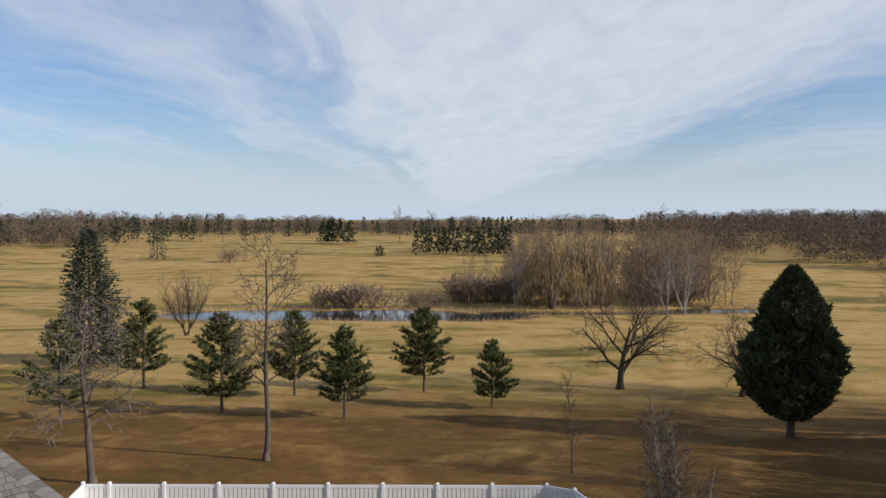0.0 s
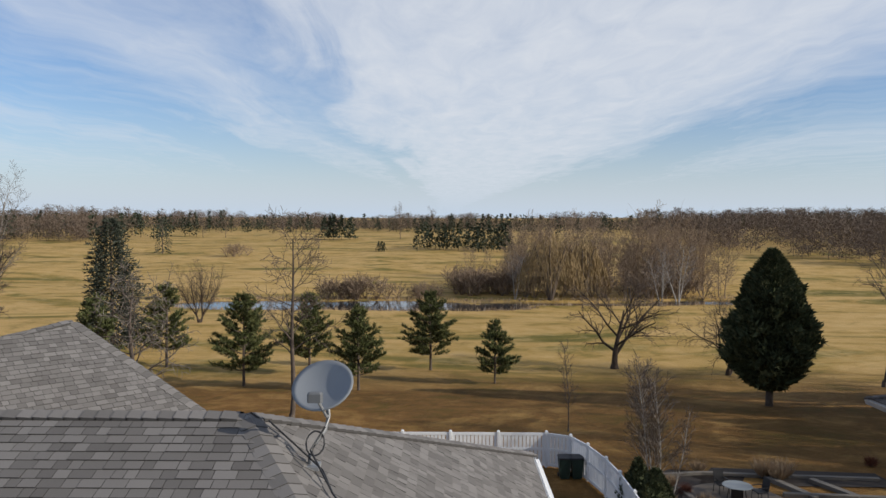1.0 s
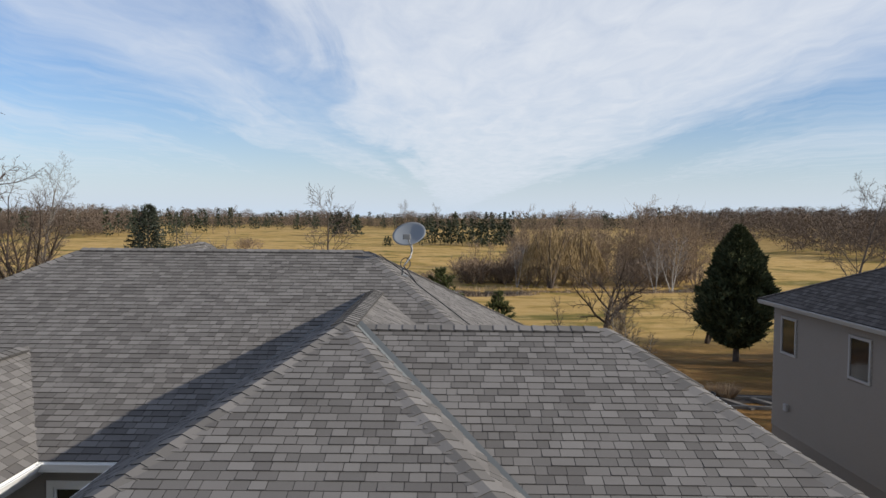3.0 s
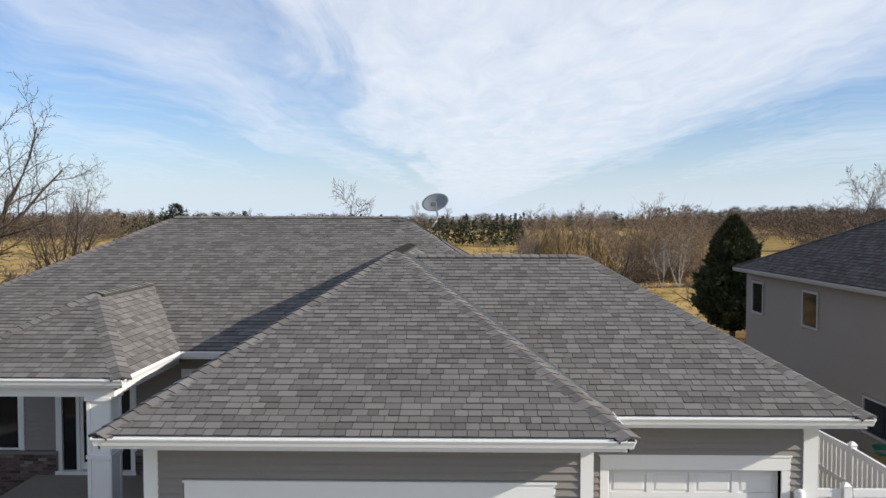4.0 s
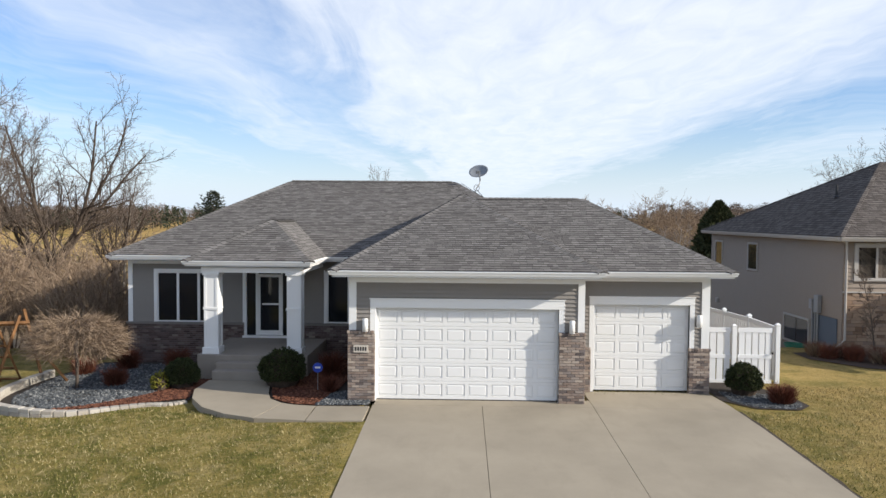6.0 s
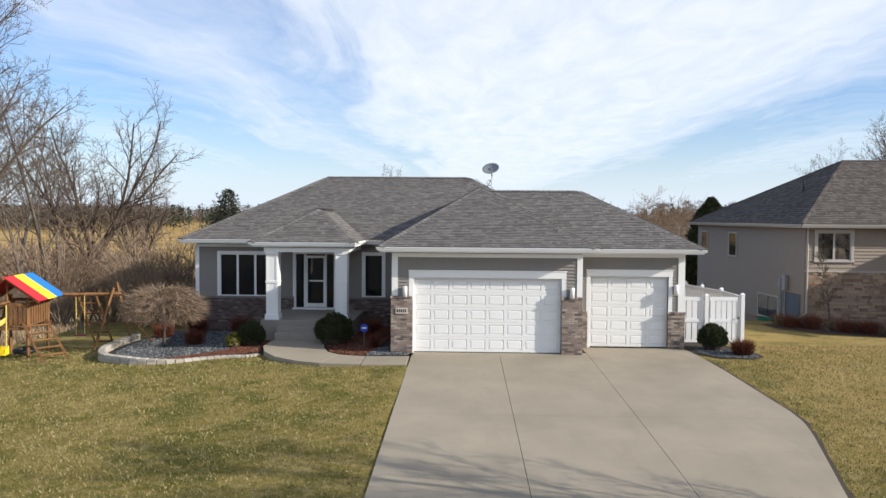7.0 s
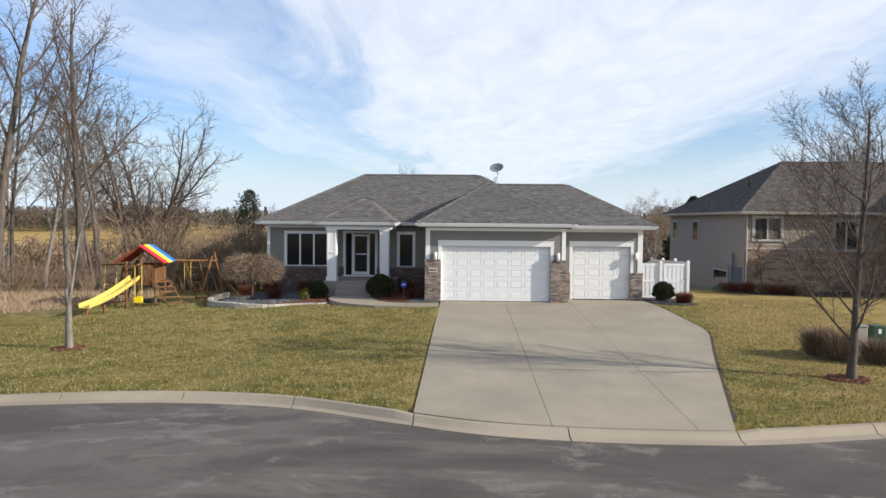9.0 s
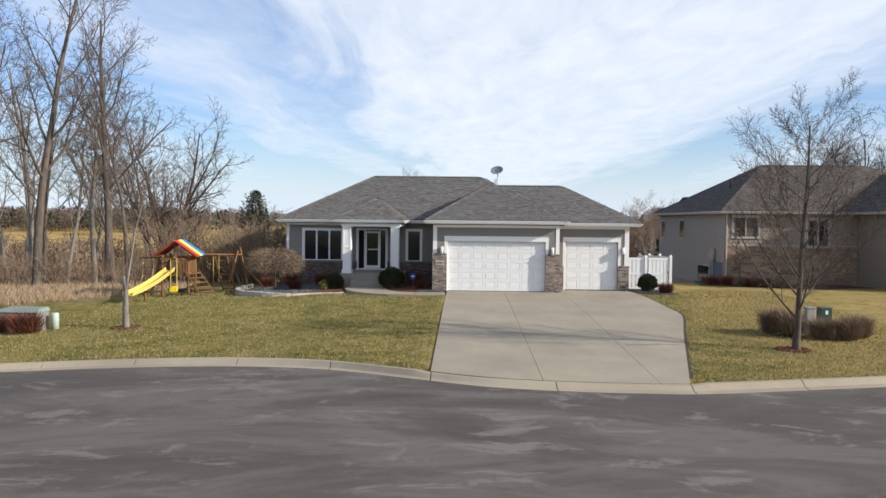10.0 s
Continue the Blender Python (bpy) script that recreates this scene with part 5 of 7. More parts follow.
def scatter(target, sources, spots, rng, low=0.7, high=1.2):
    """Adds turned and scaled copies of meshes to one big mesh."""
    for x, y, s in spots:
        for me in rng.choice(sources):
            co = np.empty(len(me.vertices) * 3)
            me.vertices.foreach_get("co", co)
            co = co.reshape(-1, 3) * (s * rng.uniform(low, high))
            a = rng.random() * 6.28
            c, n = math.cos(a), math.sin(a)
            k = len(target.v)
            z0 = gz(x, y)
            target.v.extend(zip((co[:, 0] * c - co[:, 1] * n + x).tolist(), (co[:, 0] * n + co[:, 1] * c + y).tolist(), (co[:, 2] + z0).tolist()))
            target.f.extend(tuple(k + i for i in p.vertices) for p in me.polygons)


rng = random.Random(77)
b = Build()
spots = [(x + rng.uniform(-1, 1), 9.5 + 0.10 * (x + 40) * 0 + rng.uniform(-1.2, 2.6), rng.uniform(0.6, 0.95)) for x in np.arange(-46, -13.5, 0.8)]
spots += [(rng.uniform(-46, -14), rng.uniform(12, 44), rng.uniform(0.6, 1.25)) for i in range(50)]
spots += [(rng.uniform(-14.5, -10.8), rng.uniform(7.5, 13), rng.uniform(0.9, 1.3)) for i in range(14)]
spots += [(rng.uniform(-18.5, -12.2), rng.uniform(9.5, 16), rng.uniform(1.2, 1.9)) for i in range(16)]
scatter(b, brush_meshes, spots, rng)
stuff("brush", b, M_BRUSH, "dense grey-brown leafless brush along the wood", "brush")
far_brush = [bare_mesh(dict(THICKET, kids=[5, 3, 2], min_r=0.045), 4.0, 0.07, 50 + i, (0, 0), 6, 0.5) for i in range(2)]
b = Build()
spots = [(rng.gauss(-13.3, 3.4), rng.gauss(156, 1.2), rng.uniform(0.7, 1.1)) for i in range(28)] + [(rng.gauss(0.1, 1.4), rng.gauss(156.5, 1.0), rng.uniform(0.6, 0.9)) for i in range(8)] + [(rng.uniform(7, 24), rng.uniform(160, 172), rng.uniform(0.9, 1.6)) for i in range(30)]
spots += [(rng.uniform(20, 60), rng.uniform(157, 172), rng.uniform(0.9, 1.7)) for i in range(40)] + [(rng.uniform(-72, -62), rng.uniform(258, 266), 1.0) for i in range(5)] + [(x, 80 + (x + 110) * -0.1 + rng.uniform(0, 26), rng.uniform(1.0, 1.8)) for x in np.arange(-135, -53, 0.7)]
scatter(b, far_brush, spots, rng)
stuff("field_brush", b, M_BRUSH, "reddish brown bare brush beside the field and pond", "brush")

# dry reeds along the pond's banks
b = Build()
for i in range(9000):
    x = rng.uniform(-50, 72)
    y = rng.uniform(136, 166)
    q = pond_depth(x, y)
    if q > 0.22 or (q == 0 and pond_depth(x, y + 2.2) == 0 and pond_depth(x, y - 2.6) == 0):
        continue
    for j in range(2):
        d = Vector((rng.gauss(0, 0.35), rng.gauss(0, 0.35), 1)).normalized()
        blade(b, Vector((x + rng.gauss(0, 0.2), y, gz(x, y) - 0.05)), d, rng.uniform(0.4, 1.1), 0.06, rng)
stuff("pond_reeds", b, M_REED, "tan dry reeds on the banks of the pond", "reeds")
for i, (x, y, h) in enumerate(((46, 45, 9.5), (50, 53, 8.5), (56, 48, 10.0), (47, 61, 8.0), (41, 39.5, 8.5), (44, 47.5, 9.0), (40, 54, 8.0))):
    evergreen(dense_mesh(h, 5.6, 70 + i, 0.1, 2500, 0.6, 0.3), x, y, "dark evergreen beyond the neighbour's yard", M_CEDAR, "cedar_tree", group="evergreens beyond the neighbour's yard")

# scrub wood and willow beyond the pond
pond_trees = [bare_mesh(dict(WOODLAND, kids=[17, 8, 5], twig_from=2, min_r=0.03, angle=[52, 46, 44, 40], ratio=[0.46, 0.5, 0.5, 0.5], first=[0.12, 0.2, 0.2]), 15, 0.15, 60 + i) for i in range(3)]
b = Build()
spots = [(rng.uniform(20, 66), rng.uniform(160, 200), rng.uniform(0.5, 1.12)) for i in range(90)] + [(rng.uniform(11, 22), rng.uniform(164, 178), rng.uniform(0.4, 0.7)) for i in range(10)]
scatter(b, pond_trees, spots, rng)
stuff("pond_wood", b, M_BRUSH, "leafless scrub wood beyond the pond", "woods")
pale = bare_mesh(dict(WOODLAND, kids=[10, 5, 3], twig_from=2, min_r=0.04), 13, 0.13, 66, (0.1, 0), 3, 0.25)
for x, y, s in ((19, 155, 0.75), (48, 153, 0.8), (52, 155, 1.0), (22, 160, 0.7)):
    bare_tree(pale, x, y, "pale leaning birch without leaves on the pond bank", M_BIRCH, M_TWIG_PALE, s, x, group="pale pond birches")


def willow(x, y, h, w, seed):
    rng = random.Random(seed)
    wood, strands = Build(), Build()
    for i in range(7):
        a = i * 0.9
        stick(wood, [(0, 0, -0.2), (w * 0.12 * math.cos(a), w * 0.12 * math.sin(a), h * 0.4), (w * 0.3 * math.cos(a), w * 0.3 * math.sin(a), h * 0.85)], [0.5, 0.3, 0.08], 6)
    for i in range(850):
        a, q = rng.random() * 6.28, rng.random() ** 0.5
        r = w * 0.5 * q
        top = h * (1 - 0.55 * q * q) * rng.uniform(0.8, 1.05)
        p = Vector((r * math.cos(a), r * math.sin(a), top))
        for j in range(4):
            ln = rng.uniform(0.8, 2.0)
            d = Vector((0.25 * math.cos(a) + rng.gauss(0, 0.12), 0.25 * math.sin(a) + rng.gauss(0, 0.12), -1)).normalized()
            blade(strands, p, d, ln, 0.05, rng)
            p = p + d * ln * 0.8
            if p.z < h * 0.15:
                break
    t = thing("willow_tree", "golden weeping willow without leaves beside the pond", "tree", (x, y, gz(x, y)))
    part("trunk", wood, M_BARK, t, smooth=True)
    part("crown", strands, M_WILLOW, t)


willow(26.0, 154.0, 13.0, 13.0, 3)
willow(33.5, 160.0, 12.0, 10.0, 4)


# distant tree lines
def far_tree(b, x, y, h, w, rng, conifer=False, twigs=70, fine=1.0):
    z = gz(x, y)
    k = len(b.v)
    b.v += [(x - 0.1, y, z - 1), (x + 0.1, y, z - 1), (x, y, z + h * 0.8)]
    b.f.append((k, k + 1, k + 2))
    for i in range(44 if conifer else twigs):
        t = rng.random()
        if conifer:
            r = w * 0.5 * (1 - t) ** 0.8
            zz = h * (0.08 + 0.88 * t)
            ln, wd = h * 0.12, h * 0.05
            d = Vector((rng.gauss(0, 0.7), rng.gauss(0, 0.7), 0.4)).normalized()
        else:
            r = w * 0.5 * math.sqrt(max(0.05, 1 - ((t - 0.45) / 0.55) ** 2))
            zz = h * (0.06 + 0.85 * t)
            ln, wd = h * 0.2 * fine, h * 0.0115 * fine
            d = Vector((rng.gauss(0, 0.8), rng.gauss(0, 0.8), 0.6)).normalized()
        a = rng.random() * 6.28
        q = r * rng.random() ** 0.5
        blade(b, Vector((x + q * math.cos(a), y + q * math.sin(a), z + zz)), d, ln, wd, rng)


rng = random.Random(99)
woods, firs = Build(), Build()
for i in range(2600):
    x = rng.uniform(-560, 560)
    y = rng.uniform(490, 640) + 30 * noise.noise((x * 0.01, 3, 1))
    far_tree(woods, x, y, rng.uniform(6, 11) * (1.3 if abs(x) > 160 else 1.0) * (1 + 0.7 * noise.noise((x * 0.025, 7, 2))), rng.uniform(9, 14), rng, False, 170, 0.7)
for i in range(420):
    x = rng.uniform(-330, 330)
    far_tree(firs, x, rng.uniform(440, 540), rng.uniform(6, 12) * (1 + 0.6 * noise.noise((x * 0.04, 1, 5))), rng.uniform(5, 7), rng, True)
for i in range(420):  # a wood closer by on the right, and one on the left
    x = rng.uniform(100, 330)
    y = rng.uniform(225, 380) - max(0, (x - 200)) * 0.3
    if x < 100 + (330 - y) * 0.35:
        continue
    far_tree(woods, x, y, rng.uniform(10, 16.5), rng.uniform(8, 12), rng, False, 300, 0.62)
for i in range(200):
    x = rng.uniform(-330, -150)
    far_tree(woods, x, rng.uniform(330, 400), rng.uniform(9, 13), rng.uniform(8, 12), rng, False, 190, 0.75)
for i in range(70):
    far_tree(firs, rng.uniform(-280, -120), rng.uniform(325, 400), rng.uniform(9, 13), rng.uniform(6, 8), rng, True)
for i in range(60):
    x = rng.uniform(-7, 32)
    far_tree(firs, x, rng.uniform(290, 318), rng.uniform(6, 11), rng.uniform(4, 6), rng, True)
for x, y, h in ((-53, 364, 11), (-49, 366, 12), (-45, 365, 12), (-41, 366, 11), (-51, 368, 11), (-20, 285, 4), (-19, 286, 4), (-18, 285, 3.5)):
    for j in range(3):
        far_tree(firs, x, y, h, h * 0.75, rng, True)
stuff("far_woods", woods, M_FARWOOD, "hazy brown leafless tree line beyond the fairways", "woods")
stuff("far_conifers", firs, M_FARPINE, "dark distant pines along the fairways", "woods")
for x, y, h in ((-17, 372, 17), (-105, 380, 14), (-118, 385, 13), (-2, 390, 15)):
    bare_tree(pond_trees[0], x, y, "tall bare tree standing above the far tree line", M_FARWOOD, M_FARWOOD, h / 15, x, group="far standing trees")

# ---- neighbour's house ----
nb = thing("neighbour_house", "two-storey beige-grey house with stone front and brown hipped roof", "house")
NZ = 4.29
nb.matrix_basis = Matrix.Translation((17, 9, 0)) @ Matrix.Rotation(radians(1.2), 4, "Z") @ Matrix.Translation((-17, -9, 0))
nfaces = hip(16.55, 34.0, 8.45, 23.75, ((21.35, 14.4), (28.5, 14.4)), 7.52, NZ)
deck = Build()
field = Build()
rng = random.Random(8)
for i, pts in enumerate(nfaces):
    deck.poly(*pts)
    if i in (0, 3):
        for low, high in shingles(pts, rng):
            field.hexa(low, high)
wing = [[V((24.6, 1.9, NZ)), V((29, 1.9, 6.9)), V((29, 13, 6.9)), V((24.6, 13, NZ))], [V((29, 1.9, 6.9)), V((33.4, 1.9, NZ)), V((33.4, 13, NZ)), V((29, 13, 6.9))]]
for low, high in shingles([wing[0][3], wing[0][0], wing[0][1], wing[0][2]], rng):
    field.hexa(low, high)
for w in wing:
    deck.poly(*w)
M_SHINGLE_N = picked("brown_shingle_field", [(0, (0.075, 0.063, 0.056)), (0.5, (0.11, 0.094, 0.084)), (1, (0.15, 0.13, 0.117))], "island", 0.95, 180.0, 0.5, 0.004)
nroof = part("roof", deck, M_UNDER, nb, "brown-grey shingle roof")
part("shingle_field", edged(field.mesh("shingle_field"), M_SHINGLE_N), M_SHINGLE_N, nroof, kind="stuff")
cap = Build()
for p, q in ((V((16.55, 8.45, NZ)), V((21.35, 14.4, 7.52))), (V((16.55, 23.75, NZ)), V((21.35, 14.4, 7.52))), (V((21.35, 14.4, 7.52)), V((28.5, 14.4, 7.52)))):
    caps(cap, p, q, 0.13)
part("ridge_cap", cap, M_SHINGLE_N, nroof, kind="stuff")
part("vent_pipe", Build().lathe(18.9, 13.4, [(0.14, 5.9), (0.06, 6.0), (0.05, 6.45), (0.05, 6.46)], 10), M_BLACK, nroof, "black roof vent pipe")
nwall = part("wall", Build().box(17.0, 9.0, -3.2, 17.2, 23.4, 4.2).box(17.2, 9.0, -0.4, 25.5, 9.2, 4.2).box(17.2, 23.2, -3.2, 33.4, 23.4, 4.2).box(25.2, 2.4, -0.4, 25.4, 8.99, 4.2).box(25.4, 2.4, -0.4, 32.8, 2.6, 4.3).box(32.8, 2.4, -0.4, 33.0, 23.2, 4.2), M_SIDING_N, nb, "beige-grey lap siding")
boards(nwall, 17.0, 9.0, 23.4, -0.55, 4.10, "x", holes=[(16.9, 18.15, 2.35, 3.8), (21.55, 22.75, 2.32, 3.8), (11.4, 14.0, -0.5, 0.78)], mat=M_SIDING_N, step=0.15)
boards(nwall, 9.0, 17.0, 25.2, 2.17, 4.18, holes=[(17.35, 19.15, 2.5, 4.05), (21.9, 23.5, 1.9, 3.9)], mat=M_SIDING_N, step=0.15)
M_FOUND = plain("blue_grey_foundation", (0.10, 0.12, 0.15), 0.85)
part("foundation", Build().box(16.93, 9.3, -1.0, 16.97, 11.2, 1.05).box(16.93, 11.2, -3.2, 16.97, 23.3, -2.3), M_FOUND, nb, "blue-grey foundation wall")
b = Build()
rng = random.Random(5)
z = -0.3
while z < 2.1:
    h = rng.choice((0.09, 0.13, 0.17))
    x = 17.02
    while x < 25.1:
        w = rng.uniform(0.2, 0.55)
        b.box(x, 8.97 - rng.uniform(0.02, 0.07), z, min(x + w, 25.15) - 0.012, 9.0, min(z + h, 2.12) - 0.012)
        x += w
    z += h
part("stone_veneer", b, picked("tan_ledge_stone", [(0, (0.19, 0.12, 0.08)), (0.4, (0.31, 0.21, 0.145)), (0.7, (0.40, 0.29, 0.205)), (1, (0.25, 0.18, 0.14))], "island"), nb, "tan and brown ledge stone", kind="stuff")
part("stone_ledge", Build().box(16.96, 8.9, 2.12, 25.15, 9.0, 2.17), M_TRIM_N, nb)
part("gable", Build().hexa([(25.3, 2.36, 4.2), (32.8, 2.36, 4.2), (32.8, 2.4, 4.2), (25.3, 2.4, 4.2)], [(28.9, 2.36, 6.6), (29.1, 2.36, 6.6), (29.1, 2.4, 6.6), (28.9, 2.4, 6.6)]), M_WHITE, nb, "white front gable")
for (xa, ya), (xb, yb) in (((16.55, 23.75), (16.55, 8.45)), ((16.55, 8.45), (24.8, 8.45)), ((24.6, 13), (24.6, 1.9))):
    d = V((xb - xa, yb - ya, 0)).normalized()
    o = V((d.y, -d.x, 0))
    b = Build()
    a, c = V((xa, ya, NZ)), V((xb, yb, NZ))
    pr = [(-0.02, -0.2), (0.05, -0.18), (0.10, -0.06), (0.10, -0.03), (-0.02, -0.03)]
    for p in (a, c):
        b.v.extend(tuple(p + o * q + V((0, 0, h))) for q, h in pr)
    b.f = [(i, (i + 1) % 5, 5 + (i + 1) % 5, 5 + i) for i in range(5)] + [(4, 3, 2, 1, 0), (5, 6, 7, 8, 9)]
    part("gutter", b, M_TRIM_N, nb, "taupe gutter")
part("soffit", Build().box(16.57, 8.47, 4.09, 17.0, 23.7, 4.11).box(17.0, 8.47, 4.09, 24.9, 9.0, 4.11), M_TRIM_N, nb)
part("downspout", Build().tube([(17.05, 8.92, 4.2), (17.05, 8.90, 0.3), (16.7, 8.8, 0.05)], 0.045, 6), M_TRIM_N, nb)


def side_window(y0, y1, z0, z1, lights):
    w = part("window", Build().box(16.93, y0 - 0.08, z0 - 0.08, 17.0, y1 + 0.08, z0).box(16.93, y0 - 0.08, z1, 17.0, y1 + 0.08, z1 + 0.08).box(16.93, y0 - 0.08, z0, 17.0, y0, z1).box(16.93, y1, z0, 17.0, y1 + 0.08, z1), M_TRIM_N, nb, "taupe-framed side window")
    st = (y1 - y0) / lights
    for i in range(lights):
        part("pane", Build().box(16.96, y0 + i * st + 0.03, z0 + 0.02, 16.975, y0 + (i + 1) * st - 0.03, z1 - 0.02), M_GLASS, w)


side_window(17.0, 18.05, 2.45, 3.68, 1)
side_window(21.65, 22.65, 2.42, 3.66, 1)
side_window(11.6, 13.85, -0.38, 0.68, 2)
window(17.5, 19.0, 2.65, 3.9, 8.98, 2, nb, 0.13, M_TRIM_N)
window(22.05, 23.35, 2.1, 3.75, 8.98, 2, nb, 0.13, M_TRIM_N)
for y, z0, z1, w in ((10.7, 1.15, 1.85, 0.34), (11.15, 1.25, 1.65, 0.26)):
    m = part("meter_box", Build().box(16.78, y - w / 2, z0, 16.96, y + w / 2, z1, 0.015), M_METAL, nb, "grey electric meter box")
    part("conduit", Build().tube([(16.88, y, z0), (16.88, y, -0.35)], 0.04, 8), M_METAL, m)
part("conduit", Build().tube([(16.9, 10.95, 1.5), (16.9, 10.95, -0.35)], 0.035, 8), M_METAL, nb)

part("outlet_box", Build().box(16.84, 22.0, 0.28, 16.96, 22.22, 0.52, 0.01), M_TRIM_N, nb, "pale outlet box on the siding")

# bed with low red-brown shrubs beside it
rng = random.Random(61)


def shrub(x, y, w, h, mat, label, seed, leaves=900, leaf=0.10, name="shrub", group="", woody=False):
    """A rounded shrub of leaf tufts, or of bare twigs."""
    rng = random.Random(seed)
    t = thing(name, label, "shrub", (x, y, gz(x, y)), group)
    g = Build()
    if woody:
        for i in range(leaves):
            a = rng.random() * 6.28
            q = rng.random() ** 0.6
            p = Vector((w * 0.2 * q * math.cos(a), w * 0.2 * q * math.sin(a), h * rng.uniform(0.0, 0.55)))
            d = Vector((math.cos(a) * q + rng.gauss(0, 0.25), math.sin(a) * q + rng.gauss(0, 0.25), 0.9)).normalized()
            blade(g, p, d, h * rng.uniform(0.35, 0.65), 0.007, rng)
    else:
        for i in range(leaves):
            u, a = rng.uniform(-0.3, 1), rng.random() * 6.28
            s = math.sqrt(max(0, 1 - u * u))
            lump = 1 + 0.12 * noise.noise((s * math.cos(a) * 3, s * math.sin(a) * 3, u * 3 + seed))
            n = Vector((s * math.cos(a), s * math.sin(a), u))
            p = Vector((n.x * w / 2, n.y * w / 2, h * 0.45 + n.z * h * 0.55)) * lump * rng.uniform(0.86, 1.0)
            p.z = max(p.z, 0.02)
            tuft(g, p, n, leaf, 3, rng, 0.7, 0.35)
    part("foliage", g, mat, t)
    st = Build()
    for i in range(5):
        a = i * 1.26
        stick(st, [(0.03 * math.cos(a), 0.03 * math.sin(a), -0.06), (w * 0.2 * math.cos(a), w * 0.2 * math.sin(a), h * 0.55)], [0.025, 0.01], 4)
    if not woody:
        core = Build().lathe(0, 0, [(w * 0.30, 0.03), (w * 0.42, h * 0.3), (w * 0.40, h * 0.6), (w * 0.2, h * 0.88), (0.02, h * 0.92)], 12)
        k = len(st.v)
        st.v += core.v
        st.f += [tuple(k + q for q in f) for f in core.f]
    part("stem", st, M_BARK_DARK, t)
    return t


def patch(name, outline, mat, label, lift=0.03):
    b = Build()
    b.poly(*[(x, y, gz(x, y) + lift) for x, y in outline])
    return structure(name, b, mat, label)


def _mulch(n, b):
    w = n.world()
    v = n.put("ShaderNodeTexVoronoi", {"Vector": n.scaled(w, (1, 1.6, 1)), "Scale": 26.0})
    c = n.ramp(v.outputs["Distance"], [(0.0, (0.15, 0.052, 0.026)), (0.5, (0.075, 0.028, 0.016)), (0.9, (0.02, 0.01, 0.007))])
    n.colour(b, n.mix(n.noise(3.0, 4, v=w), c, n.mix(1.0, c, (1.6, 1.6, 1.7), "MULTIPLY")))
    n.bump(b, v.outputs["Distance"], 1.0, 0.04)


M_MULCH = material("red_brown_mulch", _mulch, 0.95, 0, 0.1)
M_STONES = picked("blue_grey_gravel", [(0, (0.045, 0.05, 0.055)), (0.5, (0.085, 0.092, 0.098)), (0.85, (0.15, 0.156, 0.158)), (1, (0.27, 0.27, 0.26))], "island", 0.85, 30.0, 0.3)
M_SOIL = plain("dark_soil", (0.035, 0.026, 0.02), 0.95, bump=0.6, grain=40)


def inside(x, y, poly):
    c = False
    for (x0, y0), (x1, y1) in zip(poly, poly[1:] + poly[:1]):
        if (y0 > y) != (y1 > y) and x < (x1 - x0) * (y - y0) / (y1 - y0) + x0:
            c = not c
    return c


def pebbles(name, outline, size, count, mat, label, lift, seed, flat=0.6):
    """Loose stones or chips strewn over a bed, each a small uneven solid."""
    rng = random.Random(seed)
    xs, ys = [p[0] for p in outline], [p[1] for p in outline]
    b = Build()
    for i in range(count):
        x, y = rng.uniform(min(xs), max(xs)), rng.uniform(min(ys), max(ys))
        if not inside(x, y, outline):
            continue
        z = gz(x, y) + lift
        a, r = rng.random() * 6.28, size * rng.uniform(0.6, 1.3)
        k = len(b.v)
        for j in range(4):
            t = a + j * 1.5708 + rng.uniform(-0.3, 0.3)
            b.v.append((x + r * math.cos(t), y + r * math.sin(t), z + rng.uniform(-0.2, 0.3) * r))
        b.v.append((x, y, z + r * flat * rng.uniform(0.8, 1.4)))
        b.f += [(k + j, k + (j + 1) % 4, k + 4) for j in range(4)]
    return stuff(name, b, mat, label, name)


LEFT_BED = [(-5.3, 1.25), (-5.32, 2.5), (-5.3, 3.1), (-5.95, 3.1), (-6.0, 6.5), (-10.6, 6.6), (-11.0, 3.6), (-10.85, 1.0), (-10.2, -0.3), (-9.0, -0.85), (-7.8, -0.95), (-7.0, -0.45), (-6.2, -0.05), (-5.6, 0.0), (-5.15, 0.3)]
patch("bed_soil", LEFT_BED[::-1], M_SOIL, "dark planting bed before the house", 0.05)
GRAVEL = [(-6.6, 1.0), (-6.1, 3.0), (-6.2, 5.5), (-10.4, 6.2), (-10.7, 3.5), (-10.55, 1.1), (-10.0, 0.0), (-8.6, -0.5), (-7.9, -0.3)]
MULCH = [(-5.25, 0.4), (-5.35, 1.3), (-5.35, 3.0), (-6.1, 3.0), (-6.6, 1.0), (-7.9, -0.3), (-8.6, -0.5), (-8.2, -0.8), (-7.0, -0.3), (-6.2, 0.05)]
patch("mulch_bed", MULCH[::-1], M_MULCH, "red-brown bark mulch", 0.07)
pebbles("gravel", GRAVEL, 0.05, 9000, M_STONES, "blue-grey river gravel in the bed", 0.06, 3)
M_CHIP = picked("bark_chip", [(0, (0.06, 0.022, 0.014)), (0.5, (0.13, 0.05, 0.028)), (1, (0.22, 0.095, 0.055))], "island")
pebbles("mulch", MULCH, 0.045, 5200, M_CHIP, "loose red-brown bark chips", 0.075, 4, 0.4)
RIGHT_BED = [(-0.05, -0.62), (-0.05, -0.1), (-0.68, -0.08), (-0.68, 6.5), (-2.4, 6.5), (-2.4, 3.1), (-3.2, 3.1), (-3.28, 1.9), (-3.08, 0.9), (-2.83, 0.15), (-2.4, -0.3), (-2.0, -0.47), (-1.43, -0.57)]
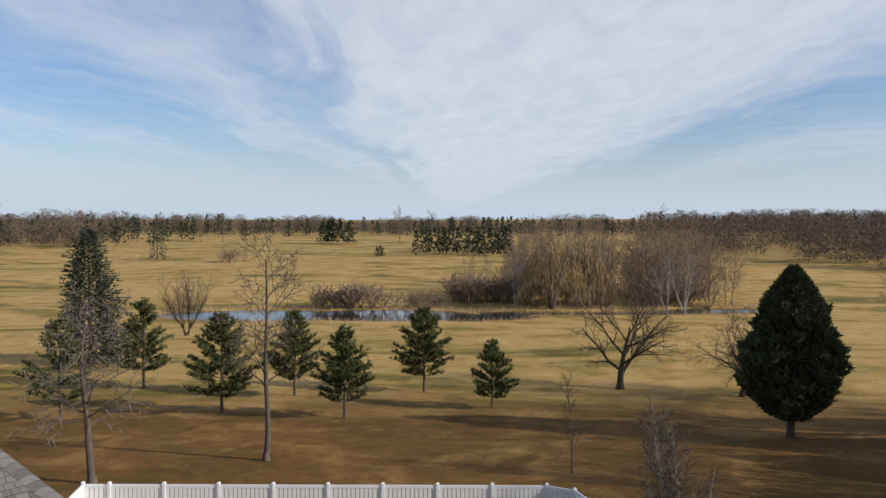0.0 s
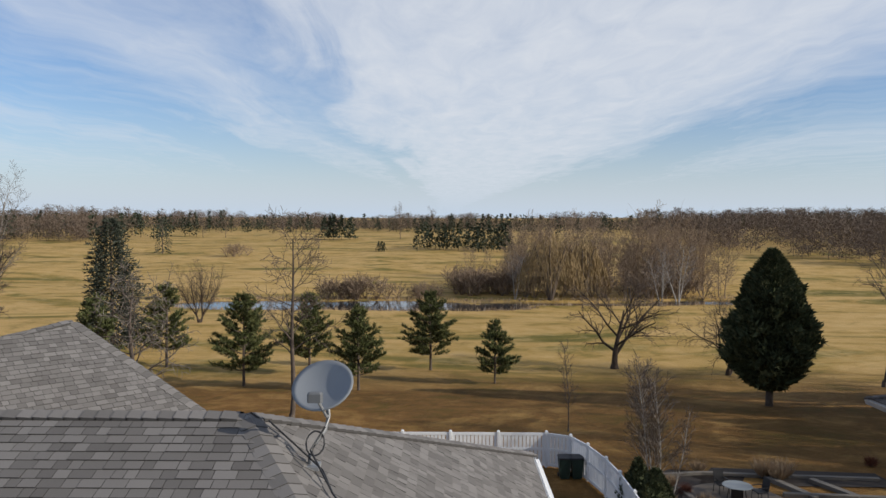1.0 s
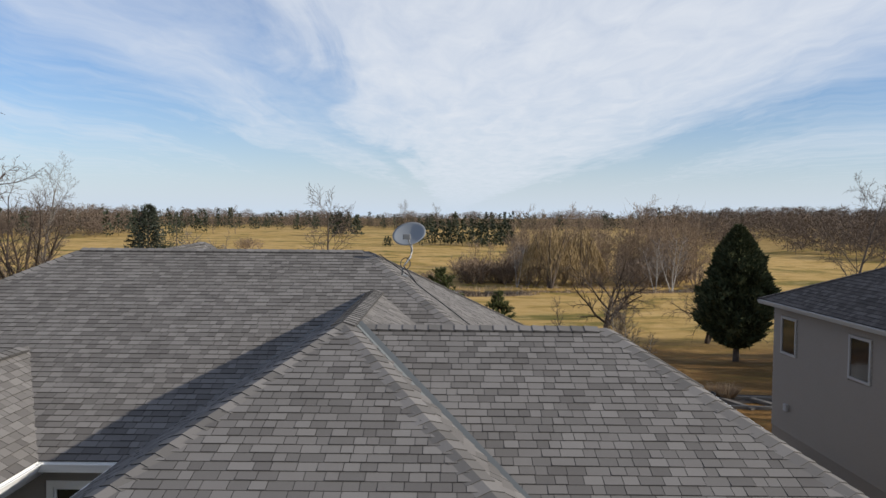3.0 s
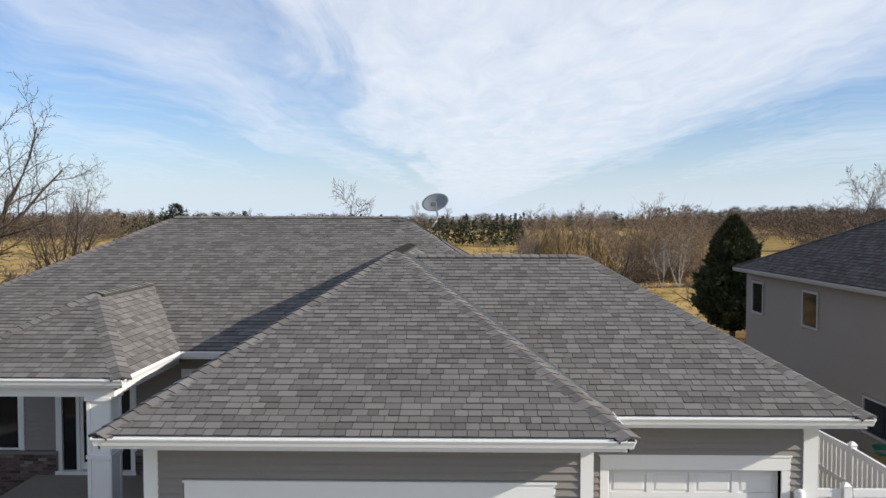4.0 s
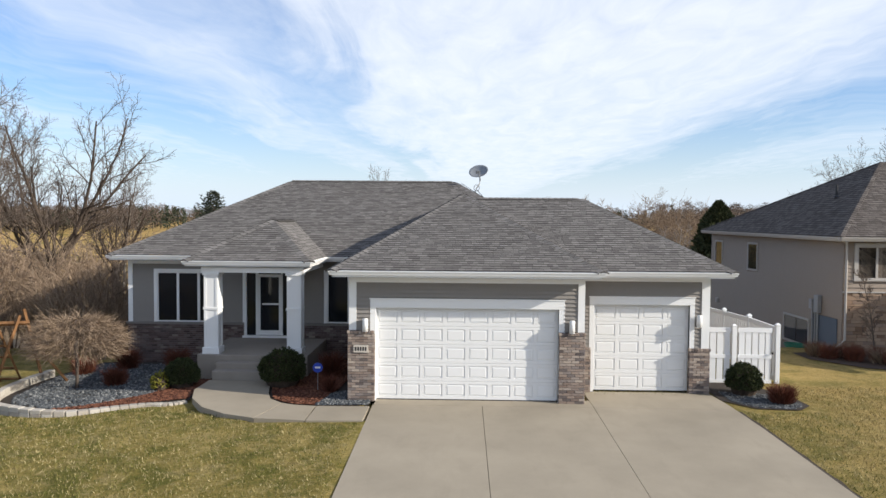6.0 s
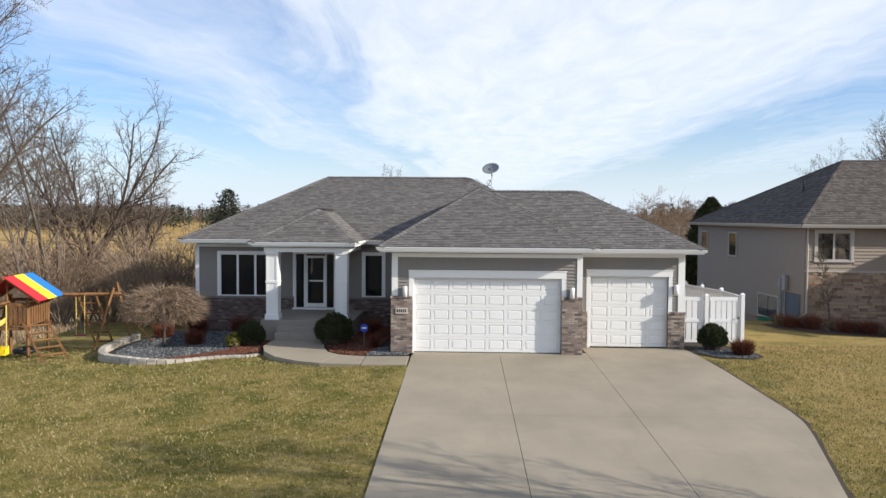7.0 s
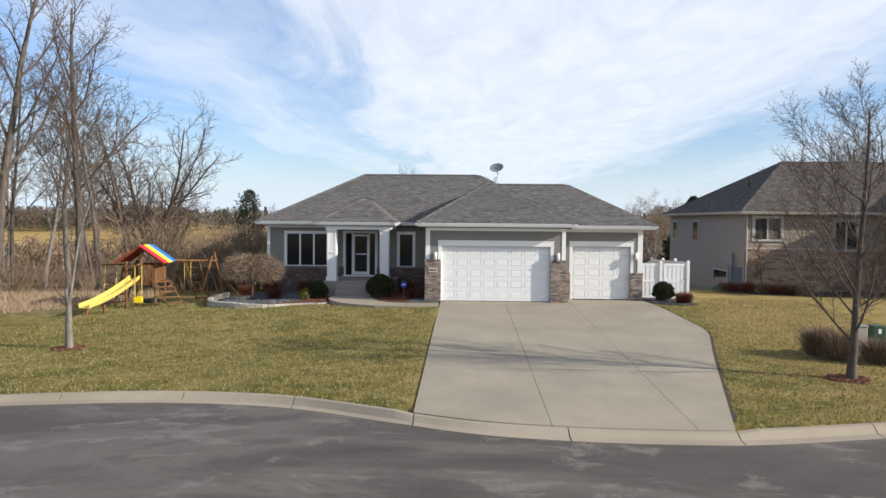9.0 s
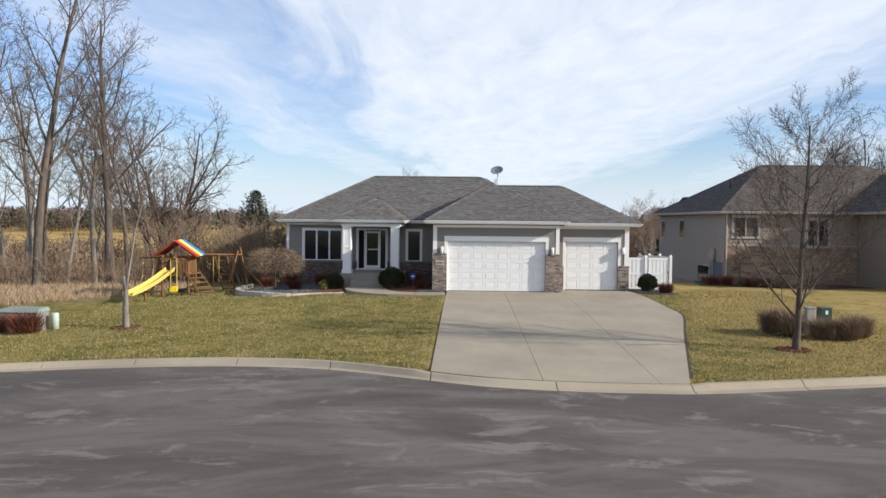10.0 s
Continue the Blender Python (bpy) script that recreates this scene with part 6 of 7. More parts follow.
patch("bed_soil", RIGHT_BED, M_SOIL, "dark planting bed between walk and garage", 0.05)
MULCH2 = [(-1.5, -0.53), (-1.2, 1.2), (-0.75, 6.0), (-2.3, 6.0), (-2.5, 3.1), (-3.15, 3.0), (-3.2, 1.9), (-3.0, 0.9), (-2.75, 0.2), (-2.35, -0.22), (-2.0, -0.42)]
patch("mulch_bed", MULCH2, M_MULCH, "red-brown bark mulch", 0.07)
pebbles("mulch", MULCH2, 0.045, 4200, M_CHIP, "loose red-brown bark chips", 0.075, 6, 0.4)
pebbles("gravel", [(-0.08, -0.58), (-0.08, -0.12), (-0.72, -0.1), (-0.75, 1.0), (-1.2, 1.0), (-1.5, -0.5)], 0.05, 1500, M_STONES, "blue-grey gravel beside the garage", 0.06, 7)

# block edging round the bed, higher where the lawn falls away
M_BLOCK = picked("limestone_block", [(0, (0.36, 0.32, 0.27)), (0.5, (0.45, 0.41, 0.35)), (1, (0.52, 0.48, 0.42))], "object", 0.9, 40.0, 0.5)
edging = thing("block_edging", "low curved wall of pale limestone blocks round the bed", "retaining wall")
EDGE = [(-11.0, 3.9), (-11.05, 2.6), (-10.9, 1.0), (-10.3, -0.35), (-9.1, -0.98), (-7.9, -1.05), (-7.0, -0.52), (-6.2, -0.13), (-5.6, -0.08), (-5.2, 0.22)]
ctrl = [V((x, y, 0)) for x, y in EDGE]
ctrl = [ctrl[0] * 2 - ctrl[1]] + ctrl + [ctrl[-1] * 2 - ctrl[-2]]
pts = []
for a, p, q, d in zip(ctrl, ctrl[1:], ctrl[2:], ctrl[3:]):
    pts += [0.5 * (2 * p + (q - a) * t + (2 * a - 5 * p + 4 * q - d) * t * t + (3 * p - a - 3 * q + d) * t**3) for t in (0, 0.25, 0.5, 0.75)]
pts.append(ctrl[-2])
run, dist = [], 0.0
for p, q in zip(pts, pts[1:]):
    n = max(1, round((q - p).length / 0.3))
    run += [(p.lerp(q, i / n), p.lerp(q, (i + 1) / n)) for i in range(n)]
for i, (p, q) in enumerate(run):
    high = float(np.interp(p.x, [-11, -9.5, -7.5, -5], [0.30, 0.26, 0.12, 0.07]))
    rows_ = 2 if high > 0.18 else 1
    mid = (p + q) / 2
    for r in range(rows_):
        ln = (q - p).length - 0.012
        h = high / rows_
        o = part("block", Build().box(-ln / 2, -0.11, 0, ln / 2, 0.11, h - 0.008, 0.012), M_BLOCK, edging)
        o.location = (mid.x, mid.y, gz(mid.x, mid.y) - 0.01 + r * h)
        o.rotation_euler = (0, 0, math.atan2(q.y - p.y, q.x - p.x))

BOXY = "clipped evergreen shrubs"
shrub(-2.95, 1.95, 1.35, 1.15, M_BOX, "dark green clipped round shrub beside the porch steps", 1, 2600, 0.075, group=BOXY)
shrub(-6.0, 2.0, 1.0, 0.9, M_BOX, "dark green clipped round shrub beside the walk", 2, 2400, 0.075, group=BOXY)
shrub(10.45, 1.35, 0.98, 0.92, M_BOX, "dark green clipped round shrub by the fence", 3, 2200, 0.07, group=BOXY)
shrub(-6.5, 1.6, 0.5, 0.6, M_GOLD, "small yellow-green variegated shrub", 4, 220, 0.08)
shrub(-8.2, 2.4, 1.1, 0.65, M_RED, "low red-brown barberry without leaves", 5, 1500, woody=True)
shrub(-10.1, 4.2, 1.2, 0.7, M_RED, "low red-brown barberry without leaves", 6, 1500, woody=True)
shrub(-1.7, 3.2, 1.0, 0.9, M_RED, "dark red twiggy shrub in the shaded bed", 7, 1200, woody=True)
shrub(-1.35, 0.9, 0.6, 0.7, M_RED, "thin red-brown twiggy shrub in the bed", 17, 500, woody=True)
shrub(-7.2, 4.8, 1.2, 0.85, M_RED, "dark red-brown twiggy shrub under the window", 8, 1400, woody=True)
shrub(-9.0, 5.0, 1.2, 0.85, M_RED, "dark red-brown twiggy shrub under the window", 9, 1400, woody=True)
shrub(11.1, 0.35, 1.25, 0.6, M_RED, "low red-brown clump beside the driveway", 10, 2000, woody=True)
pebbles("gravel", [(9.8, 0.4), (10.3, -0.2), (11.2, -0.3), (11.6, 0.1), (11.5, 0.7), (10.9, 1.4), (9.8, 1.6)], 0.035, 2600, M_STONES, "blue-grey gravel at the driveway edge", 0.03, 9)
patch("bed_soil", [(9.55, 0.55), (10.2, -0.3), (11.3, -0.4), (11.75, 0.1), (11.7, 0.95), (11.0, 2.9), (9.55, 2.9)], M_SOIL, "dark planting bed at the driveway edge", 0.025)

# grafted ornamental with a mop of brown twigs
mop = thing("ornamental_tree", "small grafted tree with a brown mop of bare twigs", "tree", (-9.2, 2.0, gz(-9.2, 2.0)))
part("trunk", Build().tube([(0, 0, -0.1), (0.02, 0, 0.7), (0, 0, 1.5)], [0.06, 0.045, 0.05], 8), M_BARK, mop, smooth=True)
g = Build()
rng = random.Random(15)
for i in range(5200):
    a, u = rng.random() * 6.28, rng.uniform(-0.55, 0.9)
    s = math.sqrt(1 - u * u) * rng.random() ** 0.4
    p = Vector((1.45 * s * math.cos(a), 1.3 * s * math.sin(a), 1.5 + 0.8 * u))
    d = Vector((math.cos(a) + rng.gauss(0, 0.4), math.sin(a) + rng.gauss(0, 0.4), rng.gauss(-0.1, 0.6))).normalized()
    blade(g, p, d, rng.uniform(0.2, 0.5), 0.008, rng)
part("crown", g, M_BRUSH, mop)

for i in range(14):
    shrub(15.7 - 0.15 * (i % 3) + i * 0.25, 8.3 - i * 0.28 + 0.6 * (i % 2), 1.3, 0.65, M_RED if i % 3 else M_BRUSH, "low red-brown shrub in the neighbour's bed", 100 + i, 600, woody=True, group="shrubs in the neighbour's bed")
bare_tree(bare_mesh(SLENDER, 3.6, 0.04, 71), 17.4, 7.4, "small bare ornamental tree before the stone front", M_BARK)
patch("mulch_bed", [(15.2, 9.2), (15.1, 7.6), (16.2, 5.6), (18.4, 4.6), (21.5, 4.6), (24.4, 5.4), (24.4, 8.9), (17.1, 8.9), (16.8, 9.6)], plain("dark_brown_mulch", (0.055, 0.034, 0.024), 0.95, bump=0.8, grain=30), "dark brown mulch bed before the neighbour's house", 0.03)
# coiled green hose by the basement window
hose = Build()
for r in range(4):
    hose.tube([(16.3 + (0.35 + 0.02 * r) * math.cos(t), 11.4 + (0.5 + 0.03 * r) * math.sin(t), gz(16.3, 11.4) + 0.05 + 0.035 * r) for t in np.linspace(0, 6.28, 20)], 0.02, 5)
tagged(part("garden_hose", hose, plain("green_rubber", (0.02, 0.16, 0.10), 0.5), None, "coiled green garden hose on the ground"), category="hose")

# ---- white vinyl fence ----


def picket_section(p, q, parent, name="section", h=1.8, gap=0.035):
    """Rails and pickets between two posts; p and q on the ground."""
    d = (q - p)
    ln = Vector((d.x, d.y, 0)).length
    u = Vector((d.x, d.y, 0)) / ln
    n = Vector((-u.y, u.x, 0))
    slope = d.z / ln

    def bar(b, s0, s1, z0, z1, t):
        low = [p + u * s0 - n * t + V((0, 0, slope * s0)), p + u * s1 - n * t + V((0, 0, slope * s1)), p + u * s1 + n * t + V((0, 0, slope * s1)), p + u * s0 + n * t + V((0, 0, slope * s0))]
        b.hexa([v + V((0, 0, z0)) for v in low], [v + V((0, 0, z1)) for v in low])

    rails = Build()
    bar(rails, 0.05, ln - 0.05, h - 0.2, h - 0.06, 0.03)
    sec = part(name, rails, M_VINYL, parent)
    for z0, z1 in ((0.06, 0.2), (0.86, 0.98)):
        rails = Build()
        bar(rails, 0.05, ln - 0.05, z0, z1, 0.03)
        part("rail", rails, M_VINYL, sec)
    count = max(1, int((ln - 0.12) / (0.15 + gap)))
    st = (ln - 0.12) / count
    for i in range(count):
        s0 = 0.06 + i * st + gap / 2
        one = Build()
        bar(one, s0, s0 + st - gap, 0.12, h - 0.1, 0.014)
        part("picket", one, M_VINYL, sec)


def fence_post(x, y, z, parent, h=1.86):
    o = part("post", Build().box(-0.065, -0.065, -0.1, 0.065, 0.065, h - 0.06, 0.006), M_VINYL, parent)
    o.location = (x, y, z)
    c = part("post_cap", Build().hexa([(-0.08, -0.08, h - 0.06), (0.08, -0.08, h - 0.06), (0.08, 0.08, h - 0.06), (-0.08, 0.08, h - 0.06)], [(-0.03, -0.03, h), (0.03, -0.03, h), (0.03, 0.03, h), (-0.03, 0.03, h)]), M_VINYL, o)
    return o


fence = thing("vinyl_fence", "long white vinyl picket fence round the back yard", "fence")
LINE = [(12.05, 3.0)] + [(12.1, 3.0 + 2.43 * i) for i in range(1, 14)] + [(11.95, 36.6), (11.55, 38.8), (11.0, 40.4), (9.87, 41.0)] + [(9.87 - 2.43 * i, 41.0) for i in range(1, 9)] + [(-10.75, 41.0), (-10.4, 38.6), (-10.1, 36.2), (-9.9, 33.8), (-9.8, 31.4)]
spots = [V((x, y, gz(x, y))) for x, y in LINE]
for i, p in enumerate(spots):
    fence_post(p.x, p.y, p.z, fence)
    if i + 1 < len(spots):
        picket_section(p, spots[i + 1], fence)
gate = thing("fence_gate", "white vinyl gate and panel beside the garage", "gate")
gp = [V((x, 3.0, -0.22)) for x in (9.5, 10.75, 12.0)]
fence_post(10.72, 2.98, -0.22, gate, 1.92)
picket_section(gp[0], gp[1] - V((0.06, 0, 0)), gate, "panel", 1.86)
picket_section(gp[1] + V((0.06, 0, 0)), gp[2] - V((0.06, 0, 0)), gate, "gate_leaf", 1.86)
part("latch", Build().box(11.86, 2.9, 0.78, 11.9, 2.95, 0.84), M_BLACK, gate)
inner = thing("short_fence", "short white vinyl panel beside the back of the house", "fence")
for x in (7.3, 9.73):
    fence_post(x, 30.0, gz(x, 30), inner)
picket_section(V((7.3, 30, gz(7.3, 30))), V((9.73, 30, gz(9.73, 30))), inner)

# bins and evergreens inside the fence corner
for i, x in enumerate((10.5, 11.1)):
    bz = gz(x, 39.2)
    t = thing("wheeled_bin", "dark green wheeled bin standing inside the fence", "bin", (x, 39.2, bz), "wheeled bins")
    part("body", Build().hexa([(-0.22, -0.24, 0.05), (0.22, -0.24, 0.05), (0.22, 0.24, 0.05), (-0.22, 0.24, 0.05)], [(-0.28, -0.33, 1.0), (0.28, -0.33, 1.0), (0.28, 0.33, 1.0), (-0.28, 0.33, 1.0)]), plain("green_plastic", (0.02, 0.04, 0.03), 0.5), t)
    part("lid", Build().box(-0.3, -0.36, 1.0, 0.3, 0.36, 1.08, 0.02), M_BLACK, t)
    for sx in (-0.25, 0.25):
        part("wheel", Build().tube([(sx - 0.03, 0.25, 0.1), (sx + 0.03, 0.25, 0.1)], 0.1, 12), M_BLACK, t)
for i, (x, y, h) in enumerate(((12.75, 34.2, 2.5), (13.3, 33.2, 2.3), (12.9, 32.4, 2.6))):
    evergreen(dense_mesh(h, 1.3, 50 + i, 0.02, 900, 0.16, 0.3), x, y, "dark upright arborvitae beside the fence", M_CEDAR, "arborvitae", group="arborvitae by the fence")
evergreen(dense_mesh(2.2, 2.6, 57, 0.02, 1400, 0.16, 0.4), 15.2, 20.5, "dark round evergreen beside the neighbour's wall", M_CEDAR, "arborvitae")

# ---- patio behind the neighbour's house ----
cx, cy = 17.6, 36.0
zc = gz(cx, cy)
patio = Build().lathe(cx, cy, [(2.3, zc - 0.1), (2.3, zc + 0.04), (2.24, zc + 0.05)], 32)
structure("patio", patio, material("weathered_patio", _concrete((0.15, 0.125, 0.10)), 0.9, 0, 0.2), "round grey concrete patio")
table = thing("patio_table", "round glass-topped patio table", "table", (cx, cy, zc + 0.05))
part("tabletop", Build().lathe(0, 0, [(0.62, 0.70), (0.64, 0.715), (0.62, 0.73)], 24), plain("frosted_table_glass", (0.2, 0.22, 0.22), 0.15), table)
for i in range(4):
    a = 0.78 + i * 1.57
    part("leg", Build().tube([(0.45 * math.cos(a), 0.45 * math.sin(a), 0.0), (0.35 * math.cos(a), 0.35 * math.sin(a), 0.7)], 0.02, 6), M_BLACK, table)


def patio_chair():
    t = thing("patio_chair", "black metal patio chair with a high back", "chair", (0, 0, 0), "chairs round the patio table")
    part("seat", Build().box(-0.25, -0.25, 0.40, 0.25, 0.25, 0.44, 0.01), M_BLACK, t)
    part("backrest", Build().hexa([(-0.25, 0.22, 0.44), (0.25, 0.22, 0.44), (0.25, 0.26, 0.44), (-0.25, 0.26, 0.44)], [(-0.24, 0.32, 1.0), (0.24, 0.32, 1.0), (0.24, 0.36, 1.0), (-0.24, 0.36, 1.0)]), M_BLACK, t)
    for sx in (-0.23, 0.23):
        for sy in (-0.23, 0.23):
            part("leg", Build().tube([(sx * 1.1, sy * 1.1, 0), (sx, sy, 0.41)], 0.016, 6), M_BLACK, t)
        part("armrest", Build().box(sx - 0.025, -0.24, 0.62, sx + 0.025, 0.26, 0.65), M_BLACK, t)
    return t


first = patio_chair()
first.matrix_basis = pose(cx - 0.4, cy - 1.0, zc + 0.05, 0, 0, 160)
for dx, dy, a in ((-0.3, 1.05, 10), (1.05, 0.1, -80)):
    copy_thing(first, pose(cx + dx, cy + dy, zc + 0.05, 0, 0, a))
M_KERBSTONE = plain("grey_edging_stone", (0.16, 0.142, 0.12), 0.9, bump=0.4)
for i, (x0, y0, x1, y1, w) in enumerate(((15.0, 39.4, 17.3, 39.8, 0.22), (17.3, 39.8, 20.6, 39.4, 0.22), (20.6, 39.4, 25.6, 39.0, 0.22), (15.5, 37.4, 16.1, 33.4, 0.3), (20.3, 39.0, 21.3, 36.4, 0.35), (22.2, 38.8, 23.3, 36.4, 0.35), (20.0, 36.8, 25.1, 36.3, 0.25))):
    d = V((x1 - x0, y1 - y0, 0))
    o = part("garden_edging", Build().box(-d.length / 2, -w / 2, -0.2, d.length / 2, w / 2, 0.18, 0.02), M_KERBSTONE, None, "low grey stone edging round the garden beds")
    tagged(o, category="edging", group="garden edging")
    o.location = ((x0 + x1) / 2, (y0 + y1) / 2, gz((x0 + x1) / 2, (y0 + y1) / 2))
    o.rotation_euler = (0, 0, math.atan2(d.y, d.x))
patch("garden_bed", [(13.3, 34.6), (16.6, 34.3), (16.8, 38.6), (18.2, 40.9), (26.0, 40.1), (26.0, 38.0), (21.0, 38.1), (19.5, 39.8), (17.0, 39.0), (16.0, 40.6), (14.0, 39.0)], M_SOIL, "dark garden bed behind the neighbour's house", 0.04)


def grass_clump(x, y, h, seed, label="dry tan ornamental grass clump", n=350):
    rng = random.Random(seed)
    t = thing("ornamental_grass", label, "grass", (x, y, gz(x, y)), "ornamental grasses")
    b = Build()
    for i in range(n):
        a = rng.random() * 6.28
        d = Vector((math.cos(a) * rng.uniform(0, 0.9), math.sin(a) * rng.uniform(0, 0.9), 1)).normalized()
        blade(b, Vector((0.12 * math.cos(a), 0.12 * math.sin(a), -0.02)), d, h * rng.uniform(0.6, 1.1), 0.015, rng)
    part("blades", b, M_REED, t)


for i, (x, y) in enumerate(((20.7, 38.9), (21.2, 39.4), (20.2, 39.5), (15.2, 38.0), (16.0, 35.4), (14.4, 35.6), (17.3, 40.2))):
    grass_clump(x, y, 1.1 if i < 3 else 0.7, 200 + i)
for i, (x, y) in enumerate(((17.6, 34.9), (18.6, 34.5), (15.6, 36.9), (26.6, 41.5))):
    shrub(x, y, 1.2, 0.6, M_RED, "low red-brown shrub by the patio", 220 + i, 600, woody=True, group="shrubs by the patio")

# ---- satellite dish and roof fittings ----
dish = thing("satellite_dish", "grey oval satellite dish on a bent mast", "dish", (2.9, 13.1, 5.97))
b = Build()
rings, seg = 7, 28
for side in (0, 1):
    for r in range(rings + 1):
        q = r / rings
        for j in range(seg):
            t = 2 * math.pi * j / seg
            b.v.append((0.44 * q * math.cos(t), 0.38 * q * math.sin(t), 0.09 * q * q - 0.012 * side))
n = (rings + 1) * seg
for side in (0, 1):
    for r in range(rings):
        for j in range(seg):
            f = (side * n + r * seg + j, side * n + r * seg + (j + 1) % seg, side * n + (r + 1) * seg + (j + 1) % seg, side * n + (r + 1) * seg + j)
            b.f.append(f if side == 0 else f[::-1])
for j in range(seg):
    b.f.append((rings * seg + j, rings * seg + (j + 1) % seg, n + rings * seg + (j + 1) % seg, n + rings * seg + j))
dd = part("reflector", b, M_STEEL, dish, smooth=True)
dd.matrix_basis = Matrix.Translation((0.18, 0.14, 0.92)) @ Vector((-0.26, -0.70, 0.66)).to_track_quat("Z", "Y").to_matrix().to_4x4()
part("mast", Build().tube([(0, 0, -0.12), (0.01, 0, 0.08), (0.09, 0.02, 0.24), (0.2, 0.08, 0.38), (0.23, 0.12, 0.55), (0.2, 0.17, 0.88)], 0.028, 8), M_METAL, dish, smooth=True)
part("feed_arm", Build().tube([(0.23, 0.12, 0.55), (0.24, -0.08, 0.60), (0.15, -0.26, 0.86)], 0.02, 6), M_METAL, dish)
part("feed_horn", Build().box(0.03, -0.34, 0.84, 0.22, -0.24, 0.97, 0.02), plain("grey_plastic", (0.13, 0.135, 0.14), 0.5), dish)
part("foot_plate", Build().box(-0.1, -0.14, -0.1, 0.14, 0.1, -0.05), M_METAL, dish)


def right_slope(x):
    return 3.45 + (6.75 - x) / (6.75 - 2.04) * 3.08


cable = Build()
cable.tube([(2.98 + 0.12 * math.sin(t), 13.08 + 0.08 * math.cos(t), 6.2 + 0.14 * math.cos(t * 1.0)) for t in np.linspace(0, 6.28, 16)], 0.012, 5)
cable.tube([(3.1, 13.15, 6.4), (2.94, 12.95, 6.15), (3.3, 12.5, right_slope(3.3) + 0.035)] + [(x, 12.5 - (x - 3.3) * 0.9 + 0.04 * math.sin(x * 5), right_slope(x) + 0.035) for x in np.linspace(3.5, 6.7, 14)], 0.014, 5)
cable.tube([(3.3, 12.5, right_slope(3.3) + 0.035)] + [(x, 12.9 + (3.2 - x) * 0.55, right_slope(x) + 0.05) for x in np.linspace(3.1, 2.3, 5)], 0.012, 5)
tagged(part("roof_cable", cable, M_BLACK, None, "black cable running down the shingles from the dish"), category="cable")
for x, y, h in ((5.4, 13.9, 0.1),):
    z = right_slope(x)
    t = thing("roof_vent", "low black box vent on the shingles", "vent", (x, y, z))
    part("hood", Build().hexa([(-0.16, -0.16, -0.06), (0.16, -0.16, -0.16), (0.16, 0.16, -0.16), (-0.16, 0.16, -0.06)], [(-0.13, -0.13, 0.14), (0.13, -0.13, 0.10), (0.13, 0.13, 0.10), (-0.13, 0.13, 0.14)]), M_BLACK, t)
    part("flange", Build().hexa([(-0.18, -0.18, 0.10), (0.18, -0.18, -0.14), (0.18, 0.18, -0.14), (-0.18, 0.18, 0.10)], [(-0.18, -0.18, 0.145), (0.18, -0.18, -0.09), (0.18, 0.18, -0.09), (-0.18, 0.18, 0.145)]), M_BLACK, t)
z = right_slope(6.0)
tagged(part("vent_pipe", Build().lathe(6.0, 10.8, [(0.10, z - 0.1), (0.06, z + 0.06), (0.05, z + 0.38), (0.05, z + 0.39)], 12), M_BLACK, None, "black plumbing vent pipe through the roof"), category="pipe")

# ---- wooden play set ----
M_CEDARWOOD = barky("brown_stained_cedar", (0.10, 0.05, 0.024), (0.26, 0.135, 0.06), 5.0)
M_SLIDE = plain("yellow_plastic", (0.66, 0.50, 0.12), 0.4)
M_C_RED, M_C_YEL, M_C_BLUE = plain("red_canvas", (0.55, 0.02, 0.03), 0.8), plain("yellow_canvas", (0.85, 0.70, 0.03), 0.8), plain("blue_canvas", (0.01, 0.17, 0.52), 0.8)
px0, py0 = -13.9, 0.4
play = thing("play_set", "wooden play set with striped canopy, yellow slide and ladders", "playground", (px0, py0, gz(px0, py0)))
play.rotation_euler = (0, 0, radians(8))


def post(name, pts, r=0.045, mat=None, n=4, parent=None):
    return part(name, Build().tube(pts, r, n), mat or M_CEDARWOOD, parent or play)


for x in (-0.65, 0.65):
    for y in (-0.2, 1.5):
        post("post", [(x, y, -0.1), (x, y, 2.1)], 0.06)
for i in range(9):
    part("deck_board", Build().box(-0.7, -0.25 + i * 0.2, 1.16, 0.7, -0.07 + i * 0.2, 1.2), M_CEDARWOOD, play)
for z in (1.12, 1.95):
    for y in (-0.2, 1.5):
        part("beam", Build().box(-0.75, y - 0.05, z - 0.1, 0.75, y + 0.05, z), M_CEDARWOOD, play)
for i in range(8):
    part("slat", Build().box(0.62, -0.1 + i * 0.2, 1.2, 0.66, 0.0 + i * 0.2, 1.95), M_CEDARWOOD, play)
for i in range(4):
    part("slat", Build().box(0.05 + i * 0.16, -0.24, 1.2, 0.15 + i * 0.16, -0.2, 1.85), M_CEDARWOOD, play)
# canopy of striped canvas, plain red on the far side
for i, m in enumerate((M_C_RED, M_C_YEL, M_C_BLUE)):
    y0, y1 = -0.45 + i * 0.76, -0.45 + (i + 1) * 0.76
    part("canopy_stripe", Build().hexa([(0, y0, 2.84), (1.12, y0, 2.02), (1.12, y1, 2.02), (0, y1, 2.84)], [(0, y0, 2.86), (1.14, y0, 2.04), (1.14, y1, 2.04), (0, y1, 2.86)]), m, play)
part("canopy_side", Build().hexa([(-1.12, -0.45, 2.02), (0, -0.45, 2.84), (0, 1.83, 2.84), (-1.12, 1.83, 2.02)], [(-1.14, -0.45, 2.04), (0, -0.45, 2.86), (0, 1.83, 2.86), (-1.14, 1.83, 2.04)]), M_C_RED, play)
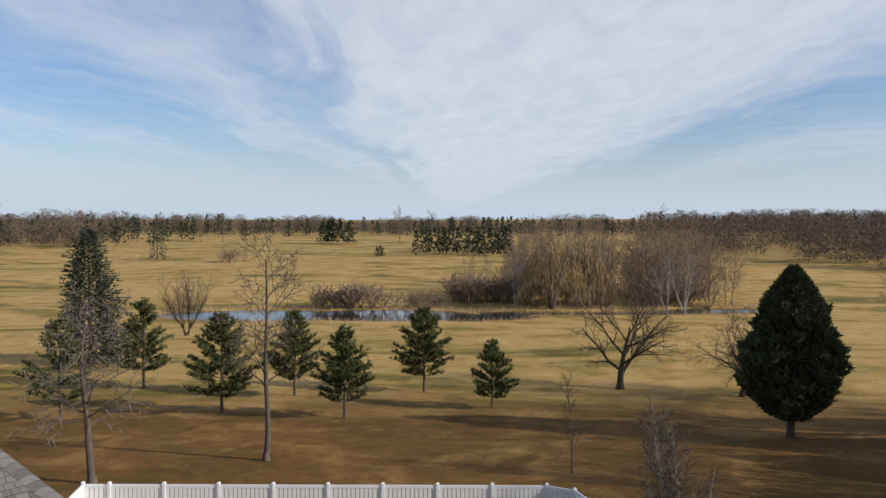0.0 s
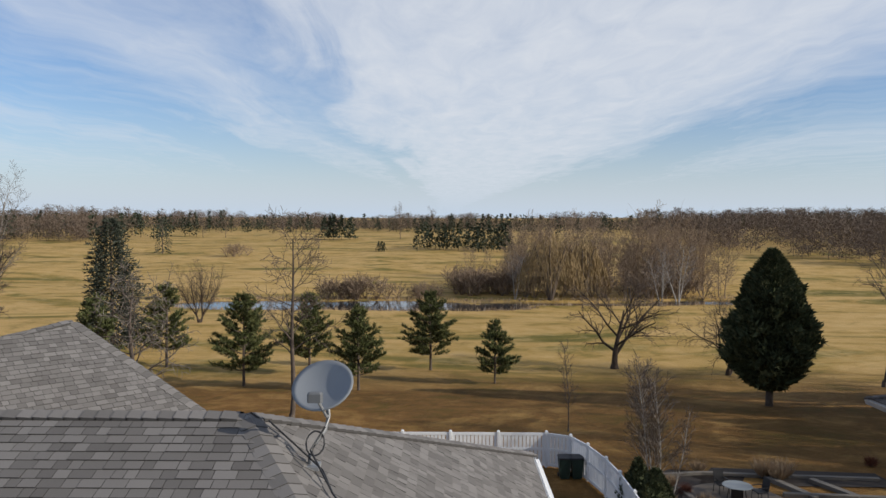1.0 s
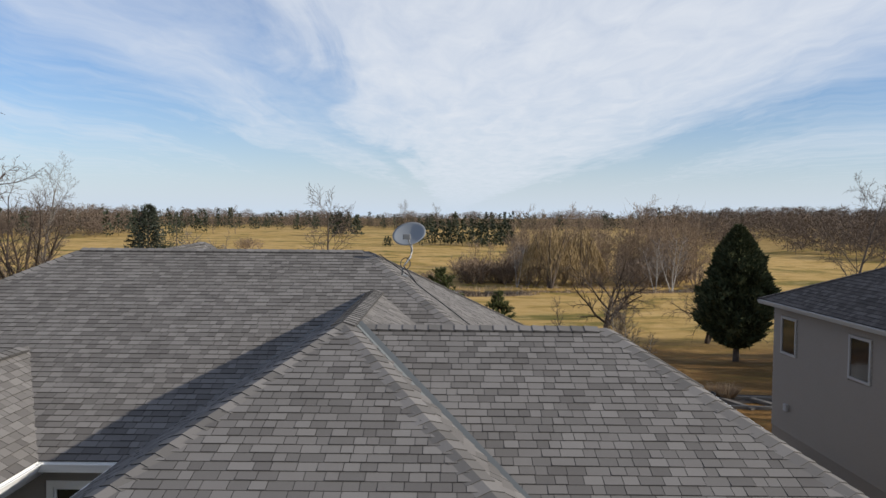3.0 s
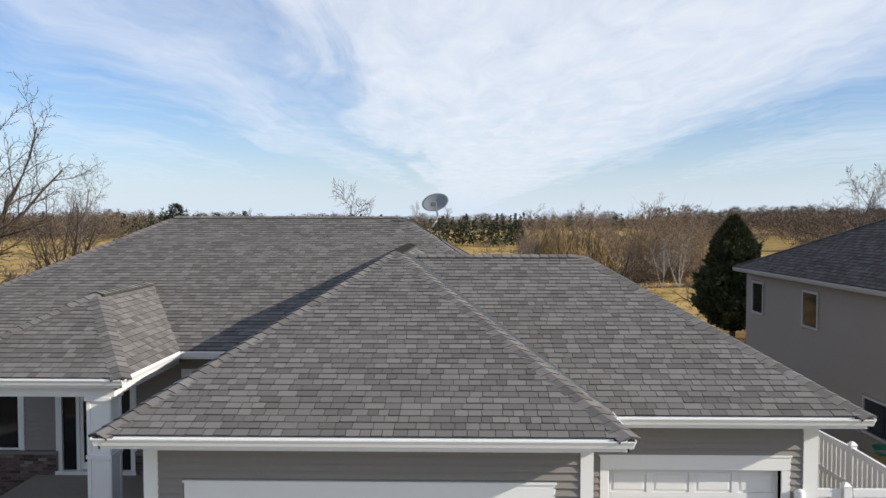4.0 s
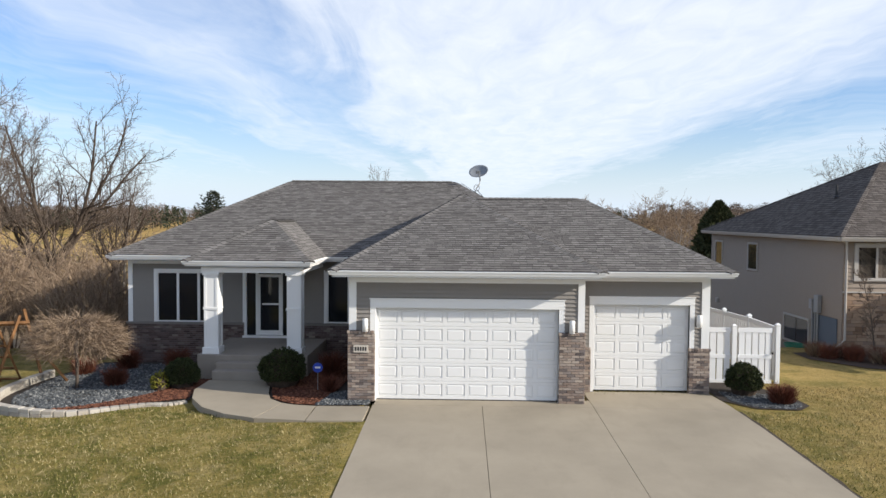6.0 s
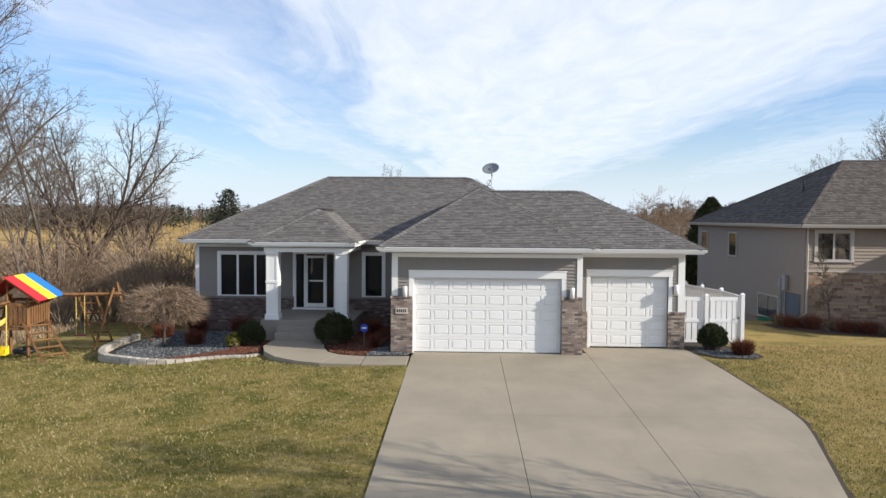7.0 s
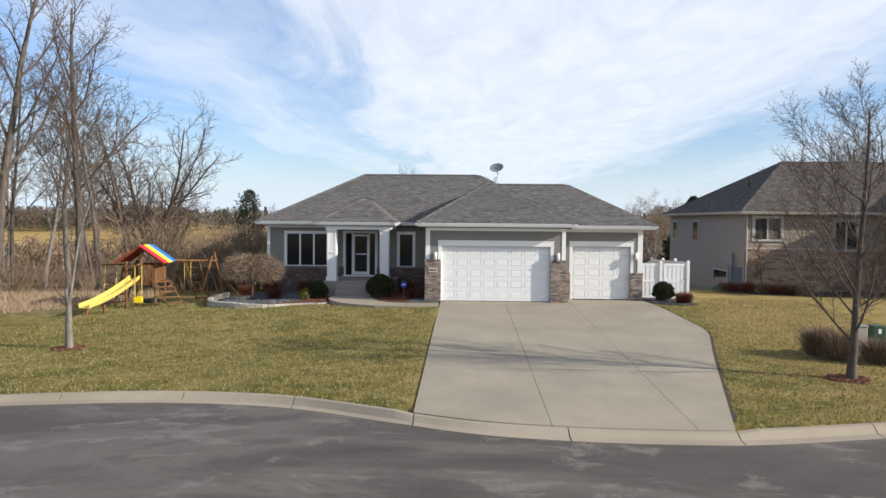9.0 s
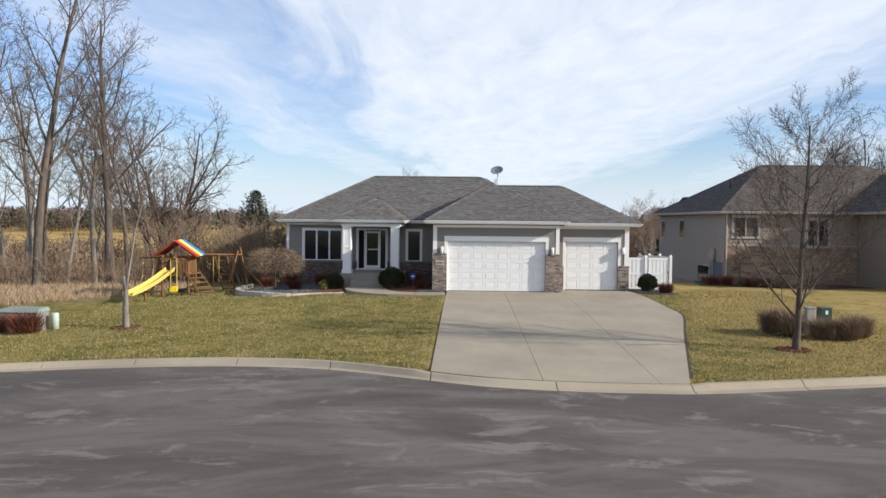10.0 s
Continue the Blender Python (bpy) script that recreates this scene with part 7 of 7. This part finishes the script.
for y in (-0.4, 1.75):
    post("rafter", [(-1.1, y, 1.98), (0, y, 2.8)], 0.035)
    post("rafter", [(1.1, y, 1.98), (0, y, 2.8)], 0.035)
post("ridge_pole", [(0, -0.5, 2.79), (0, 1.85, 2.79)], 0.04)
post("king_post", [(0, -0.22, 1.9), (0, -0.22, 2.78)], 0.04)
# slide
b = Build()
sl = [(-0.25 - 1.2 * t, -0.3 - 3.0 * t, 1.32 - 1.02 * t - 0.12 * math.sin(t * 3.14) + (0.0 if t < 0.9 else 0.02)) for t in np.linspace(0, 1, 12)]
prof = [(-0.27, 0.14), (-0.25, 0.16), (-0.22, 0.14), (-0.2, 0.0), (0.2, 0.0), (0.22, 0.14), (0.25, 0.16), (0.27, 0.14), (0.24, -0.03), (-0.24, -0.03)]
for x, y, z in sl:
    b.v += [(x + o * 0.97, y + o * -0.24, z + h) for o, h in prof]
k = len(prof)
for i in range(11):
    for j in range(k):
        b.f.append((i * k + j, i * k + (j + 1) % k, (i + 1) * k + (j + 1) % k, (i + 1) * k + j))
b.f += [tuple(range(k)), tuple(range(11 * k + k - 1, 11 * k - 1, -1))]
part("slide", b, M_SLIDE, play, "pale yellow plastic slide")
for x, y, z in ((-0.85, -2.6, 0.36), (-1.5, -2.85, 0.26)):
    post("slide_leg", [(x, y, -0.1), (x, y, z)], 0.06)


def ladder(a0, a1, half, steps, name, side=V((1, 0, 0))):
    a0, a1 = V(a0), V(a1)
    rail = post(name, [a0 - side * half, a1 - side * half], 0.045)
    post(name, [a0 + side * half, a1 + side * half], 0.045)
    for i in range(steps):
        p = a0.lerp(a1, (i + 0.6) / (steps + 0.3))
        post("rung", [p - side * half, p + side * half], 0.035)


ladder((1.95, -1.0, -0.1), (0.75, 0.1, 1.3), 0.42, 6, "ladder_rail", V((0.7, 0.7, 0)))
ladder((-1.25, 0.9, -0.1), (-0.75, 0.7, 1.9), 0.45, 5, "climber_rail", V((0.3, 0.95, 0)))
# swing beam with its end frame
post("swing_beam", [(0.5, 1.5, 2.05), (3.0, 2.3, 2.0)], 0.07)
post("swing_leg", [(2.3, 1.2, -0.1), (2.75, 2.2, 2.25)], 0.055)
post("swing_leg", [(3.3, 2.6, -0.1), (2.85, 2.25, 2.45)], 0.055)
post("swing_brace", [(3.0, 2.35, 1.45), (4.4, 2.0, -0.02)], 0.05)
ladder((2.2, 2.9, -0.1), (1.9, 1.9, 1.95), 0.32, 5, "end_ladder_rail")
sw = part("swing_seat", Build().box(-0.12, -0.95, 0.28, 0.22, -0.62, 0.34, 0.02).box(-0.12, -0.66, 0.34, 0.22, -0.62, 0.55, 0.02).box(-0.12, -0.95, 0.34, -0.08, -0.62, 0.48, 0.01).box(0.18, -0.95, 0.34, 0.22, -0.62, 0.48, 0.01).box(-0.12, -0.95, 0.34, 0.22, -0.91, 0.48, 0.01), plain("bright_yellow_plastic", (0.8, 0.6, 0.02), 0.4), play, "bright yellow bucket swing")
for x in (-0.1, 0.2):
    part("rope", Build().tube([(x, -0.78, 0.5), (x, -0.76, 1.95)], 0.02, 5), M_SLIDE, sw)
rl = part("rope_ladder", Build().tube([(-1.75, 0.35, 1.9), (-1.72, 0.2, 1.1), (-1.85, 0.1, 0.25)], 0.018, 5).tube([(-1.2, 0.35, 1.9), (-1.22, 0.2, 1.1), (-1.35, 0.1, 0.25)], 0.018, 5), M_SLIDE, play, "yellow rope climbing ladder")
for i in range(5):
    z = 0.45 + i * 0.33
    part("rung", Build().tube([(-1.82 + 0.02 * i, 0.12 + 0.05 * i, z), (-1.3 + 0.02 * i, 0.12 + 0.05 * i, z)], 0.02, 6), M_CEDARWOOD, rl)
post("climber_beam", [(-1.95, 0.36, 1.92), (-0.6, 0.3, 1.95)], 0.045)
hang = part("hanging_swing", Build().box(1.45, 1.76, 0.5, 1.85, 1.94, 0.54, 0.01), plain("dark_red_plastic", (0.22, 0.02, 0.05), 0.5), play, "dark red hanging swing seat")
for x in (1.5, 1.8):
    part("rope", Build().tube([(x, 1.85, 0.54), (x, 1.88, 2.0)], 0.014, 5), M_SLIDE, hang)
post("swing_arm", [(0.05, 0.2, 1.98), (0.05, -0.95, 1.98)], 0.05)
part("tyre_swing", Build().tube([(0.3 + 0.32 * math.cos(t), 0.4 + 0.32 * math.sin(t), 0.22) for t in np.linspace(0, 6.283, 18)], 0.09, 8), M_BLACK, play, "black tyre lying under the deck", True)

# ---- utilities ----
ux, uy = -15.6, -10.2
box = thing("transformer_box", "weathered grey-green utility transformer on the verge", "utility box", (ux, uy, gz(ux, uy)))
M_UTIL = plain("faded_green_paint", (0.22, 0.25, 0.22), 0.7, dirt=0.3)
part("cabinet", Build().box(-0.75, -0.4, 0.0, 0.75, 0.4, 0.72, 0.03), M_UTIL, box)
part("lid", Build().hexa([(-0.79, -0.44, 0.72), (0.79, -0.44, 0.72), (0.79, 0.44, 0.72), (-0.79, 0.44, 0.72)], [(-0.7, -0.3, 0.82), (0.7, -0.3, 0.82), (0.7, 0.4, 0.86), (-0.7, 0.4, 0.86)]), M_UTIL, box)
part("warning_label", Build().box(-0.35, -0.408, 0.42, -0.12, -0.403, 0.60), plain("orange_label", (0.6, 0.12, 0.03), 0.6), box, "orange-red warning label")
part("pad", Build().box(-0.95, -0.6, -0.1, 0.95, 0.6, 0.02), M_STEP, box)
ped = thing("utility_pedestal", "pale green plastic utility pedestal", "utility box", (-14.52, -10.0, gz(-14.52, -10.0)))
part("body", Build().lathe(0, 0, [(0.14, -0.05), (0.14, 0.55), (0.12, 0.6), (0.1, 0.61)], 14), plain("pale_green_plastic", (0.42, 0.5, 0.42), 0.5), ped, smooth=True)
for i, (x, y) in enumerate(((-15.3, -11.0), (-16.2, -10.9), (-14.9, -10.8))):
    shrub(x, y, 1.3, 0.9, M_RED, "dead red-brown twiggy shrub by the utility box", 240 + i, 700, woody=True, group="dead shrubs by the utility box")
g2 = thing("utility_cabinet", "dark green utility cabinet with a pale label", "utility box", (13.7, -10.9, gz(13.7, -10.9)))
part("body", Build().box(-0.2, -0.18, 0, 0.2, 0.18, 0.9, 0.02), plain("dark_green_paint", (0.03, 0.07, 0.045), 0.5), g2)
part("label_plate", Build().box(-0.04, -0.186, 0.66, 0.05, -0.181, 0.8), M_WHITE, g2)
g3 = thing("utility_pedestal", "grey-tan plastic utility pedestal on the lawn", "utility box", (13.1, -11.1, gz(13.1, -11.1)))
part("body", Build().box(-0.16, -0.14, 0, 0.16, 0.14, 0.88, 0.02), plain("tan_plastic", (0.36, 0.32, 0.28), 0.6), g3)
part("cap", Build().box(-0.18, -0.16, 0.88, 0.18, 0.16, 0.93, 0.02), M_UTIL, g3)
for i, (x, y, w, h) in enumerate(((12.1, -11.8, 1.4, 1.0), (13.0, -12.2, 1.3, 0.8), (13.8, -12.4, 1.4, 0.85), (14.4, -11.9, 1.3, 0.85), (11.7, -11.3, 1.2, 1.0))):
    shrub(x, y, w, h, M_BRUSH, "rounded leafless grey-brown shrub round the utility boxes", 250 + i, 2200, woody=True, group="shrubs round the utility boxes")
# small security sign in the bed
sg = thing("yard_sign", "small blue yard sign on a stake", "sign", (-1.75, 1.2, gz(-1.75, 1.2)))
part("stake", Build().tube([(0, 0.01, -0.1), (0, 0.01, 0.62)], 0.01, 6), M_METAL, sg)
part("plate", Build().tube([(0, -0.008, 0.72), (0, 0.008, 0.72)], 0.15, 8), plain("blue_sign_paint", (0.02, 0.06, 0.42), 0.4), sg)
part("emblem", Build().box(-0.08, -0.013, 0.70, 0.08, -0.0085, 0.75), M_WHITE, sg)
# root collars of dark soil round the street trees
for x, y in ((11.2, -14.2), (-11.8, -10.0)):
    pebbles("tree_soil", [(x + 0.55 * math.cos(a), y + 0.5 * math.sin(a)) for a in np.linspace(0, 5.9, 9)], 0.06, 500, M_CHIP, "dark bark round a tree's foot", 0.01, 3)

# ---- dry reeds before the wood, grass on the lawns ----
rng = random.Random(123)
b = Build()
for i in range(26000):
    x, y = rng.uniform(-40, -15.2), rng.uniform(-4, 9.5)
    if y > 9.5 or x > -15.4 - max(0, (2 - y)) * 0.9:
        continue
    d = Vector((rng.gauss(0, 0.5), rng.gauss(0, 0.5), 1)).normalized()
    blade(b, Vector((x, y, gz(x, y) - 0.02)), d, rng.uniform(0.2, 0.55), 0.016, rng)
stuff("dry_reeds", b, M_REED, "flattened straw-coloured reeds at the wood's edge", "reeds")
M_BLADE = leafy("lawn_blades", [(0, (0.07, 0.085, 0.014)), (0.4, (0.14, 0.135, 0.032)), (0.65, (0.30, 0.245, 0.10)), (1, (0.55, 0.46, 0.25))], 0.9)
M_STRAW = leafy("dry_lawn_blades", [(0, (0.12, 0.10, 0.024)), (0.3, (0.25, 0.185, 0.065)), (0.65, (0.42, 0.31, 0.135)), (1, (0.60, 0.48, 0.26))], 0.9)
b, dry = Build(), Build()
for i in range(230000):
    x, y = rng.uniform(-16, 17), rng.uniform(-18.8, 2.5)
    if y < kerb_y(x) + 0.08 or (-0.1 < x < drive_right(y) + 0.1 and y < 1.1) or inside(x, y, LEFT_BED) or (x > 9.4 and y > -0.6 and x < 12) or (-5.4 < x < 0.05 and y > -2.1 and (y > -1.9 - 0.62 * (x + 2.8) or x > -2.8)):
        continue
    if inside(x, y, RIGHT_BED):
        continue
    d = Vector((rng.gauss(0, 0.5), rng.gauss(0, 0.5), 0.8)).normalized()
    blade(dry if x + 2.5 * noise.noise((x * 0.3, y * 0.3, 4)) > 10.5 else b, Vector((x, y, gz(x, y) - 0.01)), d, rng.uniform(0.035, 0.095), 0.009, rng)
stuff("lawn_grass", b, M_BLADE, "short patchy yellow-green lawn grass", "grass")
stuff("dry_lawn_grass", dry, M_STRAW, "straw-coloured dry lawn grass beside the driveway", "grass")
for i, (low, high) in enumerate(singles):
    o = V(low[0])
    b = Build().hexa([V(p) - o for p in low], [V(p) - o for p in high])
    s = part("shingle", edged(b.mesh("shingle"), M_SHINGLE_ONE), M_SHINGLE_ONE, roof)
    s.location = o
